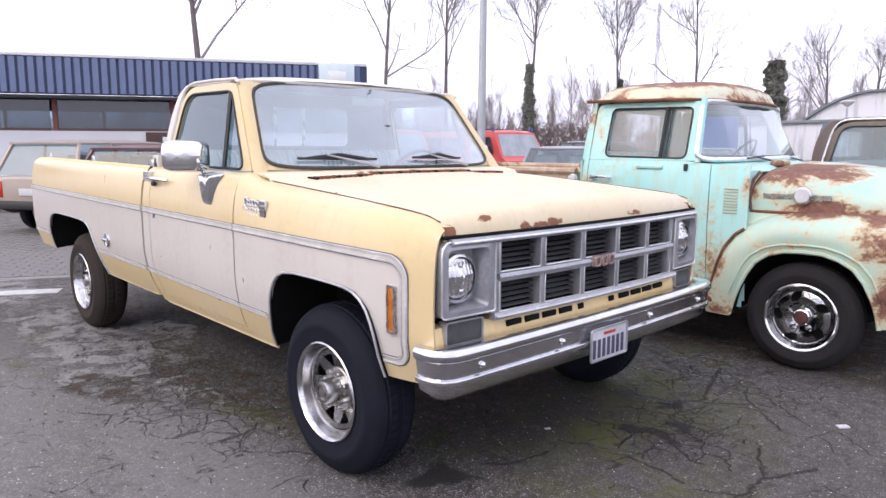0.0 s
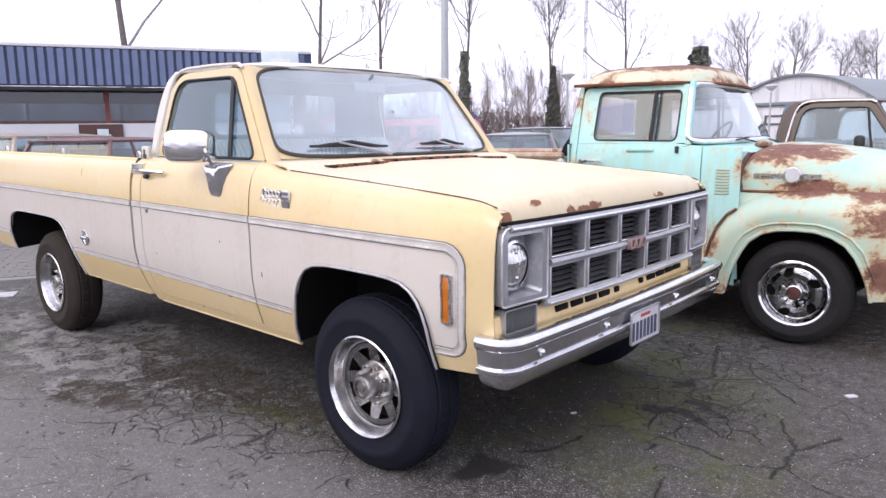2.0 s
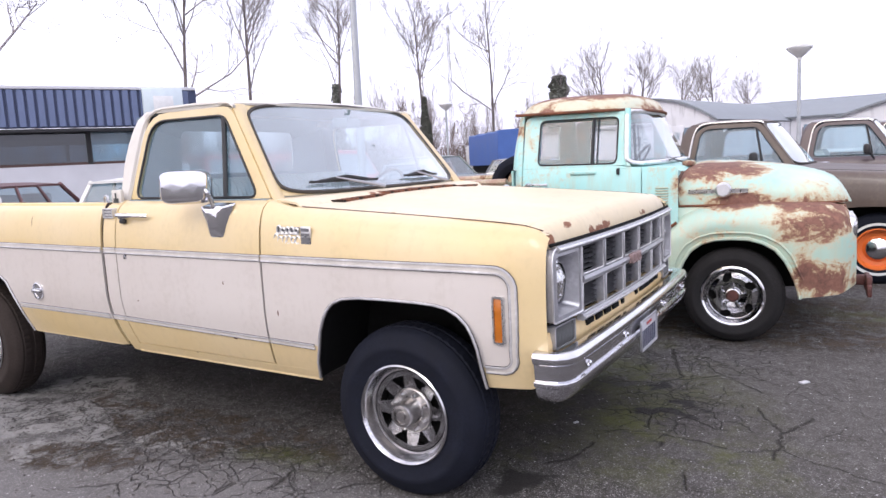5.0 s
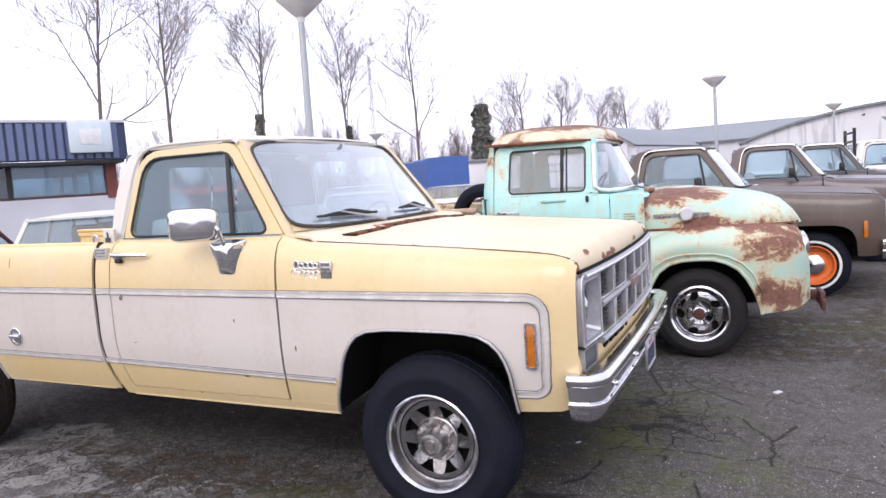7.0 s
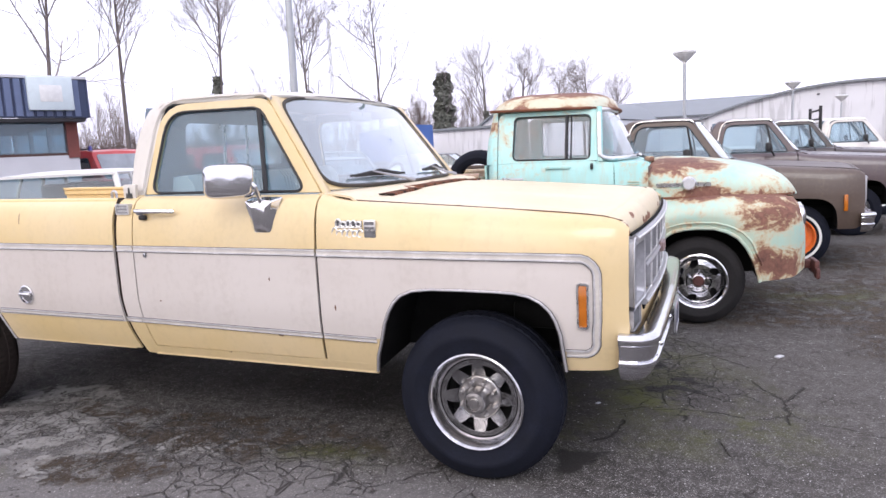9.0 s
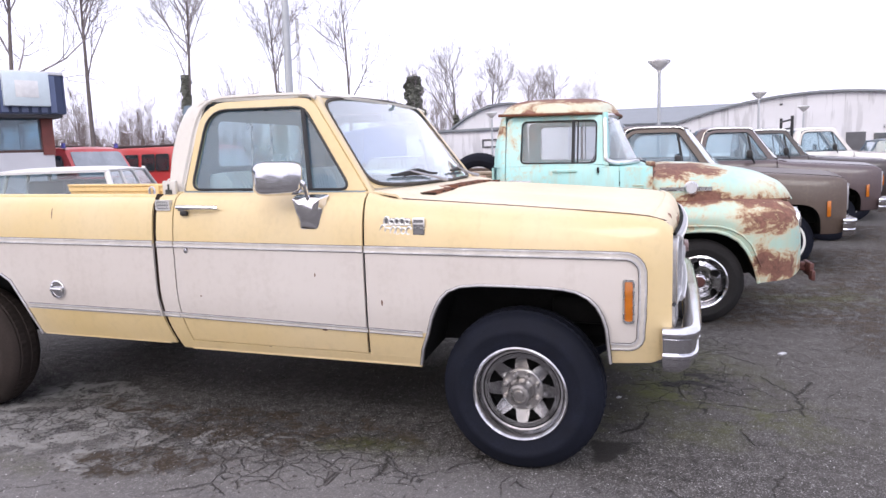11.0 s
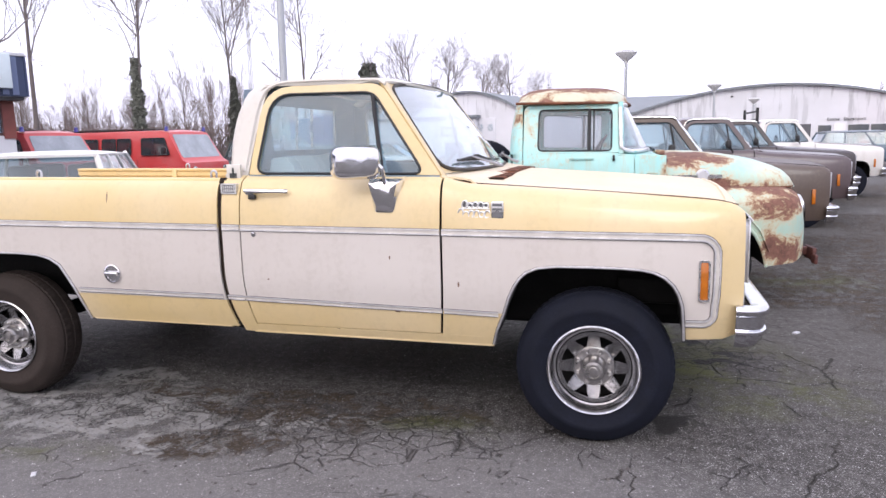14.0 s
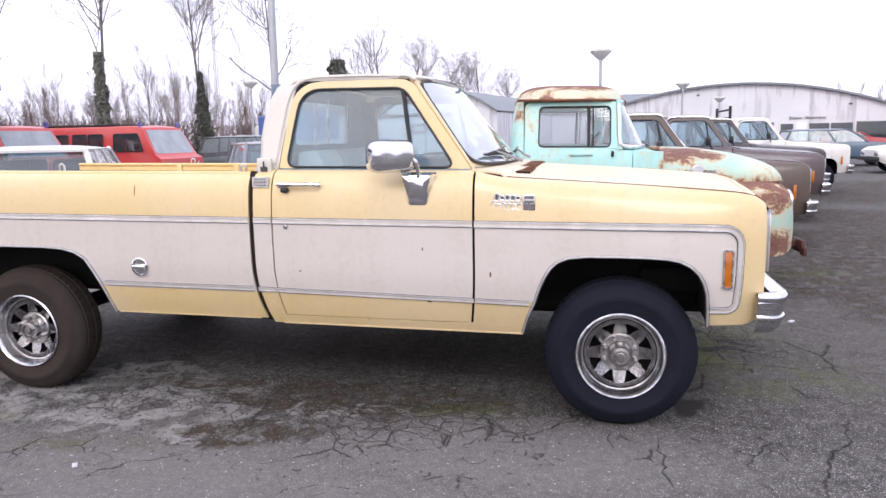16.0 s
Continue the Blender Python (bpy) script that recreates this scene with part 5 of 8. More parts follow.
    if detail:
        for y in (-0.80, -0.345, 0.32, 0.80):
            bm = bmesh.new()
            lathe(bm, [(0.013, -0.004), (0.012, 0.004), (0.006, 0.009), (0, 0.010)], 12, 0, "x", (bow(y) + 0.002, y, 0.622))
            add("bumper_bolt", bm, M_CHROME, bump_ob)
        bm = bmesh.new()
        box(bm, (0.764, -0.176, 0.500), (0.770, 0.092, 0.636), 0.003)
        pl = add("number_plate", bm, M_PLATE, T, "white number plate with dark characters as bars")
        for y in steps(-0.162, 0.045, 6):
            add("plate_character", boxed((0.7705, y, 0.512), (0.7725, y + 0.020, 0.592)), M_NAVY, pl)
        bm = bmesh.new()
        tube(bm, [(0.771, y, z) for y, z in rounded([(-0.176, 0.500), (-0.176, 0.636), (0.092, 0.636), (0.092, 0.500)], 0.012, 3)], 0.005, 6, 0, True)
        add("plate_frame", bm, M_ALU, pl)
        bm = bmesh.new()
        box(bm, (0.7705, -0.085, 0.606), (0.7722, 0.0, 0.618))
        add("plate_script", bm, M_REDINK, pl)
    # bed
    bm = bmesh.new()
    box(bm, (-4.32, -0.66, 0.66), (-1.88, 0.66, 0.72))
    for s in (-1, 1):
        box(bm, (-3.80, min(s * 0.62, s * 0.888), 0.862), (-2.88, max(s * 0.62, s * 0.888), 0.96), 0.03)
        for xa, xb in ((-4.32, -3.95), (-2.73, -1.88)):
            box(bm, (xa, min(s * 0.66, s * 0.888), 0.66), (xb, max(s * 0.66, s * 0.888), 0.72))
        box(bm, (-3.95, min(s * 0.62, s * 0.66), 0.68), (-2.73, max(s * 0.62, s * 0.66), 0.90))
    add("bed_floor", bm, bed_inner)
    bm = bmesh.new()
    box(bm, (-1.905, -0.885, 0.46), (-1.88, 0.885, 1.175), 0.006)
    add("bed_front", bm, bed_inner)
    bm = bmesh.new()
    box(bm, (-4.37, -0.93, 0.55), (-4.325, 0.93, 0.98 if detail else 1.222), 0.012)
    add("tailgate", bm, paint)
    for s in (-1, 1):
        bm = bmesh.new()
        box(bm, (-4.385, min(s * 0.95, s * 1.0), 0.72), (-4.335, max(s * 0.95, s * 1.0), 1.05), 0.01)
        add("tail_lamp", bm, M_REDLENS)
    if detail:
        # edging on the far rail, tie-down hooks
        bm = bmesh.new()
        box(bm, (-4.33, 0.855, 1.190), (-1.90, 0.94, 1.208), 0.004)
        for x in (-3.4, -2.9, -2.42):
            box(bm, (x - 0.02, 0.853, 1.06), (x + 0.02, 0.866, 1.205), 0.004)
        add("rail_board", bm, M_YELLOW_IN, T, "yellow edging on the bed rail")
        for x, y in ((-4.1, -0.905), (-3.02, -0.905), (-1.93, -0.905), (-3.3, 0.90), (-2.35, 0.90), (-1.95, 0.9)):
            bm = bmesh.new()
            zb = 1.236 if y < 0 else 1.208
            tube(bm, [(x - 0.015, y, zb - 0.01)] + [(x + 0.015 * math.cos(a), y, zb + 0.022 + 0.015 * math.sin(a)) for a in steps(math.pi, 0, 6)] + [(x + 0.015, y, zb - 0.01)], 0.0065, 6)
            add("tie_hook", bm, M_TRIM)
        bm = bmesh.new()
        lathe(bm, [(0.052, 0.004), (0.050, -0.006), (0.044, -0.008), (0.041, -0.001), (0.0, -0.002)], 28, 0, "y", (-2.515, -HALF, 0.731))
        box(bm, (-2.555, -HALF - 0.022, 0.719), (-2.475, -HALF - 0.001, 0.744), 0.008)
        add("fuel_cap", bm, M_CHROME, T, "round metal fuel filler cap")
    # chassis
    for s in (-1, 1):
        bm = bmesh.new()
        box(bm, (-4.25, min(s * 0.38, s * 0.46), 0.47), (0.55, max(s * 0.38, s * 0.46), 0.60))
        add("frame_rail", bm, M_UNDER)
    for x, name in ((0.0, "front_axle"), (-3.34, "rear_axle")):
        bm = bmesh.new()
        tube(bm, [(x, -0.80, R), (x, 0.80, R)], 0.05, 10)
        lathe(bm, [(0, -0.13), (0.11, -0.1), (0.15, 0), (0.11, 0.1), (0, 0.13)], 16, 0, "x", (x, 0.15, R))
        add(name, bm, M_UNDER)
    bm = bmesh.new()
    tube(bm, [(-0.9, 0.15, 0.5), (-3.3, 0.15, 0.42)], 0.04, 8)
    box(bm, (-1.3, -0.2, 0.36), (0.3, 0.25, 0.75), 0.05)
    box(bm, (0.1, -0.7, 0.62), (0.55, 0.7, 0.75), 0.03)
    box(bm, (-2.6, -0.9, 0.44), (-1.9, -0.5, 0.62), 0.04)
    box(bm, (-4.3, -0.64, 0.60), (-1.9, 0.64, 0.655))
    add("driveline", bm, M_UNDER)
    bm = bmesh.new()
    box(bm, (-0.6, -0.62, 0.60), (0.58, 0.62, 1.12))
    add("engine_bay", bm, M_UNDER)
    bm = bmesh.new()
    box(bm, (-4.52, -0.9, 0.52), (-4.42, 0.9, 0.62), 0.02)
    box(bm, (-4.42, -0.45, 0.5), (-4.2, 0.45, 0.56))
    add("rear_bumper", bm, M_BLACK)
    yw = 0.862 if wheel == "wagon" else 0.838
    for x, front in ((0.0, True), (-3.34, False)):
        for s in (-1, 1):
            pos = (x, s * (yw - (0 if front else 0.03)), R - 0.006)
            if wheel == "wagon":
                wagon_wheel(T, pos, R, M_TYRE if front else M_TYRE_DUSTY, front, s > 0)
            elif wheel == "cap":
                cap_wheel(T, pos, R, s > 0)
            else:
                steel_wheel(T, pos, R, s > 0, 0.22)
    return T


# dark brown drawn as shade in body gaps and between cowl slots
M_GAP = plain("gap_shade_brown", (0.030, 0.020, 0.015), 0.9, 0, 0.5, 9, 0.3, 50, specular=0.2)
M_SEAM = plain("rusty_panel_seam", (0.13, 0.075, 0.06), 0.8, 0, 0.5, 9, 0.3, 50)
M_SCRIPT = plain("aged_script_metal", (0.74, 0.73, 0.72), 0.4, 0.7, 0.4, 60, 0.2)
# dark colour of the shadow lines painted along the mouldings
M_MOULD_EDGE = plain("shadow_moulding_edge", (0.085, 0.078, 0.082), 0.6, 0, 0.5, 9, 0.2)
M_SIDETRIM = plain("dull_side_trim", (0.62, 0.61, 0.63), 0.42, 0.55, 0.3, 12, 0.1, 60)
M_BADGEGREY = plain("badge_grey", (0.17, 0.17, 0.18), 0.5, 0.3, 0.3, 60, 0.2)
M_MOULD_FLAT = plain("moulding_flat", (0.60, 0.57, 0.53), 0.4, 0.2, 0.12, 12, 0.05)
M_SEAL = plain("perished_seal", (0.045, 0.038, 0.032), 0.6, 0, 0.4, 20, 0.3)
M_GRILLEDARK = plain("black_grille_bars", (0.13, 0.13, 0.14), 0.5, 0.3, 0.3, 30, 0.2)
M_NOSE = car_paint("yellow_nose_paint", (0.76, 0.56, 0.26), None, None, 0.10, 0.5, 0.15, 0.25, 0.1)
M_WHITEWALL = plain("whitewall", (0.7, 0.7, 0.68), 0.6, 0, 0.1)
M_ORANGE = plain("orange_rim_paint", (0.70, 0.16, 0.03), 0.4, 0, 0.15, 9, 0.1, 60, 0.3)

YELLOW = pickup(pose(0, 1.01, 0), "faded yellow and cream pickup truck with chrome spoked wheels", M_YELLOW, M_CREAM, M_YELLOW_HOOD, "parked pickup trucks", bed_inner=M_YELLOW_IN)
M_BROWN = car_paint("brown_metallic_paint", (0.074, 0.049, 0.037), None, None, 0.04, 0.4, 0.03, 0.25, 0.3)
M_BROWN_TOP = car_paint("dull_brown_roof_paint", (0.075, 0.052, 0.046), None, None, 0.08, 0.5, 0.03, 0.25, 0.1)
M_PLUM = car_paint("plum_brown_paint", (0.066, 0.042, 0.047), None, None, 0.05, 0.35, 0.04, 0.2, 0.4)
M_TAN = car_paint("tan_brown_paint", (0.19, 0.155, 0.14), None, None, 0.04, 0.4, 0.05, 0.25, 0.2)
M_DARKBROWN = car_paint("dark_brown_paint", (0.024, 0.014, 0.016), None, None, 0.05, 0.35, 0.03, 0.2, 0.4)
M_OFFWHITE = car_paint("off_white_paint", (0.62, 0.60, 0.58), None, None, 0.05, 0.4, 0.1, 0.25, 0.2)
pickup(pose(1.76, 6.50, 0), "brown pickup truck with orange steel wheels and whitewall tyres", M_BROWN, M_BROWN_TOP, M_BROWN_TOP, "parked pickup trucks", -0.095, 0.345, "cap", False, trims=False)
pickup(pose(2.75, 9.25, 0), "plum-brown pickup truck with a dull hood", M_PLUM, M_PLUM, M_PLUM, "parked pickup trucks", -0.08, 0.35, "steel", False, trims=False)
pickup(pose(3.60, 12.0, 0), "dark brown pickup truck with a chrome front", M_DARKBROWN, M_PLUM, M_PLUM, "parked pickup trucks", -0.08, 0.35, "steel", False, trims=False)
pickup(pose(4.85, 14.5, 0), "off-white pickup truck with a tan hood and a headache rack", M_OFFWHITE, M_OFFWHITE, M_TAN, "parked pickup trucks", -0.05, 0.36, "steel", False, trims=False)


# ---- rounded 1950s pickup in rusty turquoise ----
def rusty_paint(name, base, pale, rust_bias, patches):
    """Old paint worn through cream primer to rust; patches are soft boxes (x, y, z, rx, ry, rz, weight) where wear is worse."""
    mat, nt, bsdf, co = start_material(name)
    big, mid, fine = noise_of(nt, co, 2.2, 10, 0.70, 0.6), noise_of(nt, co, 1.3, 4), noise_of(nt, co, 30, 6, 0.7)
    flake = noise_of(nt, node(nt, "ShaderNodeMapping", Vector=co, Location=(3, 7, 1)).outputs[0], 8.5, 9, 0.72, 1.2)
    wear = arith(nt, "ADD", arith(nt, "ADD", big, rust_bias), arith(nt, "MULTIPLY", arith(nt, "SUBTRACT", flake, 0.5), 0.55))
    for x, y, z, rx, ry, rz, wt in patches:
        off = node(nt, "ShaderNodeVectorMath", {"operation": "SUBTRACT"}, i0=co, i1=(x, y, z)).outputs[0]
        off = node(nt, "ShaderNodeVectorMath", {"operation": "DIVIDE"}, i0=off, i1=(rx, ry, rz)).outputs[0]
        d = node(nt, "ShaderNodeVectorMath", {"operation": "LENGTH"}, i0=off).outputs["Value"]
        wear = arith(nt, "ADD", wear, arith(nt, "MULTIPLY", arith(nt, "SUBTRACT", 1.0, d, True), wt * 0.78))
    wear = arith(nt, "ADD", wear, arith(nt, "MULTIPLY", arith(nt, "SUBTRACT", fine, 0.5), 0.27))
    streak = noise_of(nt, node(nt, "ShaderNodeMapping", Vector=co, Scale=(12, 12, 1.0)).outputs[0], 1.5, 6, 0.7)
    tone = mix(nt, ramp(nt, mid, 0.35, 0.65), base, pale)
    tone = mix(nt, arith(nt, "MULTIPLY", ramp(nt, streak, 0.47, 0.72), 0.6), tone, (0.50, 0.46, 0.33))
    tone = mix(nt, ramp(nt, wear, 0.49, 0.62), tone, mix(nt, flake, (0.42, 0.33, 0.18), (0.60, 0.57, 0.44)))
    tone = mix(nt, arith(nt, "MULTIPLY", ramp(nt, wear, 0.575, 0.66), 0.75), tone, (0.33, 0.19, 0.10))
    tone = mix(nt, ramp(nt, wear, 0.635, 0.70), tone, mix(nt, ramp(nt, arith(nt, "ADD", arith(nt, "MULTIPLY", fine, 0.5), arith(nt, "MULTIPLY", flake, 0.5)), 0.36, 0.66), (0.090, 0.040, 0.034), (0.27, 0.13, 0.09)))
    speck = ramp(nt, noise_of(nt, co, 14, 8, 0.75), 0.67, 0.70)
    tone = mix(nt, speck, tone, (0.14, 0.06, 0.035))
    nt.links.new(tone, bsdf.inputs["Base Color"])
    nt.links.new(arith(nt, "ADD", 0.42, arith(nt, "MULTIPLY", ramp(nt, wear, 0.56, 0.66), 0.4)), bsdf.inputs["Roughness"])
    nt.links.new(bump(nt, arith(nt, "ADD", arith(nt, "MULTIPLY", ramp(nt, wear, 0.62, 0.67), -0.5), arith(nt, "MULTIPLY", fine, 0.3)), 0.35, 0.006), bsdf.inputs["Normal"])
    return mat


TQ, TQ_PALE = (0.29, 0.62, 0.61), (0.44, 0.70, 0.67)
M_TQ_CAB = rusty_paint("turquoise_cab_paint", TQ, TQ_PALE, -0.075, ((0.33, -0.85, 1.26, 0.16, 0.3, 0.10, 0.20), (-0.76, -0.7, 1.70, 0.14, 0.3, 0.20, 0.24), (0.3, -0.88, 0.42, 0.5, 0.3, 0.2, 0.26), (-0.78, -0.8, 1.0, 0.10, 0.3, 0.6, 0.16), (0.24, -0.9, 0.8, 0.05, 0.3, 0.5, 0.14), (-0.3, -0.9, 0.45, 0.7, 0.3, 0.12, 0.16), (0.46, -0.85, 1.1, 0.06, 0.3, 0.3, 0.2)))
M_TQ_ROOF = rusty_paint("turquoise_roof_paint", (0.47, 0.55, 0.44), (0.56, 0.50, 0.36), 0.03, ((-0.25, 0.0, 1.86, 1.2, 2.5, 0.085, 0.55), (-0.25, -0.8, 1.72, 0.8, 0.12, 0.03, 0.2), (0.2, -0.3, 1.73, 0.12, 0.9, 0.05, 0.2)))
M_TQ_HOOD = rusty_paint("turquoise_hood_paint", (0.30, 0.53, 0.49), (0.50, 0.60, 0.48), -0.02, ((0.72, -0.55, 1.26, 0.50, 0.60, 0.13, 0.62), (0.62, -0.76, 1.17, 0.26, 0.2, 0.08, 0.16), (1.0, -0.75, 0.985, 0.75, 0.3, 0.07, 0.30), (0.46, -0.6, 1.1, 0.06, 0.6, 0.3, 0.24), (0.95, -0.78, 1.04, 0.14, 0.2, 0.1, 0.2), (0.7, -0.8, 1.05, 0.4, 0.2, 0.2, 0.08)))
M_TQ_FENDER = rusty_paint("turquoise_fender_paint", (0.27, 0.50, 0.47), (0.47, 0.57, 0.46), -0.015,
                          ((1.44, -0.85, 0.86, 0.42, 0.5, 0.20, 0.36), (1.0, -0.76, 1.0, 0.9, 0.22, 0.10, 0.46), (1.46, -0.9, 0.45, 0.30, 0.4, 0.20, 0.36), (0.30, -0.9, 0.5, 0.10, 0.3, 0.35, 0.18), (1.27, -0.95, 0.55, 0.09, 0.3, 0.22, 0.30), (1.1, -0.95, 0.86, 0.3, 0.3, 0.12, 0.10), (0.83, -0.95, 0.76, 0.5, 0.3, 0.05, 0.13)))
M_TQ_BED = rusty_paint("rusty_bed_paint", (0.28, 0.13, 0.085), (0.42, 0.31, 0.24), 0.06, ())
M_GLASS_OLDWS = glass_pane("dusty_windscreen", (0.82, 0.90, 0.94), 1.0, 0.80, 0.10, 3.0)
M_TYRE_GREY = plain("greyed_tyre_rubber", (0.020, 0.019, 0.020), 0.85, 0, 0.3, 7, 0.3, 90, specular=0.2)
M_CAPRED = plain("dull_maroon_cap", (0.10, 0.035, 0.03), 0.6, 0.1, 0.5, 30, 0.3)
M_SILVER_VENT = plain("worn_beige_vent", (0.42, 0.44, 0.33), 0.6, 0, 0.25, 12, 0.2)

FT = empty("vintage_pickup_truck", pose(0.766, 3.86, 0, 0, 0, 4.5) @ Matrix.Translation((-0.83, 0, 0)), "rusty turquoise vintage pickup truck with chrome five-slot wheels", "pickup truck", "parked pickup trucks")
CAB_Y = table((0.34, 0.42, 0.6, 0.9, 1.1, 1.22, 1.30, 1.34, 1.70), (0.83, 0.85, 0.872, 0.885, 0.882, 0.872, 0.852, 0.842, 0.752))


def cab_panel(xs, zb, zt, s, rows=16, back=None):
    bm = bmesh.new()
    grid(bm, [[(x, s * (CAB_Y(z) - (back(x) if back else 0)), z) for z in steps(zb(x), zt(x), rows)] for x in xs])
    thicken(bm, 0.012)
    return bm


for s in (-1, 1):
    fdoor = part("door", cab_panel(steps(-0.708, 0.212, 10), lambda x: 0.40, lambda x: 1.292 - 0.02 * max(0.0, min(1.0, (x - 0.06) / 0.1)), s), M_TQ_CAB, FT, "turquoise door with stained edges")
    part("cab_corner", cab_panel(steps(-0.80, -0.714, 5), lambda x: 0.42, lambda x: 1.292, s, 16, lambda x: 0.09 * max(0, (-0.735 - x) / 0.065) ** 2), M_TQ_CAB, FT)
    cowl_s = part("cowl_side", cab_panel(steps(0.218, 0.47, 5), lambda x: 0.38, lambda x: 1.277 - 0.03 * x, s), M_TQ_CAB, FT)
    part("firewall_plate", boxed((0.440, min(s * 0.60, s * 0.872), 0.86), (0.452, max(s * 0.60, s * 0.872), 1.235), 0.004), M_TQ_CAB, FT)
    part("sill", cab_panel(steps(-0.80, 0.45, 5), lambda x: 0.335, lambda x: 0.395, s, 3), M_TQ_CAB, FT)
    at = lambda x, z: (x, s * CAB_Y(z), z)
    outer = rounded([(-0.708, 1.294), (-0.700, 1.70), (0.098, 1.695), (0.105, 1.294)], [0.01, 0.06, 0.03, 0.01])
    inner = rounded([(-0.585, 1.318), (-0.572, 1.662), (0.035, 1.655), (0.028, 1.308)], 0.045)
    bm = bmesh.new()
    ring(bm, outer, inner, at, (0, -s * 0.03, 0))
    bmesh.ops.recalc_face_normals(bm, faces=bm.faces[:])
    part("window_frame", bm, M_TQ_CAB, fdoor)
    bm = bmesh.new()
    tube(bm, [Vector(at(*p)) + Vector((0, s * 0.001, 0)) for p in inner], 0.0065, 6, 0, True)
    tube(bm, [at(-0.155, 1.315), at(-0.150, 1.655)], 0.014, 6)
    tube(bm, [at(-0.118, 1.315), at(-0.113, 1.655)], 0.006, 6)
    part("window_seal", bm, M_BLACK, fdoor, "black window rubber")
    bm = bmesh.new()
    sheet(bm, inner, lambda x, z: (x, s * (CAB_Y(z) - 0.016), z))
    g = part("door_glass", bm, M_GLASS_OLD, fdoor)
    g.visible_shadow = False
    # rear quarter above the belt, wrapping to the back
    bm = bmesh.new()
    rows = []
    for z in steps(1.292, 1.72, 10):
        y, lean = CAB_Y(min(z, 1.70)), 0.06 * max(0, (z - 1.3) / 0.42) ** 2
        rows.append([(-0.714, s * y, z), (-0.75 + lean * 0.3, s * (y - 0.004), z), (-0.79 + lean * 0.6, s * (y - 0.03), z), (-0.82 + lean, s * (y - 0.085), z), (-0.832 + lean, s * (y - 0.16), z), (-0.838 + lean, s * (y - 0.28), z)])
    grid(bm, rows)
    thicken(bm, 0.012)
    part("rear_quarter", bm, M_TQ_CAB, FT)
    # door fittings
    bm = bmesh.new()
    tube(bm, [(-0.66, s * 0.895, 1.172), (-0.655, s * 0.915, 1.172), (-0.58, s * 0.925, 1.170), (-0.52, s * 0.920, 1.168), (-0.50, s * 0.905, 1.167)], [0.013, 0.013, 0.010, 0.010, 0.012], 8)
    lathe(bm, [(0.022, 0), (0.02, -0.02), (0, -0.022)], 12, 0, "y", (-0.655, s * 0.895, 1.165))
    part("door_handle", bm, M_TRIM, fdoor)
    bm = bmesh.new()
    box(bm, (-0.32, min(s * 0.868, s * 0.884), 1.236), (-0.12, max(s * 0.868, s * 0.884), 1.262), 0.006)
    part("door_pull", bm, M_TQ_CAB, fdoor)
    bm = bmesh.new()
    box(bm, (0.035, min(s * 0.86, s * 0.892), 1.225), (0.055, max(s * 0.86, s * 0.892), 1.272), 0.004)
    part("door_hinge", bm, M_BLACK, fdoor)
    for k in range(9):
        z = 0.955 + k * 0.0195
        bm = bmesh.new()
        box(bm, (0.315, min(s * 0.87, s * (CAB_Y(z) + 0.008)), z), (0.405, max(s * 0.87, s * (CAB_Y(z) + 0.008)), z + 0.010), 0.003)
        part("vent_louvre", bm, M_SILVER_VENT, cowl_s)
    # front fender
    top = table((0.245, 0.27, 0.30, 0.336, 0.40, 0.49, 0.60, 0.75, 1.0, 1.25, 1.45, 1.53, 1.575, 1.60), (0.36, 0.56, 0.68, 0.775, 0.865, 0.930, 0.968, 0.988, 0.994, 0.988, 0.974, 0.945, 0.89, 0.80))
    ax, az = (0.415, 0.428, 0.445, 0.473, 0.51, 0.555, 0.63, 0.72, 0.83, 0.94, 1.03, 1.11, 1.17, 1.21, 1.237, 1.252, 1.262), (0.30, 0.36, 0.43, 0.505, 0.59, 0.662, 0.718, 0.745, 0.752, 0.748, 0.722, 0.675, 0.60, 0.52, 0.45, 0.39, 0.34)
    arch = table(ax, az)
    low = lambda x: arch(x) if ax[0] <= x <= ax[-1] else (0.29 if x < 0.5 else table((1.262, 1.5, 1.6), (0.345, 0.37, 0.42))(x))
    out_y = table((0.24, 0.3, 0.45, 1.2, 1.4, 1.5, 1.56, 1.60), (0.91, 0.935, 0.955, 0.955, 0.925, 0.88, 0.82, 0.74))
    xs = sorted(set(steps(0.245, 0.41, 7) + list(ax) + steps(1.27, 1.6, 12)))
    bm = bmesh.new()
    rows = []
    for x in xs:
        zt, zb, yo = top(x), min(low(x), top(x) - 0.02), out_y(x)
        yi = 0.70 if x < 1.4 else 0.70 - 0.5 * (x - 1.4)
        row = []
        for a in steps(0, 1, 8):
            t = a * math.pi / 2
            z = zt - min(0.20, (zt - zb) * 0.6) * (1 - math.cos(t))
            row.append((x, s * lerp(yi, yo, math.sin(t) ** 0.9), z))
        z0 = row[-1][2]
        for a in steps(0.12, 1, 7):
            row.append((x, s * (yo - 0.015 * a * a), lerp(z0, zb, a)))
        rows.append(row)
    grid(bm, rows)
    thicken(bm, 0.012)
    fen = part("front_fender", bm, M_TQ_FENDER, FT, "bulging fender with heavy rust at its front")
    bm = bmesh.new()
    tube(bm, [(x, s * (out_y(x) - 0.008), z + 0.003) for x, z in zip(ax, az)], 0.013, 6)
    tube(bm, [(x + (x - 0.83) * 0.10, s * (out_y(x) + 0.001), z + 0.045 * (1 if 0.5 < x < 1.2 else 0.5)) for x, z in zip(ax[2:-2], az[2:-2])], 0.007, 6)
    part("arch_bead", bm, M_TQ_FENDER, fen)
    bm = bmesh.new()
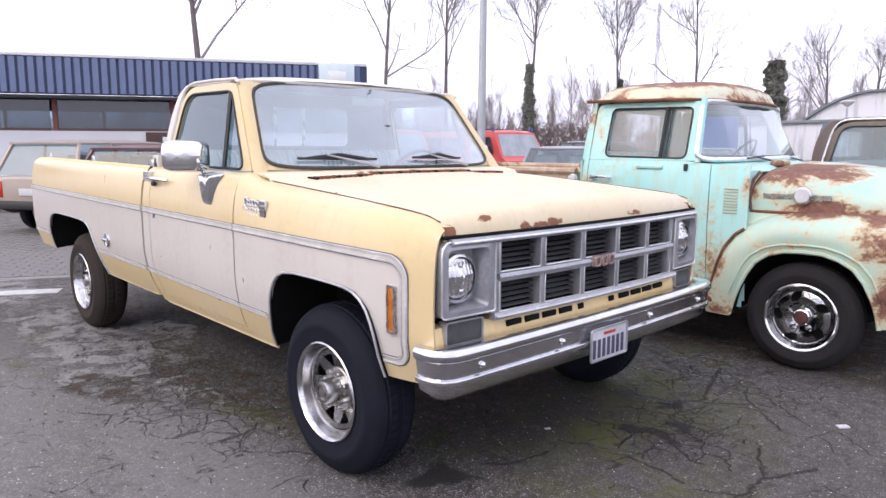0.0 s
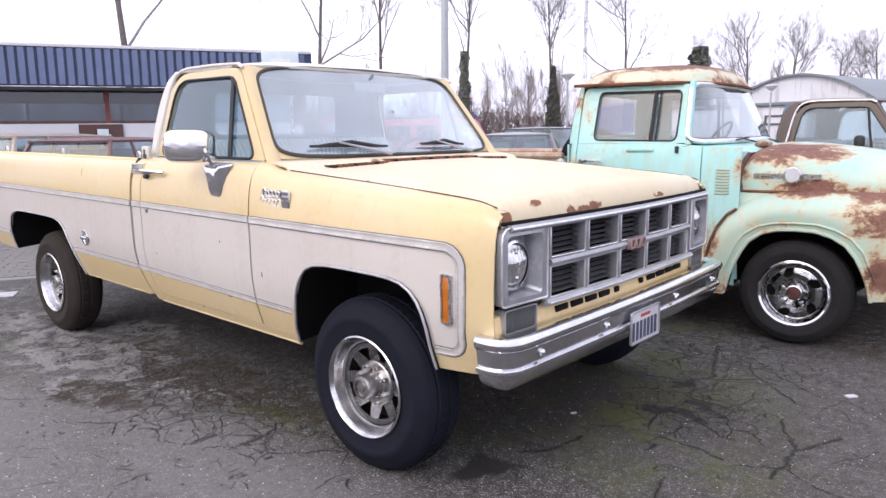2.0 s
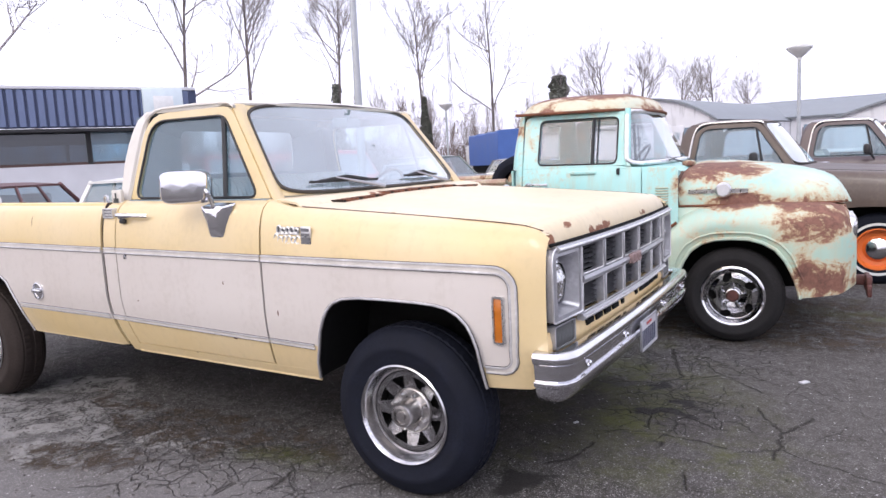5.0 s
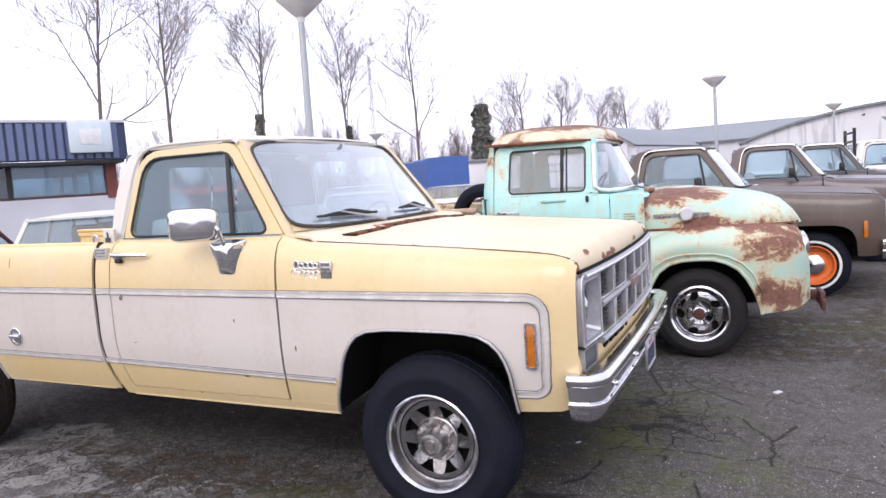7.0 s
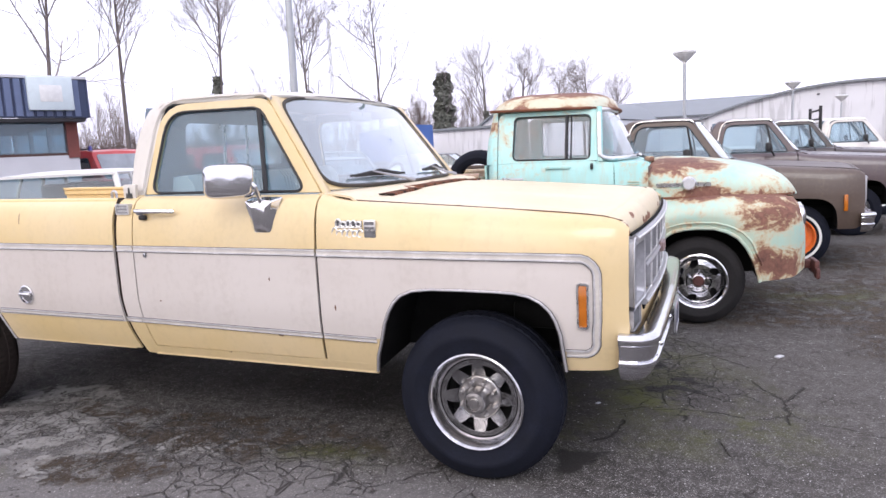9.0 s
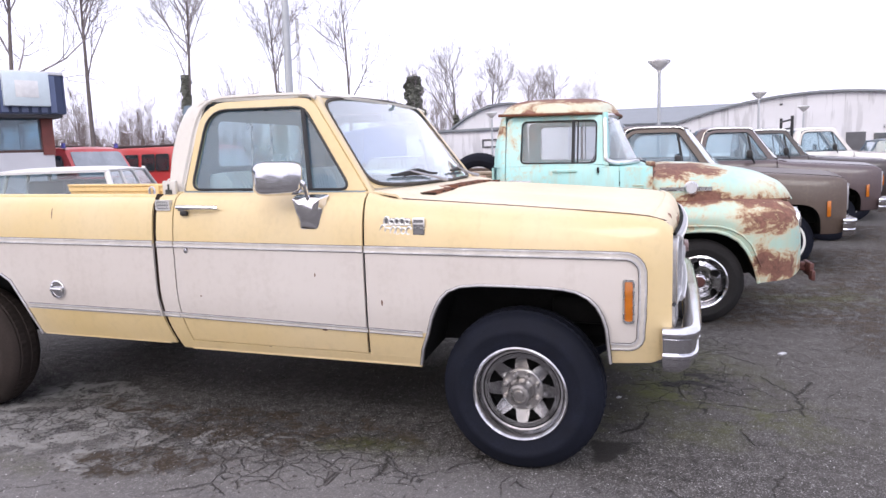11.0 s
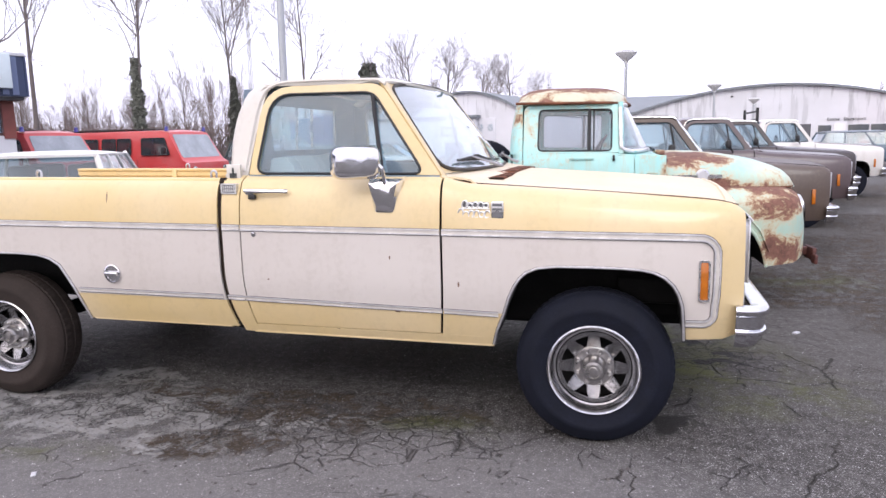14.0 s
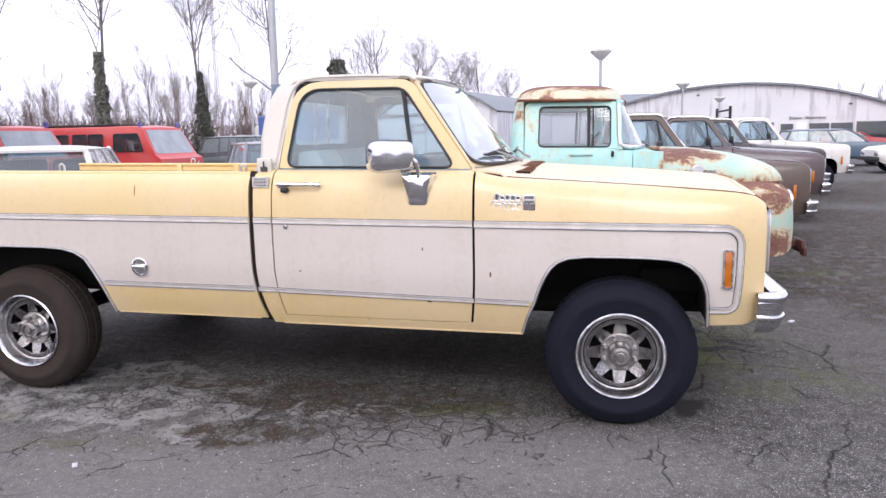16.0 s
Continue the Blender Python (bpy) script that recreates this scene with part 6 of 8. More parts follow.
    tube(bm, [(x, s * 0.893, top(x) - 0.045) for x in steps(0.262, 0.46, 10)], 0.010, 6)
    part("fender_seam", bm, M_RUSTY, fen)
    bm = bmesh.new()
    vs = grid(bm, [[(x, s * 0.94, z), (x, s * 0.55, z + 0.02)] for x, z in zip(ax, az)])
    bm.faces.new([r[1] for r in vs])
    part("arch_liner", bm, M_UNDER, FT)
    bm = bmesh.new()
    grid(bm, [[(x, s * y, z) for y, z in ((0.775, 1.0), (0.80, 0.955), (0.83, 0.90), (0.84, 0.80))] for x in steps(0.44, 0.80, 6)])
    thicken(bm, 0.008)
    part("inner_fender", bm, M_TQ_FENDER, FT)
    # headlamp, parking lamp
    bm = bmesh.new()
    lathe(bm, [(0.11, -0.1), (0.112, 0.0), (0.095, 0.012), (0.06, 0.03), (0, 0.035)], 28, 0, "x", (1.575, s * 0.66, 0.80))
    part("headlamp", bm, M_LENS, FT)
    # side emblem
    bm = bmesh.new()
    yy = 0.792
    box(bm, (0.53, min(s * yy, s * (yy - 0.02)), 1.062), (0.93, max(s * yy, s * (yy + 0.006)), 1.092), 0.008)
    lathe(bm, [(0.055, 0.0), (0.055, -0.022 if s < 0 else 0.022), (0.045, -0.03 if s < 0 else 0.03), (0, -0.03 if s < 0 else 0.03)], 24, 0, "y", (0.77, s * (yy + 0.001), 1.085))
    emb = part("hood_emblem", bm, M_TRIM, FT, "chrome spear emblem with a round disc")
    bm = bmesh.new()
    lathe(bm, [(0.042, 0.0), (0.04, -0.004 if s < 0 else 0.004), (0, -0.004 if s < 0 else 0.004)], 24, 0, "y", (0.77, s * (yy + 0.033), 1.085))
    part("emblem_disc", bm, M_PLATE, emb)
    bm = bmesh.new()
    tube(bm, [(0.462, s * 0.800, 0.985), (0.452, s * 0.800, 1.05), (0.453, s * 0.796, 1.12), (0.466, s * 0.784, 1.18), (0.490, s * 0.755, 1.225)], 0.011, 6)
    part("hood_seam", bm, M_SEAM, FT, "dark rusty gap behind the hood")
# roof with its overhanging lip
def front_edge(u):
    return 0.235 - 0.14 * u * u - 0.07 * abs(u) ** 8


bm = bmesh.new()
rows = []
for i, t in enumerate(steps(0, 1, 20)):
    row = []
    for k in range(33):
        u = lerp(-1, 1, k / 32)
        x = lerp(-0.765 - 0.04 * (1 - u * u), front_edge(u), t)
        e = (1 - abs(u) ** 3.4) ** 0.5 * (1 - abs(2 * t - 1) ** 4) ** 0.5 if abs(u) < 1 and 0 < t < 1 else 0.0
        half = 0.80 - 0.20 * max(0, t - 0.8) - 0.12 * max(0, 0.16 - t) / 0.16
        row.append((x, half * u, 1.722 + 0.155 * e - 0.016 * t))
    rows.append(row)
grid(bm, rows)
thicken(bm, 0.02)
part("roof", bm, M_TQ_ROOF, FT, "rust-stained cream and turquoise roof")
bm = bmesh.new()
edge = [(lerp(-0.77, 0.02, t), -0.802 + 0.03 * t ** 6, 1.720 - 0.014 * t) for t in steps(0, 1, 8)] + [(front_edge(u) + 0.004, 0.765 * u, 1.704) for u in steps(-0.97, 0.97, 20)] + [(lerp(0.02, -0.77, t), 0.802 - 0.03 * (1 - t) ** 6, 1.706 + 0.014 * t) for t in steps(0, 1, 8)]
tube(bm, edge, 0.012, 6)
part("roof_gutter", bm, M_RUSTY, FT, "rusty roof gutter")
# wrapped windscreen
WSX0, WSX1 = table((0, 0.5, 0.8, 0.93, 1), (0.40, 0.37, 0.285, 0.20, 0.105)), table((0, 0.5, 0.8, 0.93, 1), (0.20, 0.185, 0.150, 0.125, 0.10))


def fws(u, v):
    a = abs(u)
    return Vector((lerp(WSX0(a), WSX1(a), v), math.copysign(lerp(0.862, 0.772, v), u) * (1 - (1 - a) ** 1.0) if a else 0.0, lerp(1.300, 1.690, v) + 0.01 * (1 - a)))


bm = bmesh.new()
grid(bm, [[fws(u, v) for u in steps(-1, 1, 60)] for v in steps(0, 1, 6)])
g = part("windscreen", bm, M_GLASS_OLDWS, FT)
g.visible_shadow = False
bm = bmesh.new()
side = lambda k: [fws(k * (1 - 0.075 * (1 - math.sin(a))), 0.12 * (1 - math.cos(a))) for a in steps(0.0, math.pi / 2, 5)] + [fws(k, v) for v in steps(0.2, 0.8, 4)] + [fws(k * (1 - 0.075 * (1 - math.cos(a))), 0.88 + 0.12 * math.sin(a)) for a in steps(0.0, math.pi / 2, 5)]
edge = [fws(u, 0) for u in steps(-0.90, 0.90, 30)] + side(1) + [fws(u, 1) for u in steps(0.90, -0.90, 30)] + side(-1)[::-1]
tube(bm, edge, 0.018, 8, 0, True)
wtrim = part("windscreen_trim", bm, M_EDGE, FT, "chrome windscreen surround")
bm = bmesh.new()
tube(bm, [Vector((p.x - 0.004, p.y * 0.985, p.z + (0.012 if p.z < 1.5 else -0.012))) for p in edge], 0.010, 6, 0, True)
part("windscreen_rubber", bm, M_BLACK, wtrim)
for s in (-1, 1):
    bm = bmesh.new()
    tube(bm, [(0.110, s * 0.846, 1.28), (0.104, s * 0.758, 1.71)], 0.022, 8)
    part("front_pillar", bm, M_TQ_CAB, FT)
# cowl top
bm = bmesh.new()
rows = [[Vector((fws(u, 0).x + d, fws(u, 0).y * k, z - 0.02 * u * u)) for u in steps(-1, 1, 30)] for d, k, z in ((-0.03, 1.0, 1.296), (0.02, 1.0, 1.288), (0.06, 0.99, 1.274), (0.10, 0.975, 1.262), (0.15, 0.96, 1.235))]
grid(bm, rows)
thicken(bm, 0.01)
part("cowl_top", bm, M_TQ_CAB, FT)
for y in (-0.30, 0.32):
    bm = bmesh.new()
    tube(bm, [(0.45, y, 1.285), (0.41, y - 0.10, 1.302), (0.385, y - 0.22, 1.318)], 0.006, 5)
    tube(bm, [(0.388, y - 0.40, 1.312), (0.388, y - 0.06, 1.326)], 0.006, 5)
    part("wiper", bm, M_BLACK, FT)
bm = bmesh.new()
box(bm, (0.44, -0.42, 1.255), (0.52, -0.20, 1.298), 0.018)
part("cowl_scoop", bm, M_TQ_HOOD, FT, "raised cowl vent scoop")
# hood
bm = bmesh.new()
rows = []
hw = table((0.45, 0.7, 1.0, 1.25, 1.42, 1.52, 1.57), (0.79, 0.79, 0.765, 0.73, 0.69, 0.62, 0.50))
ht = table((0.45, 0.49, 0.6, 0.8, 1.05, 1.25, 1.40, 1.50, 1.555, 1.58), (1.225, 1.262, 1.275, 1.268, 1.240, 1.205, 1.165, 1.115, 1.05, 0.985))
for x in [0.45, 0.46, 0.48, 0.52, 0.6, 0.7, 0.8, 0.92, 1.05, 1.18, 1.28, 1.36, 1.43, 1.49, 1.53, 1.56, 1.58]:
    row = []
    for k in range(37):
        a = math.pi * k / 36
        c, sn = math.cos(a), math.sin(a)
        y = -hw(x) * math.copysign(abs(c) ** 0.62, c)
        z = 0.965 + (ht(x) - 0.965) * abs(sn) ** 0.62 + 0.012 * math.exp(-(y / 0.06) ** 2)
        row.append((x, y, z))
    rows.append(row)
grid(bm, rows)
thicken(bm, 0.012)
part("hood", bm, M_TQ_HOOD, FT, "domed hood with rust patches")
for s in (-1, 1):
    bm = bmesh.new()
    tube(bm, [(x, s * (hw(x) + 0.004), 0.975) for x in steps(0.46, 1.55, 16)], 0.010, 5)
    part("hood_gap", bm, M_RUSTY, FT)
    bm = bmesh.new()
    tube(bm, [(0.452, s * hw(0.45) * abs(math.cos(a)) ** 0.62, 0.965 + (ht(0.46) - 0.960) * math.sin(a) ** 0.62) for a in steps(0.04, 1.5, 14)], 0.008, 5)
    part("hood_rear_gap", bm, M_RUSTY, FT)
# nose and grille, bumper irons
bm = bmesh.new()
box(bm, (1.46, -0.60, 0.42), (1.55, 0.60, 0.96), 0.03)
nose = part("front_panel", bm, M_TQ_FENDER, FT)
for z in (0.62, 0.74, 0.86):
    bm = bmesh.new()
    tube(bm, [(1.565 - 0.05 * (y / 0.6) ** 2, y, z) for y in steps(-0.6, 0.6, 10)], 0.025, 8)
    part("grille_bar", bm, M_TRIM, nose)
for s in (-1, 1):
    bm = bmesh.new()
    box(bm, (1.40, min(s * 0.62, s * 0.67), 0.40), (1.70, max(s * 0.62, s * 0.67), 0.47), 0.01)
    box(bm, (1.655, min(s * 0.58, s * 0.80), 0.37), (1.69, max(s * 0.58, s * 0.80), 0.48), 0.012)
    box(bm, (1.655, min(s * 0.76, s * 0.86), 0.35), (1.685, max(s * 0.76, s * 0.86), 0.43), 0.012)
    part("bumper_iron", bm, M_CAPRED, FT, "rusty bumper bracket")
# cab inside
bm = bmesh.new()
box(bm, (-0.76, -0.78, 0.40), (0.40, 0.78, 0.48))
part("cab_floor", bm, M_UNDER, FT)
bm = bmesh.new()
box(bm, (-0.70, -0.70, 0.78), (-0.25, 0.70, 0.95), 0.04)
fs = part("bench_seat", bm, M_DASH, FT)
bm = bmesh.new()
box(bm, (-0.76, -0.70, 0.90), (-0.64, 0.70, 1.20), 0.05)
part("seat_back", bm, M_DASH, fs)
bm = bmesh.new()
rows = [[(x, 0.80 * v, z) for v in steps(-1, 1, 8)] for x, z in ((0.24, 1.30), (0.08, 1.295), (0.04, 1.26), (0.06, 1.1), (0.2, 1.0))]
grid(bm, rows)
thicken(bm, 0.01)
fd = part("dashboard", bm, M_TQ_CAB, FT)
bm = bmesh.new()
wc, tilt = Vector((-0.06, 0.38, 1.27)), Matrix.Rotation(radians(35), 3, "Y")
tube(bm, [wc + tilt @ Vector((0, 0.21 * math.cos(a), 0.21 * math.sin(a))) for a in steps(0, math.tau * 35 / 36, 35)], 0.011, 6, 0, True)
for a in (0.5, 2.6, 4.7):
    tube(bm, [wc + tilt @ Vector((0.05, 0, 0)), wc + tilt @ Vector((0, 0.21 * math.cos(a), 0.21 * math.sin(a)))], 0.009, 5)
tube(bm, [wc + tilt @ Vector((0.05, 0, 0)), wc + tilt @ Vector((0.5, 0, 0))], 0.02, 6)
part("steering_wheel", bm, M_BLACK, fd)
bm = bmesh.new()
bk = lambda y, z: (-0.838 + 0.06 * max(0, (z - 1.3) / 0.42) ** 2, y, z)
ring(bm, rounded([(-0.62, 1.28), (-0.56, 1.72), (0.56, 1.72), (0.62, 1.28)], 0.03), rounded([(-0.57, 1.35), (-0.53, 1.66), (0.53, 1.66), (0.57, 1.35)], 0.06), bk, (0.015, 0, 0))
box(bm, (-0.842, -0.76, 0.42), (-0.825, 0.76, 1.285))
bmesh.ops.recalc_face_normals(bm, faces=bm.faces[:])
part("cab_back", bm, M_TQ_CAB, FT)
bm = bmesh.new()
sheet(bm, rounded([(-0.57, 1.35), (-0.53, 1.66), (0.53, 1.66), (0.57, 1.35)], 0.06), lambda y, z: (bk(y, z)[0] + 0.008, y, z))
g = part("rear_glass", bm, M_GLASS_OLD, FT)
g.visible_shadow = False
# bed, rear fenders, running boards
for s in (-1, 1):
    bm = bmesh.new()
    box(bm, (-2.86, min(s * 0.70, s * 0.735), 0.72), (-0.90, max(s * 0.70, s * 0.735), 1.19), 0.006)
    tube(bm, [(-2.86, s * 0.725, 1.195), (-0.90, s * 0.725, 1.195)], 0.028, 8)
    part("bed_side", bm, M_TQ_BED, FT, "rust-brown bed side with a rolled rim")
    bm = bmesh.new()
    rows = []
    for a in steps(math.pi, 0, 20):
        c, r = Vector((-1.96, 0, 0.36)), 0.44
        rows.append([c + Vector((r * math.cos(a), s * y, max(-0.05, (r + dr) * math.sin(a)))) for y, dr in ((0.74, 0.03), (0.86, 0.02), (0.93, -0.02), (0.94, -0.06))])
    grid(bm, rows)
    thicken(bm, 0.01)
    part("rear_fender", bm, M_TQ_BED, FT)
    bm = bmesh.new()
    box(bm, (-1.5, min(s * 0.74, s * 0.93), 0.36), (0.30, max(s * 0.74, s * 0.93), 0.40), 0.012)
    part("running_board", bm, M_RUSTY, FT, "rusted running board")
bm = bmesh.new()
box(bm, (-2.86, -0.72, 0.70), (-0.90, 0.72, 0.76))
box(bm, (-0.93, -0.72, 0.72), (-0.90, 0.72, 1.19))
box(bm, (-2.88, -0.72, 0.72), (-2.85, 0.72, 1.19))
part("bed_floor", bm, M_TQ_BED, FT)
bm = bmesh.new()
lathe(bm, [(0.0, 0.02), (0.034, 0.015), (0.036, 0.0), (0.03, -0.025), (0, -0.033)], 16, 0, "y", (-0.865, -0.83, 1.145))
part("filler_cap", bm, M_PLATE, FT, "pale round filler cap")
bm = bmesh.new()
box(bm, (-2.8, -0.45, 0.45), (1.45, -0.35, 0.58))
box(bm, (-2.8, 0.35, 0.45), (1.45, 0.45, 0.58))
box(bm, (0.5, -0.5, 0.5), (1.45, 0.5, 0.95))
tube(bm, [(0.83, -0.75, 0.34), (0.83, 0.75, 0.34)], 0.045, 8)
tube(bm, [(-1.96, -0.75, 0.34), (-1.96, 0.75, 0.34)], 0.05, 8)
part("chassis", bm, M_UNDER, FT)


def slot_wheel(parent, at, R, flip):
    w = part("wheel", tyre_mesh(R, 0.200, 0.215, 48), M_TYRE_GREY, parent, "worn tyre on a chrome slotted rim")
    w.matrix_local = Matrix.Translation(at) @ (Matrix.Rotation(math.pi, 4, "Z") if flip else Matrix.Identity(4))
    bm = bmesh.new()
    lathe(bm, [(0.212, -0.088), (0.214, -0.100), (0.206, -0.103), (0.196, -0.094), (0.188, -0.06), (0.182, -0.045), (0.176, 0.0), (0.2, 0.06)], 56)
    polar_disc(bm, 0.05, 0.186, lambda r, a: 0.108 < r < 0.162 and abs((((a + 3.0 * (r - 0.12)) / math.tau * 5) % 1) - 0.5) < 0.20 - 3.4 * abs(r - 0.136), 24, 160,
               table((0.05, 0.085, 0.095, 0.13, 0.165, 0.186), (-0.055, -0.062, -0.078, -0.082, -0.070, -0.045)), thick=0.008)
    bmesh.ops.recalc_face_normals(bm, faces=bm.faces[:])
    part("rim", bm, M_POLISHED, w, "chrome five-slot rim")
    bm = bmesh.new()
    lathe(bm, [(0.0, -0.02), (0.178, -0.02), (0.178, 0.04)], 32)
    part("brake_drum", bm, M_UNDER, w)
    bm = bmesh.new()
    lathe(bm, [(0.040, -0.05), (0.038, -0.075), (0.032, -0.082), (0, -0.083)], 24)
    part("centre_cap", bm, M_CAPRED, w, "rusty red centre cap")
    bm = bmesh.new()
    lathe(bm, [(0.052, -0.05), (0.050, -0.076), (0.044, -0.080), (0.040, -0.072)], 24)
    part("cap_ring", bm, M_POLISHED, w)
    for k in range(5):
        a = (k + 0.2) * math.tau / 5
        bm = bmesh.new()
        lathe(bm, [(0.012, -0.05), (0.012, -0.082), (0.007, -0.09), (0, -0.09)], 6, 0, "y", (0.07 * math.cos(a), 0, 0.07 * math.sin(a)))
        part("lug_nut", bm, M_CHROME, w)
    return w


for x in (0.835, -1.96):
    for s in (-1, 1):
        slot_wheel(FT, (x, s * (0.815 if x > 0 else 0.80), 0.340), 0.338, s > 0)


# ---- surroundings ----
M_BLUE = plain("blue_ribbed_cladding", (0.125, 0.16, 0.275), 0.45, 0.0, 0.12, 3, 0.1)
M_BLUE_DARK = plain("dark_blue_trim", (0.035, 0.05, 0.11), 0.45, 0.0, 0.12, 3, 0.1)
M_WALL = plain("white_render_wall", (0.62, 0.62, 0.66), 0.75, 0.0, 0.10, 1.2, 0.2)
M_BRICKRED = plain("red_brown_frames", (0.20, 0.055, 0.045), 0.55, 0.0, 0.2, 5, 0.1)
M_BROWNPANEL = plain("brown_panel", (0.085, 0.04, 0.035), 0.55, 0.0, 0.2, 5, 0.1)
# indoor dimness is in this dark grey; frames and lettering share it
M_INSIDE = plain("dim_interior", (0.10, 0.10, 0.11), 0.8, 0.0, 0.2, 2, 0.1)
M_ROOFGREY = plain("grey_roof_sheet", (0.20, 0.22, 0.24), 0.6, 0.0, 0.15, 1.5, 0.1)
M_SIGN = plain("pale_sign_panel", (0.60, 0.68, 0.72), 0.4, 0.0, 0.08, 6, 0.05)
M_POLE = plain("galvanised_pole", (0.42, 0.44, 0.47), 0.5, 0.4, 0.12, 8, 0.1)
M_LAMPHEAD = plain("pale_lamp_bowl", (0.74, 0.74, 0.74), 0.5, 0.0, 0.12, 8, 0.1)
M_LAMPTOP = plain("grey_lamp_cap", (0.48, 0.48, 0.49), 0.5, 0.0, 0.12, 8, 0.1)
M_BARK = plain("winter_bark", (0.16, 0.135, 0.13), 0.9, 0.0, 0.35, 6, 0.5)
# twig colour lightened to hold the glare of the white sky
M_TWIG = plain("pale_twigs", (0.30, 0.265, 0.27), 0.9, 0.0, 0.3, 4, 0.2)
# ivy greyed and lightened by the same glare, painted into its colour
M_IVY = plain("dark_ivy", (0.155, 0.16, 0.135), 0.7, 0.0, 0.5, 8, 0.3)
M_WOODS = plain("brown_winter_woods", (0.20, 0.155, 0.145), 0.95, 0.0, 0.35, 0.5, 0.2)
M_RED = car_paint("red_van_paint", (0.50, 0.035, 0.035), None, None, 0.0, 0.35, 0.05, 0.15, 0.4)
M_BEIGE = car_paint("beige_car_paint", (0.34, 0.28, 0.235), None, None, 0.03, 0.35, 0.05, 0.2, 0.3)
M_MAROON = car_paint("maroon_roof_paint", (0.12, 0.045, 0.045), None, None, 0.04, 0.4, 0.05, 0.2, 0.3)
M_BLACKCAR = car_paint("black_car_paint", (0.02, 0.02, 0.024), None, None, 0.0, 0.35, 0.05, 0.2, 0.4)
M_CRIMSON = car_paint("crimson_car_paint", (0.34, 0.022, 0.035), None, None, 0.0, 0.35, 0.05, 0.15, 0.3)
M_WHITECAR = car_paint("white_car_paint", (0.70, 0.69, 0.67), None, None, 0.02, 0.35, 0.05, 0.2, 0.3)
M_DKGREEN = car_paint("dark_green_car_paint", (0.025, 0.045, 0.045), None, None, 0.0, 0.3, 0.05, 0.2, 0.4)
M_GREYCAR = car_paint("grey_car_paint", (0.16, 0.16, 0.18), None, None, 0.0, 0.3, 0.05, 0.2, 0.4)
M_BLUECAR = car_paint("blue_car_paint", (0.045, 0.085, 0.13), None, None, 0.02, 0.35, 0.05, 0.2, 0.3)
M_TARP = plain("blue_tarpaulin", (0.055, 0.12, 0.36), 0.5, 0.0, 0.15, 1.5, 0.2)
M_DARKGLASS = glass_pane("tinted_car_glass", (0.62, 0.74, 0.79), 1.0, 0.9)

M_DARKPANE = plain("dark_window_pane", (0.03, 0.035, 0.04), 0.1, 0.0, 0.3, 3, 0.05, 60, 0.8)

# headache rack and a spare tyre in the beds of the trucks
RK = empty("headache_rack", pose(3.25, 14.5, 0), "dark steel headache rack behind a cab", "rack")
for s in (-1, 1):
    bm = bmesh.new()
    tube(bm, [(-0.25, s * 0.82, 1.19), (-0.25, s * 0.82, 1.98)], 0.032, 8)
    part("post", bm, M_BLACK, RK)
for z in (1.72, 1.90):
    bm = bmesh.new()
    tube(bm, [(-0.25, -0.82, z), (-0.25, 0.82, z)], 0.022, 8)
    part("crossbar", bm, M_BLACK, RK)
SP = tagged(part("spare_tyre", tyre_mesh(0.33, 0.20, 0.19, 40), M_TYRE), "black spare tyre leaning in a rusty truck bed", "tyre")
SP.matrix_world = pose(-1.27, 4.15, 1.09, 6, 0, 6)

# ---- low building with a blue fascia ----
B_END, B_DIR = Vector((-12.16, 9.45, 0)), Vector((-0.46, -0.89, 0)).normalized()
BM = Matrix.Translation(B_END) @ Matrix.Rotation(math.atan2(B_DIR.y, B_DIR.x), 4, "Z")
# local x runs along the front from its end, local y away from the yard is positive towards the back
BB = empty("showroom_building", BM, "low white building with blue ribbed fascia and dark windows", "building")
BL, BD = 16.0, 7.0
back = -1.0  # side on which the building lies


def bpart(name, lo, hi, mat, bev=0.0, parent=None, label=""):
    a, b = (lo[0], min(back * lo[1], back * hi[1]), lo[2]), (hi[0], max(back * lo[1], back * hi[1]), hi[2])
    bm = bmesh.new()
    box(bm, a, b, bev)
    return part(name, bm, mat, parent or BB, label)


fas = bpart("fascia", (-0.02, 0.02, 2.57), (BL, 0.10, 3.40), M_BLUE_DARK, 0, None, "dark blue ribbed metal fascia")
n = 84
for k in range(n):
    x0 = lerp(0.10, BL - 0.1, k / n)
    bm = bmesh.new()
    a, w = x0 + 0.02, (BL - 0.2) / n - 0.045
    rows = [[(a, back * 0.02, z), (a + 0.012, back * -0.022, z), (a + w - 0.012, back * -0.022, z), (a + w, back * 0.02, z)] for z in (2.60, 3.385)]
    grid(bm, rows)
    part("fascia_panel", bm, M_BLUE, fas)
bpart("roof", (-0.05, -0.03, 3.40), (BL, BD, 3.47), M_WALL, 0.01)
bpart("fascia_end", (-0.06, 0.0, 2.57), (-0.02, BD, 3.40), M_BLUE_DARK)
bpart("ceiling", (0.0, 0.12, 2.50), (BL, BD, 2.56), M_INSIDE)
bpart("front_wall", (0.12, 0.55, 0.0), (BL, 0.75, 1.76), M_WALL, 0, None, "white rendered lower wall")
bpart("back_wall", (0.12, BD - 0.2, 0.0), (BL, BD, 1.70), M_WALL)
bpart("end_wall", (0.12, 0.75, 0.0), (0.30, BD - 0.2, 1.70), M_WALL)
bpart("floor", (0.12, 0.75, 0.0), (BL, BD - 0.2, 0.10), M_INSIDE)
bpart("brown_panel", (4.35, 0.50, 0.9), (5.28, 0.55, 1.74), M_BROWNPANEL)
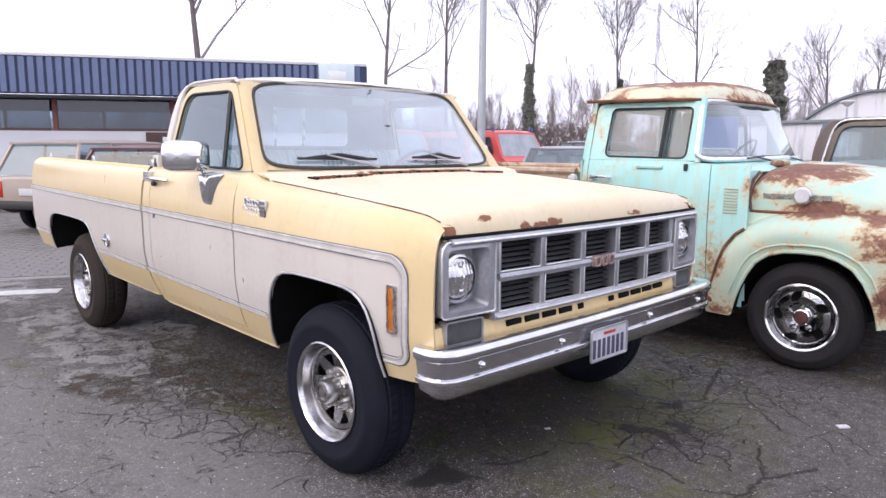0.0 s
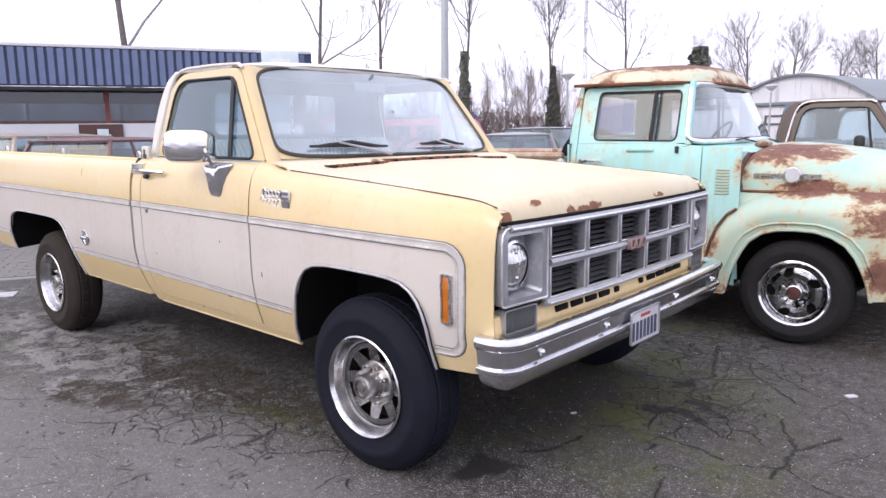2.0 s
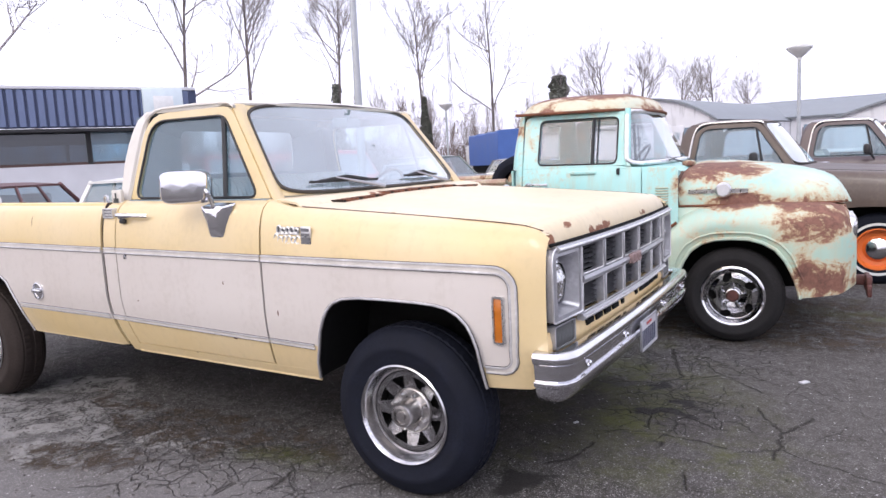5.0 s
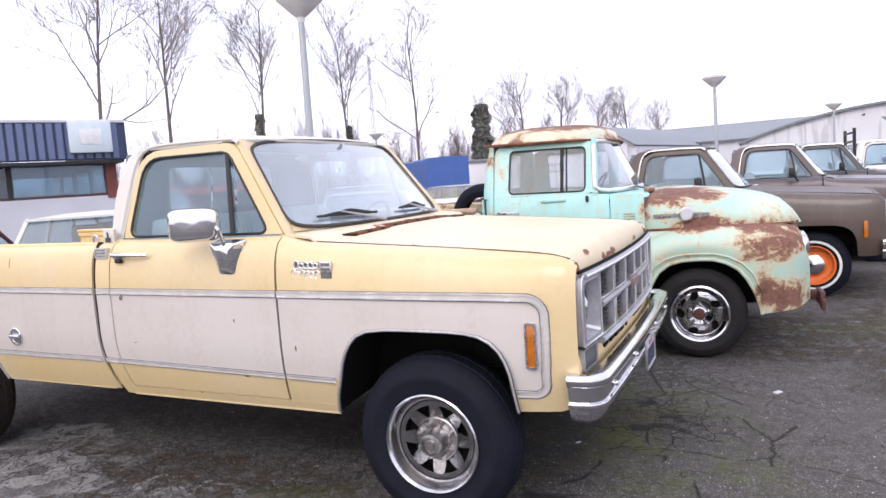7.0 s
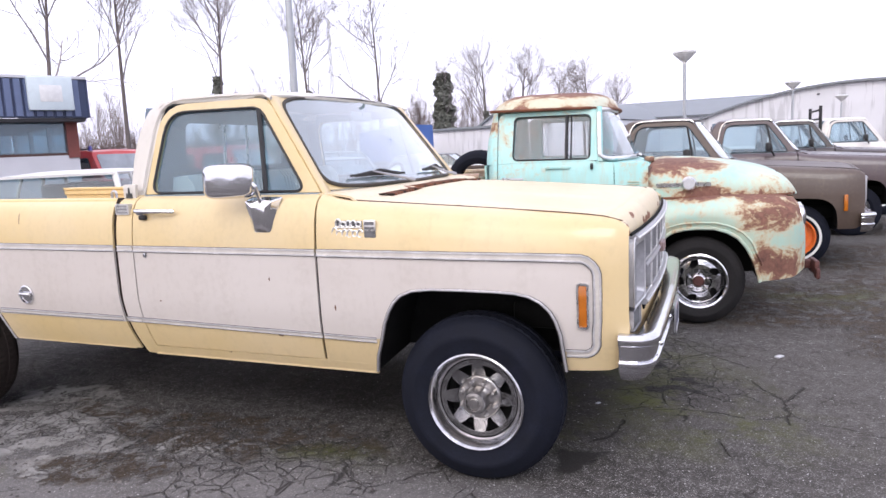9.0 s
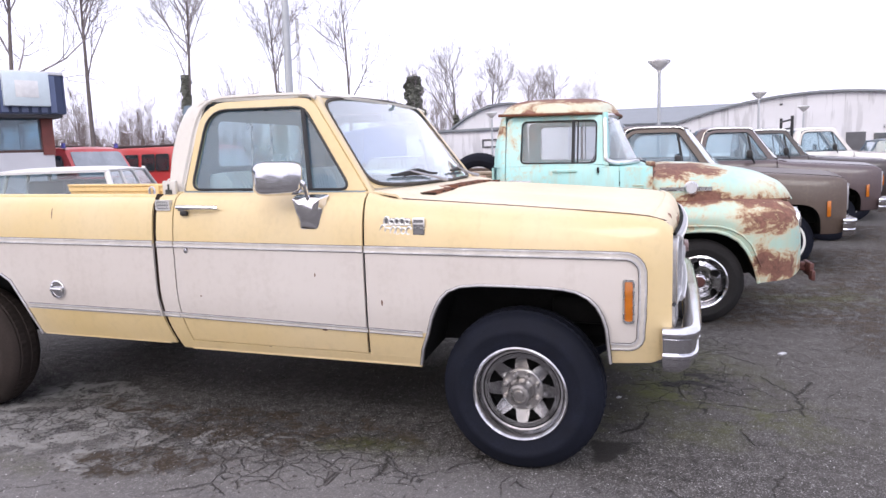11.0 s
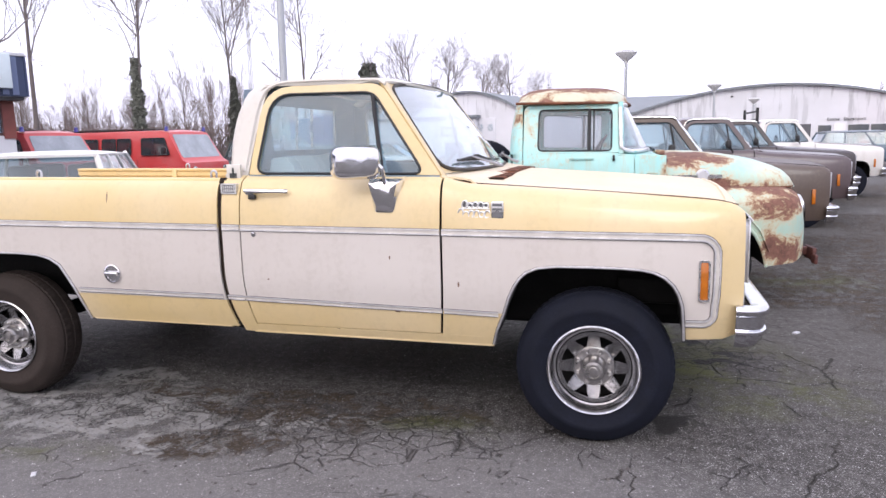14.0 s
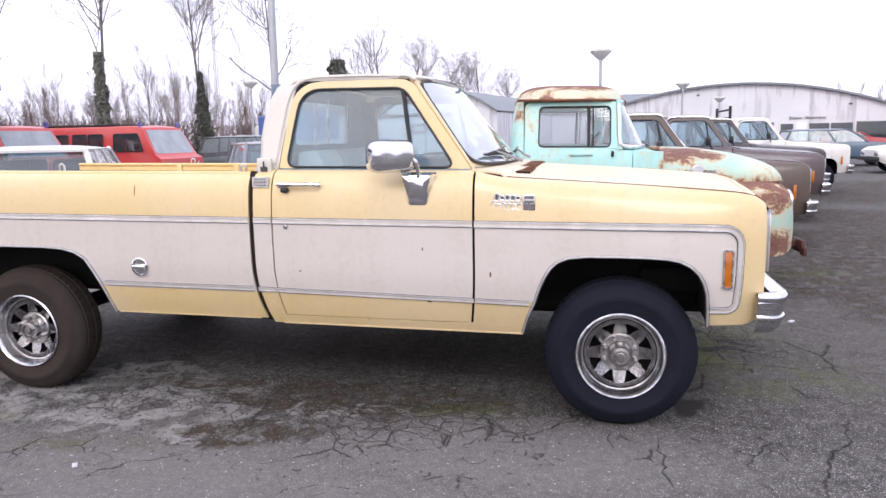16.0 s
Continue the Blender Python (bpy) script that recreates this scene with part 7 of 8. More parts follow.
bpart("wall_notice", (4.66, 0.46, 1.45), (4.9, 0.50, 1.63), M_SIGN, 0.01)
bpart("far_wall", (BL - 0.2, 0.75, 0.0), (BL, BD - 0.2, 2.5), M_WALL)
for i, (xa, xb) in enumerate(((0.30, 2.25), (2.35, 4.6), (4.72, 7.2), (7.36, 10.0), (10.15, 12.9), (13.05, 15.8))):
    w = bpart("window", (xa, 0.60, 1.76), (xb, 0.68, 1.82), M_BROWNPANEL, 0, None, "dark shop window")
    bpart("pane", (xa, 0.63, 1.82), (xb, 0.64, 2.50), M_GLASS if i < 1 else M_GLASS_DARK, 0, w).visible_shadow = False
    bpart("mullion", (xb, 0.58, 1.76), (xb + 0.10, 0.70, 2.50), M_BRICKRED if i in (1, 2) else M_BLACK, 0, w)
    bpart("back_pane", (xa, BD - 0.12, 1.70), (xb, BD - 0.11, 2.50), M_GLASS, 0, w).visible_shadow = False
    bpart("back_mullion", (xb, BD - 0.16, 1.70), (xb + 0.10, BD - 0.04, 2.50), M_BLACK, 0, w)
bpart("corner_post", (0.10, 0.52, 1.70), (0.34, 0.78, 2.56), M_BRICKRED, 0, None, "red corner post")
for k in range(3):
    y0 = 0.8 + k * 2.0
    bpart("end_pane", (0.2, y0, 1.70), (0.21, y0 + 1.85, 2.50), M_GLASS, 0).visible_shadow = False
    bpart("end_mullion", (0.16, y0 + 1.86, 1.70), (0.26, y0 + 1.96, 2.50), M_BLACK)
bpart("sign", (0.28, -0.16, 2.72), (1.16, -0.03, 3.43), M_SIGN, 0.02, None, "pale square sign box")
bpart("sign_mark", (0.5, -0.168, 2.90), (0.94, -0.16, 3.25), M_LAMPHEAD, 0.005)

# ---- arched halls ----
def hall(m, width, eave, apex, length, label, glass):
    """A hall with a segmental roof; its gable looks along local -y, centred on x = 0."""
    Hh = empty("arched_hall", m, label, "hall")
    arc = [(x, eave + (apex - eave) * (1 - (2 * x / width) ** 2)) for x in steps(-width / 2, width / 2, 24)]
    bm = bmesh.new()
    rows = [[(x, y, 0) for x, z in arc] for y in (0,)] + [[(x, 0, z) for x, z in arc]]
    grid(bm, rows)
    rows = [[(x, length, 0) for x, z in arc], [(x, length, z) for x, z in arc]]
    grid(bm, rows)
    for sx in (-1, 1):
        grid(bm, [[(sx * width / 2, 0, 0), (sx * width / 2, length, 0)], [(sx * width / 2, 0, eave), (sx * width / 2, length, eave)]])
    part("wall", bm, M_HALLWALL, Hh, "white painted gable with dark streaks")
    bm = bmesh.new()
    grid(bm, [[(x * 1.02, y, z + 0.03) for x, z in arc] for y in (-0.25, length + 0.2)])
    thicken(bm, 0.12)
    part("roof", bm, M_ROOFGREY, Hh)
    for name, x0, x1, z0, z1, mat in glass:
        w = part(name, boxed((x0, -0.06, z0), (x1, 0.02, z1), 0.01), mat, Hh)
    return Hh


def streaked():
    mat, nt, bsdf, co = start_material("streaked_white_hall")
    st = noise_of(nt, node(nt, "ShaderNodeMapping", Vector=co, Scale=(1.5, 1.5, 0.16)).outputs[0], 1.4, 5, 0.6)
    tone = mix(nt, ramp(nt, st, 0.53, 0.60), (0.68, 0.68, 0.72), (0.46, 0.46, 0.49))
    tone = mix(nt, ramp(nt, noise_of(nt, co, 0.4, 4), 0.4, 0.7), tone, (0.60, 0.60, 0.63))
    nt.links.new(tone, bsdf.inputs["Base Color"])
    bsdf.inputs["Roughness"].default_value = 0.7
    return mat


M_HALLWALL = streaked()
BIG = hall(pose(9.1, 43.0, 0), 17.6, 2.62, 4.30, 26, "wide white hall with a low arched roof",
           (("shop_window", 2.3, 3.0, 0.5, 1.8, M_DARKPANE), ("shop_window", 3.9, 5.0, 0.3, 1.8, M_DARKPANE), ("shop_window", 5.1, 6.3, 0.3, 1.8, M_DARKPANE), ("shop_window", 6.5, 8.3, 0.3, 1.85, M_DARKPANE), ("door", 3.15, 3.75, 0.0, 1.85, M_WHITECAR), ("doorway", 0.9, 1.9, 0.0, 1.9, M_INSIDE), ("wall_lamp", 6.0, 6.2, 2.85, 2.95, M_INSIDE), ("wall_lamp", -2.6, -2.45, 3.6, 3.7, M_INSIDE)))
SMALL = hall(pose(-10.3, 45.0, 0, 0, 0, -12), 8.8, 3.1, 4.75, 22, "small white hall with a rounded grey roof",
             (("doorway", 0.7, 2.2, 0.0, 2.9, M_WALL), ("shop_window", 0.9, 1.3, 2.0, 2.5, M_DARKGLASS), ("shop_window", 1.6, 2.0, 2.0, 2.5, M_DARKGLASS)))
part("annex_wall", boxed((-10.0, -0.50, 0), (0.9, -0.02, 2.93), 0.01), M_HALLWALL, SMALL, "low white annex before the hall")
part("annex_roof", boxed((-10.2, -0.70, 2.934), (1.1, -0.02, 3.12), 0.02), M_ROOFGREY, SMALL)
bm = bmesh.new()
ring(bm, [(-1.7, 1.75), (-1.7, 2.35), (-0.5, 2.35), (-0.5, 1.75)], [(-1.58, 1.86), (-1.58, 2.24), (-0.62, 2.24), (-0.62, 1.86)], lambda x, z: (x, -0.56, z), (0, 0.05, 0))
bmesh.ops.recalc_face_normals(bm, faces=bm.faces[:])
part("window_frame", bm, M_INSIDE, SMALL, "dark frame on the annex wall")
SHED = empty("grey_shed", pose(-1.5, 58, 0, 0, 0, 0), "distant long shed with a dark grey roof", "shed")
part("wall", boxed((-7, 0, 0), (9, 10, 3.4)), M_WALL, SHED)
bm = bmesh.new()
grid(bm, [[(-7.4, -0.4, 3.4), (9.4, -0.4, 3.4)], [(-7.4, 5, 4.9), (9.4, 5, 4.9)], [(-7.4, 10.4, 3.4), (9.4, 10.4, 3.4)]])
thicken(bm, 0.12)
part("roof", bm, M_ROOFGREY, SHED)
# sign lettering on the big hall
for word, at_x in (("Entree", 2.75), ("Showroom", 3.62)):
    txt = bpy.data.curves.new("hall_lettering", "FONT")
    txt.body, txt.size, txt.extrude = word, 0.26, 0.01
    lt = new("hall_lettering_source", txt)
    dg = bpy.context.evaluated_depsgraph_get()
    lm = bpy.data.meshes.new_from_object(lt.evaluated_get(dg))
    bpy.data.objects.remove(lt)
    lm.materials.append(M_INSIDE)
    lo = new("lettering", lm)
    lo.parent = BIG
    lo.matrix_local = pose(at_x, -0.05, 2.06, 90, 0, 0)
    lo["label"] = "dark lettering over the entrance"


# ---- street lamps ----
def street_lamp(x, y, z, lean=0.0):
    L = empty("street_lamp", pose(x, y, 0, 0, lean, 0), "grey post lamp with a wide conical head", "street lamp", "yard lamps")
    bm = bmesh.new()
    tube(bm, [(0, 0, 0), (0, 0, 0.8), (0, 0, z - 0.28)], [0.065, 0.058, 0.042], 12)
    part("post", bm, M_POLE, L)
    bm = bmesh.new()
    lathe(bm, [(0.045, z - 0.30), (0.06, z - 0.24), (0.12, z - 0.19), (0.30, z - 0.02), (0.31, z), (0.30, z + 0.015)], 28, 0, "z")
    part("bowl", bm, M_LAMPHEAD, L, "pale funnel-shaped lamp bowl")
    bm = bmesh.new()
    lathe(bm, [(0.305, z + 0.01), (0.30, z + 0.03), (0.15, z + 0.07), (0, z + 0.08)], 28, 0, "z")
    part("cap", bm, M_LAMPTOP, L)


for x, y, z, lean in ((-4.10, 5.26, 3.95, 0.6), (0.22, 18.1, 3.78, 0), (4.06, 30.3, 3.56, 0), (7.15, 39.0, 3.28, 0), (-8.93, 35.2, 3.56, 0), (-14.05, 24.7, 3.86, 0)):
    street_lamp(x, y, z, lean)


# ---- cars and vans ----
def estate_car(m, label, paint, top, L=4.7, W=1.74, H=1.42, group="parked cars", name="estate_car", tail=None):
    """A plain estate car, driving along local +x, rear end at x = 0."""
    C = empty(name, m, label, "car", group)
    w = W / 2
    st = ((0.0, 0.86, 0.52), (0.04, 0.90, 0.40), (0.3, 0.92, 0.30), (L * 0.6, 0.93, 0.28), (L * 0.64, 0.93, 0.28), (L * 0.75, 0.90, 0.28), (L * 0.95, 0.82, 0.30), (L, 0.72, 0.42))
    bm = bmesh.new()
    rows = []
    for k, (x, belt, low) in enumerate(st):
        f = 0.93 if k in (0, len(st) - 1) else 1.0
        half = [(w * 0.90 * f, low), (w * 0.99 * f, low + 0.10), (w * f, lerp(low, belt, 0.55)), (w * 0.98 * f, belt - 0.06), (w * 0.93 * f, belt), (w * 0.5 * f, belt + 0.015)]
        rows.append([(x, -y, z) for y, z in half] + [(x, y, z) for y, z in reversed(half)])
    vs = grid(bm, rows)
    bm.faces.new(vs[0])
    bm.faces.new(vs[-1])
    bmesh.ops.recalc_face_normals(bm, faces=bm.faces[:])
    part("body", bm, paint, C)
    xb0, xb1, xt0, xt1 = 0.06, L * 0.66, 0.32, L * 0.52
    yb, yt = w * 0.93, w * 0.76
    belt, zr = 0.91, H - 0.05
    bm = bmesh.new()
    rows = [[(lerp(xt0 - 0.06, xt1 + 0.04, t), yt * 1.03 * u, zr + (H - zr) * (1 - abs(u) ** 3) * (1 - abs(2 * t - 1) ** 6)) for u in steps(-1, 1, 12)] for t in steps(0, 1, 12)]
    grid(bm, rows)
    thicken(bm, 0.03)
    part("roof", bm, top, C)
    for s in (-1, 1):
        P = lambda t, v: Vector((lerp(lerp(xb0, xb1, t), lerp(xt0, xt1, t), v), s * lerp(yb, yt, v), lerp(belt, zr, v)))
        for t in (0.0, 0.30, 0.62, 1.0):
            bm = bmesh.new()
            tube(bm, [P(t, 0), P(t, 1)], 0.035 if t in (0.0, 1.0) else 0.025, 6)
            part("pillar", bm, top, C)
        for a, b in ((0.02, 0.29), (0.31, 0.61), (0.63, 0.98)):
            bm = bmesh.new()
            sheet(bm, ((a, 0.02), (a, 0.98), (b, 0.98), (b, 0.02)), lambda t, v: P(t, v))
            g = part("side_glass", bm, M_DARKGLASS, C)
            g.visible_shadow = False
    for name2, t in (("rear_glass", 0.0), ("windscreen", 1.0)):
        bm = bmesh.new()
        xa, xc = lerp(xb0, xb1, t), lerp(xt0, xt1, t)
        sheet(bm, ((-0.96, 0.02), (0.96, 0.02), (0.96, 0.98), (-0.96, 0.98)), lambda u, v: (lerp(xa, xc, v), u * lerp(yb, yt, v), lerp(belt, zr, v)))
        g = part(name2, bm, M_DARKGLASS, C)
        g.visible_shadow = False
    for s in (-1, 1):
        bm = bmesh.new()
        box(bm, (-0.015, min(s * w * 0.70, s * w * 0.93), 0.58), (0.06, max(s * w * 0.70, s * w * 0.93), 0.84), 0.015)
        part("tail_lamp", bm, M_REDLENS, C)
        bm = bmesh.new()
        box(bm, (L - 0.04, min(s * w * 0.5, s * w * 0.85), 0.55), (L + 0.012, max(s * w * 0.5, s * w * 0.85), 0.68), 0.015)
        part("headlamp", bm, M_LENS, C)
    for x0, x1, nm in ((-0.10, 0.03, "rear_bumper"), (L - 0.03, L + 0.10, "front_bumper")):
        part(nm, boxed((x0, -w * 0.98, 0.40), (x1, w * 0.98, 0.53), 0.03), M_BLACK, C)
    part("number_plate", boxed((-0.022, -0.26, 0.62), (-0.008, 0.26, 0.73), 0.003), M_PLATE, C)
    for x in (L * 0.30, L * 0.5):
        for y in (-0.35, 0.35):
            bm = bmesh.new()
            box(bm, (x - 0.10, y - 0.24, 0.45), (x + 0.45, y + 0.24, 0.78), 0.05)
            box(bm, (x - 0.14, y - 0.23, 0.72), (x + 0.0, y + 0.23, 1.24), 0.05)
            part("car_seat", bm, M_DASH, C)
    for x in (0.78, L - 0.85):
        for s in (-1, 1):
            steel_wheel(C, (x, s * (w - 0.10), 0.31), 0.31, s > 0, 0.18)
    return C


HEAD = math.degrees(math.atan2(0.87, -0.5))
def by_rear_right(x, y, deg, W=1.74):
    """Pose of a car from the ground point of its rear right corner and its heading."""
    a = radians(deg)
    return pose(x - math.sin(a) * W / 2, y + math.cos(a) * W / 2, 0, 0, 0, deg)


estate_car(by_rear_right(-5.62, 3.85, HEAD), "black estate car with a white roof and pillars", M_BLACKCAR, M_WHITECAR)
estate_car(by_rear_right(-8.05, 2.6, HEAD), "black estate car with a maroon roof and long side windows", M_BLACKCAR, M_MAROON, 3.7)
estate_car(by_rear_right(-9.28, 1.75, HEAD), "beige estate car with a black rear bumper", M_BEIGE, M_BEIGE, 4.7, 1.74, 1.50)
estate_car(pose(13.4, 42.0, 0, 0, 0, -20), "bright red estate car in front of a hall", M_CRIMSON, M_CRIMSON, 3.9, 1.55, 1.26)
estate_car(pose(-12.8, 18.9, 0, 0, 0, -8), "dark green car with a pale windscreen", M_DKGREEN, M_DKGREEN, 4.4, 1.74, 1.62)
estate_car(pose(-7.4, 11.6, 0, 0, 0, -55), "dark grey estate car with side windows", M_GREYCAR, M_GREYCAR, 4.5, 1.72, 1.42)
estate_car(pose(12.85, 21.9, 0, 0, 0, 180), "small white car at the edge of the yard", M_WHITECAR, M_WHITECAR, 4.0, 1.6, 1.1)
estate_car(pose(-10.3, 21.5, 0, 0, 0, 5), "pale silver car behind a dark car", M_WHITECAR, M_GREYCAR, 4.4, 1.7, 1.4)
estate_car(pose(7.3, 27.0, 0, 0, 0, 0), "dark blue car behind the row of trucks", M_BLUECAR, M_BLUECAR, 4.6, 1.75, 1.45)


def red_van(m, label):
    """A high red van, driving along +x, its front roof edge at x = 0."""
    V = empty("red_van", m, label, "van", "red vans")
    W, hw = 2.0, 1.0
    side = [(-4.6, 0.40), (-4.62, 1.2), (-4.5, 1.86), (-4.35, 1.92), (-0.25, 1.92), (-0.02, 1.86), (0.42, 1.08), (0.60, 0.98), (0.66, 0.55), (0.62, 0.36)]
    bm = bmesh.new()
    prof = ((-1.0, 0.94), (-0.97, 0.985), (0.97, 0.985), (1.0, 0.94))
    rows = []
    for y, k in ((-hw, 0.96), (-hw * 0.97, 0.99), (-hw * 0.90, 1.0), (0, 1.015), (hw * 0.90, 1.0), (hw * 0.97, 0.99), (hw, 0.96)):
        taper = lambda z: 1 - 0.09 * max(0, (z - 1.0) / 0.9)
        rows.append([(x, y * taper(z), 0.36 + (z - 0.36) * (k if z > 1.5 else 1)) for x, z in side])
    vs = grid(bm, rows, False, True)
    bm.faces.new(vs[0])
    bm.faces.new(vs[-1])
    bmesh.ops.recalc_face_normals(bm, faces=bm.faces[:])
    part("body", bm, M_RED, V)
    bm = bmesh.new()
    sheet(bm, rounded([(-0.90, 1.13), (-0.82, 1.80), (0.82, 1.80), (0.90, 1.13)], 0.08, 4), lambda y, z: (lerp(0.40, -0.02, (z - 1.08) / 0.78) + 0.012, y, z), 0, (0.01, 0, 0))
    part("windscreen", bm, M_VANGLASS, V, "wide pale windscreen")
    for s in (-1, 1):
        yy = lambda z: s * (hw * (1 - 0.09 * max(0, (z - 1.0) / 0.9)) + 0.004)
        for a, b, slope in ((-0.95, -0.16, 0.18), (-1.80, -1.32, 0.0), (-2.34, -1.86, 0.0), (-3.6, -2.5, 0.0)):
            bm = bmesh.new()
            sheet(bm, rounded([(a, 1.22), (a, 1.70), (b, 1.70), (b + slope, 1.22)], 0.05, 3), lambda x, z: (x, yy(z), z), 0, (0, s * 0.006, 0))
            sw = part("side_window", bm, M_DARKPANE, V)
            bm = bmesh.new()
            tube(bm, [(x, yy(z) + s * 0.004, z) for x, z in rounded([(a, 1.22), (a, 1.70), (b, 1.70), (b + slope, 1.22)], 0.05, 3)], 0.016, 5, 0, True)
            part("window_rubber", bm, M_BLACK, sw)
        bm = bmesh.new()
        tube(bm, [(-1.1, s * 1.0, 1.1), (-1.1, s * 1.0, 0.45)], 0.006, 4)
        part("door_seam", bm, M_BLACK, V)
        bm = bmesh.new()
        box(bm, (-0.12, min(s * 1.02, s * 1.2), 1.25), (-0.04, max(s * 1.02, s * 1.2), 1.45), 0.03)
        part("mirror", bm, M_BLACK, V)
        bm = bmesh.new()
        lathe(bm, [(0.10, 0), (0.10, 0.02), (0, 0.03)], 20, 0, "x", (0.64, s * 0.72, 0.78))
        part("headlamp", bm, M_LENS, V)
        bm = bmesh.new()
        lathe(bm, [(0.062, 1.90), (0.062, 1.93), (0.050, 1.94), (0.050, 2.00), (0.04, 2.03), (0, 2.035)], 16, 0, "z", (-0.12, s * 0.86, 0))
        part("beacon", bm, M_BLUELENS, V, "blue rotating beacon")
        bm = bmesh.new()
        tube(bm, [(0.27, s * 0.15, 1.26), (0.22, s * 0.62, 1.33)], 0.012, 5)
        part("wiper", bm, M_BLACK, V)
        for x in (-3.6, -0.3):
            steel_wheel(V, (x, s * 0.88, 0.33), 0.33, s > 0, 0.2)
    part("front_bumper", boxed((0.60, -0.98, 0.36), (0.74, 0.98, 0.52), 0.03), M_BLACK, V)
    bm = bmesh.new()
    for y in steps(-0.7, 0.7, 6):
        tube(bm, [(-3.8, y, 1.97), (-1.0, y, 1.97)], 0.02, 5)
    for x in (-3.6, -2.4, -1.2):
        tube(bm, [(x, -0.85, 1.95), (x, 0.85, 1.95)], 0.02, 5)
    part("roof_rack", bm, M_BLACK, V)
    return V


M_VANGLASS = plain("pale_reflecting_glass", (0.27, 0.30, 0.33), 0.12, 0.0, 0.25, 3, 0.05, 60, 0.8)
red_van(pose(-12.35, 15.49, 0, 0, 0, -3), "bright red van with blue roof beacons")
red_van(pose(-14.2, 12.3, 0, 0, 0, -3), "bright red van parked beside another red van")
TR = empty("box_truck", pose(-14.95, 34.3, 0, 0, 0, 131), "truck with a blue tarpaulin box body", "truck")
bm = bmesh.new()
rows = []
for x in steps(-0.02, 7.5, 16):
    sag = 0.03 * math.cos(x * 2.6)
    rows.append([(x, y, z + (sag if z > 2.5 else 0.0)) for y, z in ((-1.25, 1.05), (-1.27, 1.9), (-1.25, 2.90), (-1.20, 2.97), (0, 3.02), (1.20, 2.97), (1.25, 2.90), (1.27, 1.9), (1.25, 1.05))])
vs = grid(bm, rows, False, True)
bm.faces.new(vs[0])
bm.faces.new(vs[-1])
bmesh.ops.recalc_face_normals(bm, faces=bm.faces[:])
part("box_body", bm, M_TARP, TR, "blue tarpaulin cover")
part("cab", boxed((7.7, -1.1, 0.5), (9.3, 1.1, 2.4), 0.15), M_WHITECAR, TR)
part("chassis", boxed((0.1, -1.0, 0.6), (9.0, 1.0, 1.04)), M_UNDER, TR)
for x in (1.6, 8.2):
    for sd in (-1, 1):
        steel_wheel(TR, (x, sd * 1.0, 0.46), 0.46, sd > 0, 0.25)


# ---- bare trees ----
def branches(rng, height, radius, crown_from, spread, levels, upright=0.35, kids=4, limbs=14, reach=0.36, thin=0.006):
    """Trunk and twig meshes of a leafless tree, as lists of vertices and faces."""
    out = [([], []), ([], [])]

    def bar(pts, rad, seg, which):
        vs, fs = out[which]
        base = len(vs)
        side = None
        for i, p in enumerate(pts):
            t = (pts[min(i + 1, len(pts) - 1)] - pts[max(i - 1, 0)]).normalized()
            side = (side - t * side.dot(t)).normalized() if side is not None else t.orthogonal().normalized()
            up = t.cross(side)
            for k in range(seg):
                a = k * math.tau / seg
                vs.append(tuple(p + rad[i] * (math.cos(a) * side + math.sin(a) * up)))
        for i in range(len(pts) - 1):
            for k in range(seg):
                k2 = (k + 1) % seg
                fs.append((base + i * seg + k, base + i * seg + k2, base + (i + 1) * seg + k2, base + (i + 1) * seg + k))

    def grow(p, d, length, r, level):
        n = 5 if level == 0 else (3 if level < 3 else 2)
        pts, rad = [p.copy()], [r]
        q, dd = p.copy(), d.copy()
        for i in range(n):
            wob = 0.03 if level == 0 else (0.20 if level < 3 else 0.28)
            dd = (dd + Vector((rng.uniform(-wob, wob), rng.uniform(-wob, wob), rng.uniform(-wob * 0.4, wob) + (upright * 0.12 if level else 0)))).normalized()
            q = q + dd * length / n
            pts.append(q.copy())
            rad.append(r * lerp(1, 0.22 if level == 0 else 0.42, (i + 1) / n))
        bar(pts, rad, 8 if level == 0 else (5 if level == 1 else 3), 0 if level == 0 else 1)
        if level >= levels:
            return
        count = rng.randint(limbs - 2, limbs + 2) if level == 0 else rng.randint(kids - 1, kids + 1)
        for i in range(count):
            t = rng.uniform(crown_from, 1.0) if level == 0 else rng.uniform(0.25, 1.0)
            k = min(n - 1, int(t * n))
            at = pts[k].lerp(pts[k + 1], t * n - k)
            ax = (pts[k + 1] - pts[k]).normalized()
            az = rng.uniform(0, math.tau)
            o = ax.orthogonal().normalized()
            o = Matrix.Rotation(az, 3, ax) @ o
            ang = rng.uniform(0.45, 1.0) * spread
            nd = (ax * math.cos(ang) + o * math.sin(ang) + Vector((0, 0, upright * 0.3))).normalized()
            ll = (height * reach * (1.15 - 0.6 * t) if level == 0 else length * rng.uniform(0.45, 0.68))
            grow(at, nd, ll, max(thin, rad[k] * (0.52 if level == 0 else 0.55)), level + 1)

    grow(Vector((0, 0, 0)), Vector((rng.uniform(-0.01, 0.01), rng.uniform(-0.01, 0.01), 1)).normalized(), height, radius, 0)
    return out


def mesh_from(name, data, mat):
    me = bpy.data.meshes.new(name)
    me.from_pydata(data[0], [], data[1])
    me.materials.append(mat)
    me.shade_smooth()
    return me


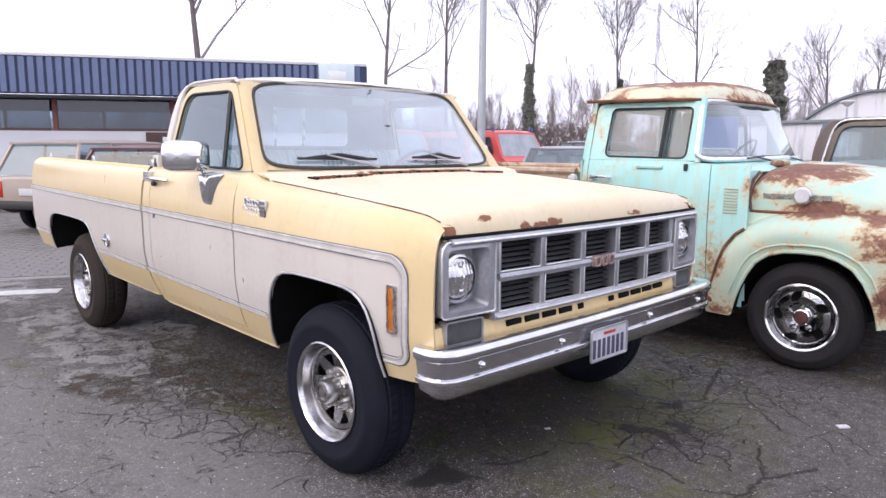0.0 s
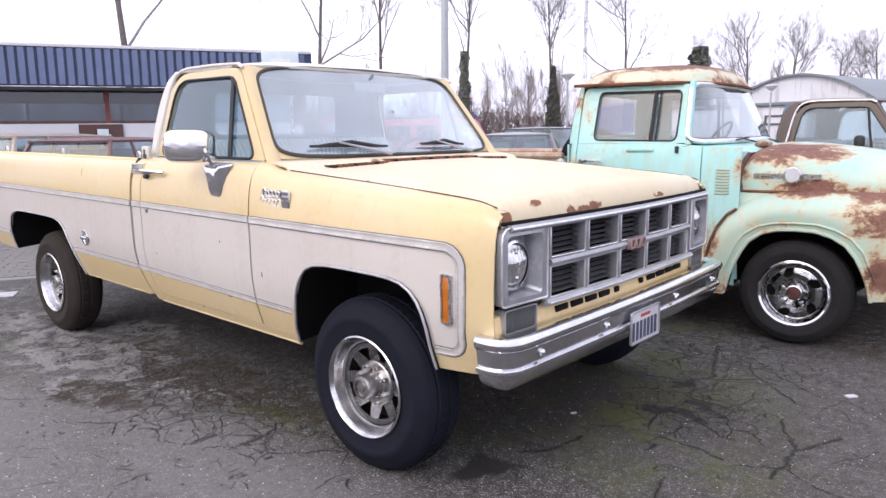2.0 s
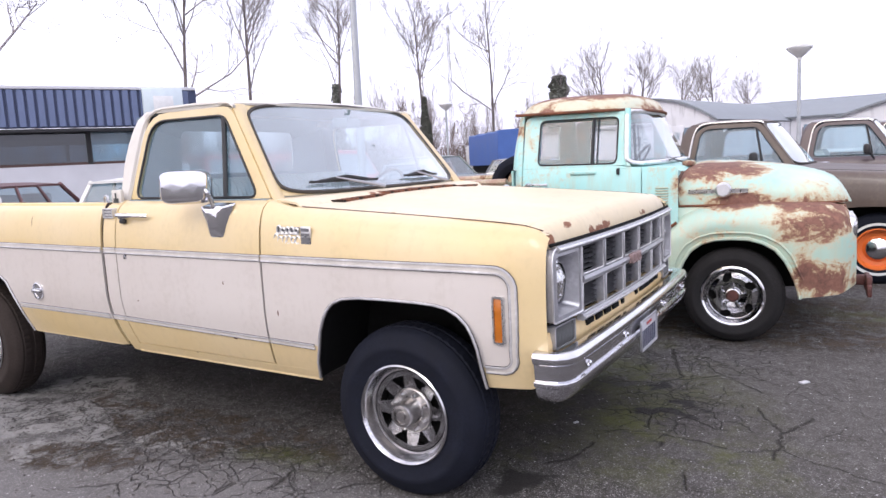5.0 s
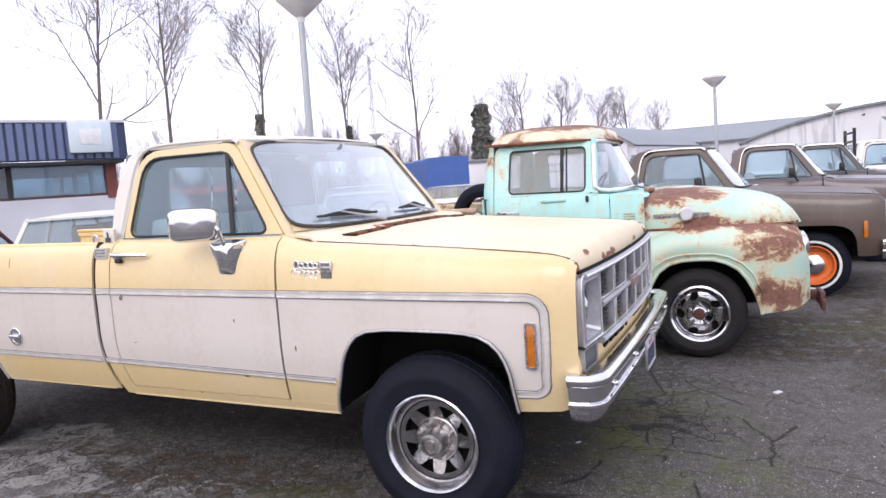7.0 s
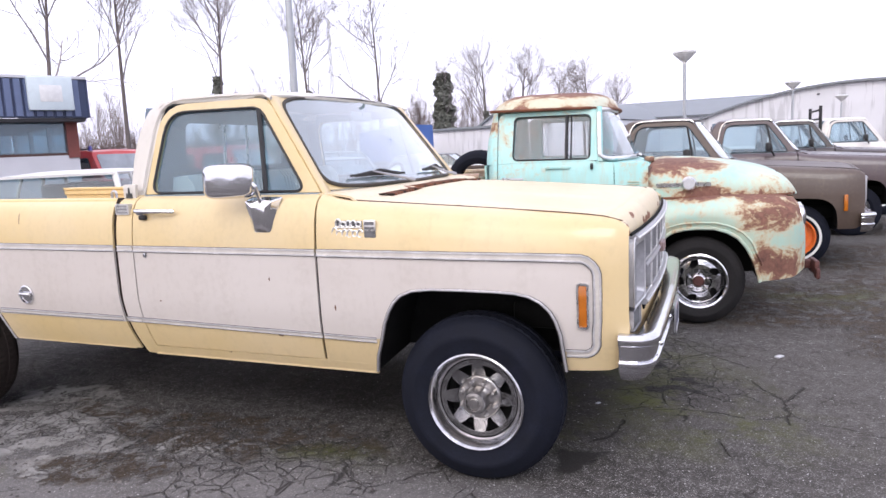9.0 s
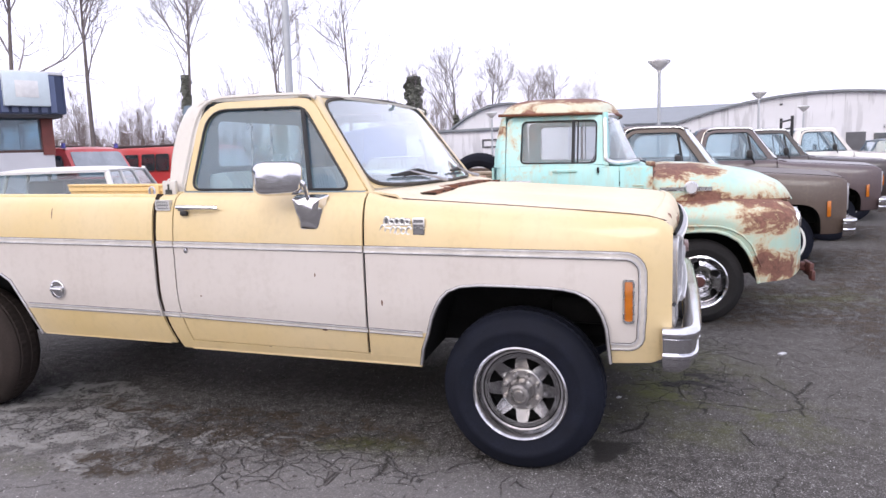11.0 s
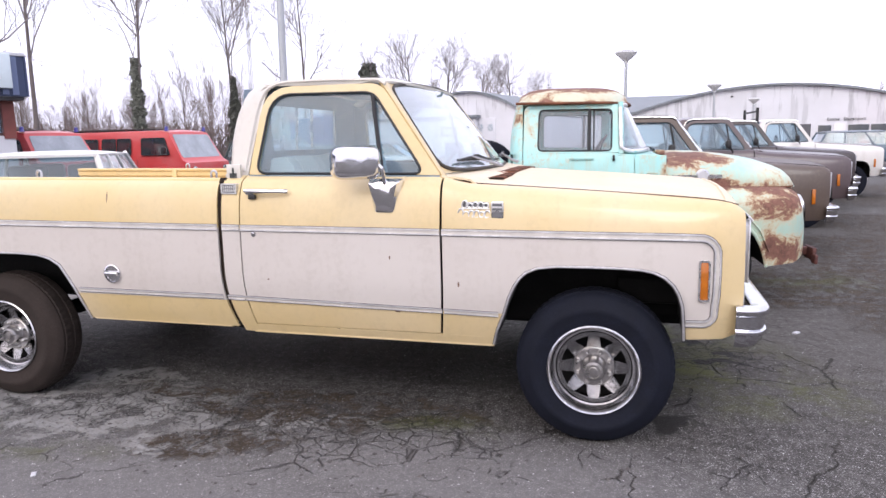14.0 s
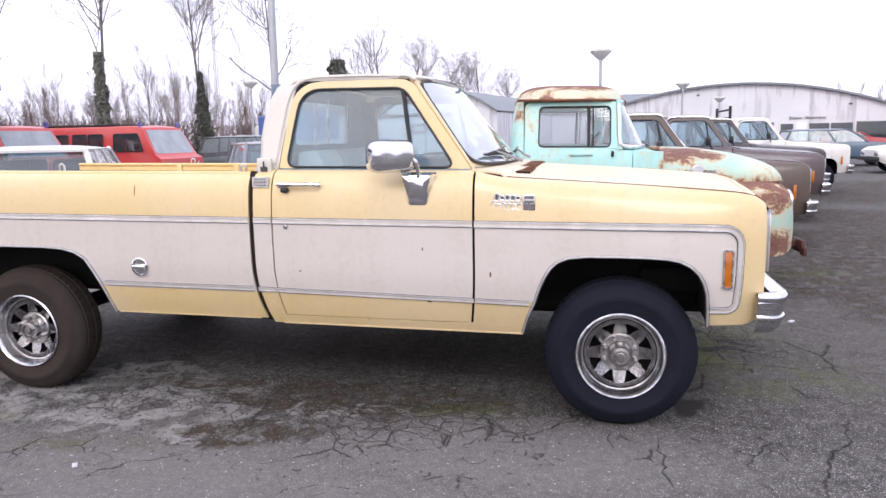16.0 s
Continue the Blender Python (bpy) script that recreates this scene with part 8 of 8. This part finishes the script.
def leaf_sleeve(rng, height, r0, r1, z0, count, size):
    """Ivy: many small leaves round a stem."""
    vs, fs = [], []
    for _ in range(count):
        t = rng.random()
        z = lerp(z0, height, t)
        a = rng.uniform(0, math.tau)
        r = lerp(r0, r1, t ** 0.8) * rng.uniform(0.3, 1.18) * (0.88 + 0.16 * math.sin(z * 2.1 + 1.3 + 2 * a) + 0.15 * math.sin(z * 5.3 + a))
        c = Vector((r * math.cos(a), r * math.sin(a), z))
        u = Vector((rng.uniform(-1, 1), rng.uniform(-1, 1), rng.uniform(-1, 1))).normalized()
        v = u.orthogonal().normalized()
        k = size * rng.uniform(0.6, 1.3)
        b = len(vs)
        vs += [tuple(c + u * k), tuple(c + v * k * 0.7), tuple(c - u * k), tuple(c - v * k * 0.7)]
        fs.append((b, b + 1, b + 2, b + 3))
    return vs, fs


rng = random.Random(7)
KINDS = []
for i, (h, r, cf, sp, lv, kids, rise, limbs, reach, thin) in enumerate((
        (15, 0.17, 0.38, 1.05, 4, 5, 0.40, 15, 0.36, 0.010), (14, 0.15, 0.42, 1.0, 4, 5, 0.45, 14, 0.34, 0.009), (13, 0.20, 0.32, 1.05, 4, 5, 0.4, 14, 0.46, 0.009),
        (9, 0.13, 0.3, 0.9, 3, 5, 0.22, 11, 0.38, 0.006), (13, 0.24, 0.17, 1.0, 4, 5, 0.5, 14, 0.50, 0.008))):
    trunk, crown = branches(rng, h, r, cf, sp, lv, rise, kids, limbs, reach, thin)
    KINDS.append((h, mesh_from("trunk", trunk, M_BARK), mesh_from("crown", crown, M_TWIG)))


def bare_tree(x, y, kind, height, turn, ivy=None, label="tall leafless winter tree with fine twigs"):
    h, tm, cm = KINDS[kind]
    k = 0.9 * height / h
    T = empty("bare_tree", pose(x, y, 0, 0, 0, turn), label, "tree", "bare trees")
    for nm, me in (("trunk", tm), ("crown", cm)):
        o = new(nm, me)
        o.parent = T
        o.scale = (k, k, k)
    if ivy:
        me = mesh_from("ivy", leaf_sleeve(random.Random(int(x * 7 + y)), ivy[0], ivy[1], ivy[2], 0.3, int(ivy[3] * 2.2), 0.085 + 0.11 * ivy[1]), M_IVY)
        o = new("ivy", me)
        o.parent = T
        o["label"] = "dark ivy round the trunk"
    return T


for x, y, kind, h, turn, ivy in ((-28.5, 12.7, 2, 14.0, 20, None), (-40.9, 33.0, 0, 19.5, 200, None), (-41.3, 40.0, 1, 20.0, 80, None), (-36.1, 44.6, 1, 18.5, 150, (8.2, 0.72, 0.26, 1600)),
                                (-32.3, 52.3, 1, 16.5, 300, (7.2, 1.0, 0.10, 1900)), (-29.6, 60.5, 0, 17.5, 40, None), (-27.2, 72.3, 3, 11.5, 0, (10.0, 1.55, 0.72, 3800)),
                                (-24.2, 78.6, 4, 12.6, 60, (6, 0.7, 0.4, 900)), (-20.3, 79.7, 4, 11.8, 160, (7, 0.8, 0.4, 1100)), (-16.9, 85.6, 4, 10.8, 250, (6, 0.7, 0.4, 900)), (-13.5, 88.3, 4, 11.0, 10, None), (-10.7, 91.7, 4, 9.2, 120, None),
                                ):
    bare_tree(x, y, kind, h, turn, ivy, "leafless winter tree with an ivy-clad trunk" if ivy else "tall leafless winter tree with fine twigs")

M_MAST = plain("dull_mast_steel", (0.26, 0.25, 0.26), 0.6, 0.3, 0.2, 3, 0.1)
MAST = empty("lattice_mast", pose(-67.0, 118.0, 0), "tall thin lattice mast behind the trees", "mast")
for s in range(3):
    a = s * math.tau / 3
    bm = bmesh.new()
    tube(bm, [(0.55 * math.cos(a), 0.55 * math.sin(a), 0), (0.22 * math.cos(a), 0.22 * math.sin(a), 27.5)], 0.045, 5)
    part("leg", bm, M_MAST, MAST)
bm = bmesh.new()
for k in range(40):
    z, f = k * 0.68, lerp(0.55, 0.22, k / 40)
    for s in range(3):
        a, b = (s + k % 3) * math.tau / 3, (s + 1 + k % 3) * math.tau / 3
        tube(bm, [(f * math.cos(a), f * math.sin(a), z), (f * math.cos(b), f * math.sin(b), z + 0.68)], 0.02, 4)
part("lattice", bm, M_MAST, MAST)
for z, ln in ((19.0, 1.6), (22.5, 1.9), (25.5, 1.5)):
    bm = bmesh.new()
    tube(bm, [(0.3, 0, z), (0.3, 0, z + ln)], 0.14, 6)
    part("antenna", bm, M_LAMPHEAD, MAST, "pale panel antenna")

# far winter woods: many small bare trees in one mesh
small = []
for i in range(4):
    a, b = branches(rng, 6.5, 0.045, 0.06, 0.75, 3, 0.6, 5, 16)
    v = a[0] + b[0]
    off = len(a[0])
    small.append((np.array(v), np.array(a[1] and [f if len(f) == 4 else f for f in a[1]]), np.array([tuple(k + off for k in f) for f in b[1]])))
vs, fs, n0 = [], [], 0
for i in range(520):
    t = rng.random()
    ang = lerp(radians(165), radians(60), t)
    d = rng.uniform(86, 112) if ang < radians(120) else rng.uniform(60, 85)
    k, c = rng.uniform(0.65, 1.2) * (0.86 if ang > radians(125) else (1.0 if ang > radians(104) else 0.7)), rng.uniform(0, math.tau)
    v, f1, f2 = small[i % 4]
    rot = np.array(((math.cos(c), -math.sin(c), 0), (math.sin(c), math.cos(c), 0), (0, 0, 1)))
    vs.append(v @ rot.T * np.array((k, k, k * rng.uniform(0.8, 1.1))) + np.array((d * math.cos(ang), d * math.sin(ang) - 2, 0)))
    fs += (f1 + n0).tolist() + (f2 + n0).tolist()
    n0 += len(v)
me = bpy.data.meshes.new("winter_woods")
me.from_pydata(np.concatenate(vs).tolist(), [], fs)
me.materials.append(M_WOODS)
tagged(new("winter_woods", me), "brown leafless woods along the edge of the yard", "woods", "", "stuff")
# brushwood under the woods
vs, fs = [], []
for i in range(30000):
    ang = lerp(radians(168), radians(58), rng.random())
    d = rng.uniform(84, 100) if ang < radians(120) else rng.uniform(62, 78)
    c = Vector((d * math.cos(ang), d * math.sin(ang) - 2, rng.random() ** 1.6 * 3.4))
    u = Vector((rng.uniform(-1, 1), rng.uniform(-1, 1), rng.uniform(0.3, 1.6))).normalized() * rng.uniform(0.3, 0.9)
    v = u.orthogonal().normalized() * rng.uniform(0.015, 0.05)
    b = len(vs)
    vs += [tuple(c - u - v), tuple(c - u + v), tuple(c + u + v * 0.4), tuple(c + u - v * 0.4)]
    fs.append((b, b + 1, b + 2, b + 3))
me = mesh_from("brushwood", (vs, fs), M_WOODS)
tagged(new("brushwood", me), "tangled brown brushwood under bare trees", "brushwood", "", "stuff")

# ---- paving beside the building ----
E0, ED = Vector((-6.0, 0.3, 0)), Vector((0.46, 0.89, 0)).normalized()
EN = Vector((-ED.y, ED.x, 0))
M_PAVER = plain("grey_paving_bricks", (0.17, 0.16, 0.155), 0.85, 0, 0.25, 3, 0.3)
M_KERB = plain("pale_kerb_band", (0.22, 0.215, 0.21), 0.85, 0, 0.2, 6, 0.3)
PV = tagged(part("pavement", boxed((-9, 0.0, -0.1), (9, 9, 0.002)), plain("paving_joint_sand", (0.07, 0.065, 0.06), 0.9, 0, 0.3, 12, 0.3)), "grey brick paving in front of the building", "pavement", "", "structure")
PV.matrix_world = Matrix.Translation(E0) @ Matrix.Rotation(math.atan2(ED.y, ED.x), 4, "Z")
bm = bmesh.new()
box(bm, (-9, -0.12, -0.1), (9, -0.004, 0.004), 0.004)
kb = part("kerb_band", bm, M_KERB, PV)
pm = bpy.data.meshes.new("paving_brick")
b2 = bmesh.new()
box(b2, (-0.102, -0.049, -0.04), (0.102, 0.049, 0.010), 0.006)
b2.to_mesh(pm)
b2.free()
pm.materials.append(M_PAVER)
tops, placed, rest = [], 0, bmesh.new()
for j in range(80):
    for i in range(-40, 44):
        x, y = i * 0.21 + (0.105 if j % 2 else 0), 0.055 + j * 0.104
        if abs(x) > 8.9:
            continue
        if -2.2 < x < 1.0 and y < 2.0 and placed < 300:
            o = new("paving_brick", pm)
            o.parent = PV
            o.matrix_local = pose(x, y, rng.uniform(-0.003, 0.003), rng.uniform(-0.8, 0.8), rng.uniform(-0.8, 0.8), rng.uniform(-1, 1))
            placed += 1
        else:
            tops.append((x, y, rng.uniform(0.006, 0.012)))
v, f = [], []
for x, y, z in tops:
    b = len(v)
    v += [(x - 0.102, y - 0.049, z), (x + 0.102, y - 0.049, z), (x + 0.102, y + 0.049, z), (x - 0.102, y + 0.049, z), (x - 0.105, y - 0.052, 0), (x + 0.105, y - 0.052, 0), (x + 0.105, y + 0.052, 0), (x - 0.105, y + 0.052, 0)]
    f += [(b, b + 1, b + 2, b + 3), (b, b + 4, b + 5, b + 1), (b + 1, b + 5, b + 6, b + 2), (b + 2, b + 6, b + 7, b + 3), (b + 3, b + 7, b + 4, b)]
o = new("paving_brick_rest", mesh_from("paving_brick_rest", (v, f), M_PAVER))
o.parent = PV
tagged(o, "", "", "", "stuff")

# ---- litter on the asphalt ----
vs, fs = [], []
for i in range(2400):
    x, y = (rng.gauss(-0.6, 1.8), rng.gauss(-0.3, 1.0)) if i % 3 == 0 else (rng.gauss(-1.9, 0.6), rng.gauss(-0.1, 0.3))
    k = 0.0018 + 0.010 * rng.random() ** 4
    b = len(vs)
    for a in range(5):
        t = (a + rng.uniform(-0.4, 0.4)) * math.tau / 5
        q = k * rng.uniform(0.5, 1.4)
        vs.append((x + q * math.cos(t), y + q * math.sin(t), 0.0005))
    vs.append((x + k * rng.uniform(-0.5, 0.5), y + k * rng.uniform(-0.5, 0.5), k * rng.uniform(0.5, 1.1)))
    fs += [(b + a, b + (a + 1) % 5, b + 5) for a in range(5)]
tagged(new("gravel", mesh_from("gravel", (vs, fs), plain("loose_gravel", (0.11, 0.10, 0.095), 0.9, 0, 0.8, 3, 0.2, 20))), "loose gravel and crumbs on the asphalt", "gravel", "", "stuff")
for x, y, k in ((1.346, 2.188, 0.03), (2.0, 0.9, 0.02), (0.35, 1.1, 0.015), (-2.4, -0.75, 0.02)):
    bm = bmesh.new()
    box(bm, (-k, -k * 0.6, 0), (k, k * 0.5, k * 0.35), k * 0.12, 0, Matrix.Rotation(x * 3, 4, "Z"))
    o = tagged(part("litter", bm, M_PLATE), "small pale scrap lying on the asphalt", "litter")
    o.matrix_world = pose(x, y, 0)
bm = bmesh.new()
box(bm, (-0.34, -0.11, 0.0), (0.34, 0.11, 0.004), 0.001)
o = tagged(part("painted_mark", bm, plain("worn_white_marking", (0.48, 0.48, 0.47), 0.8, 0, 0.3, 14, 0.2)), "worn white road marking on the asphalt", "road marking", "", "structure")
o.matrix_world = pose(-5.15, 0.02, 0, 0, 0, 62)
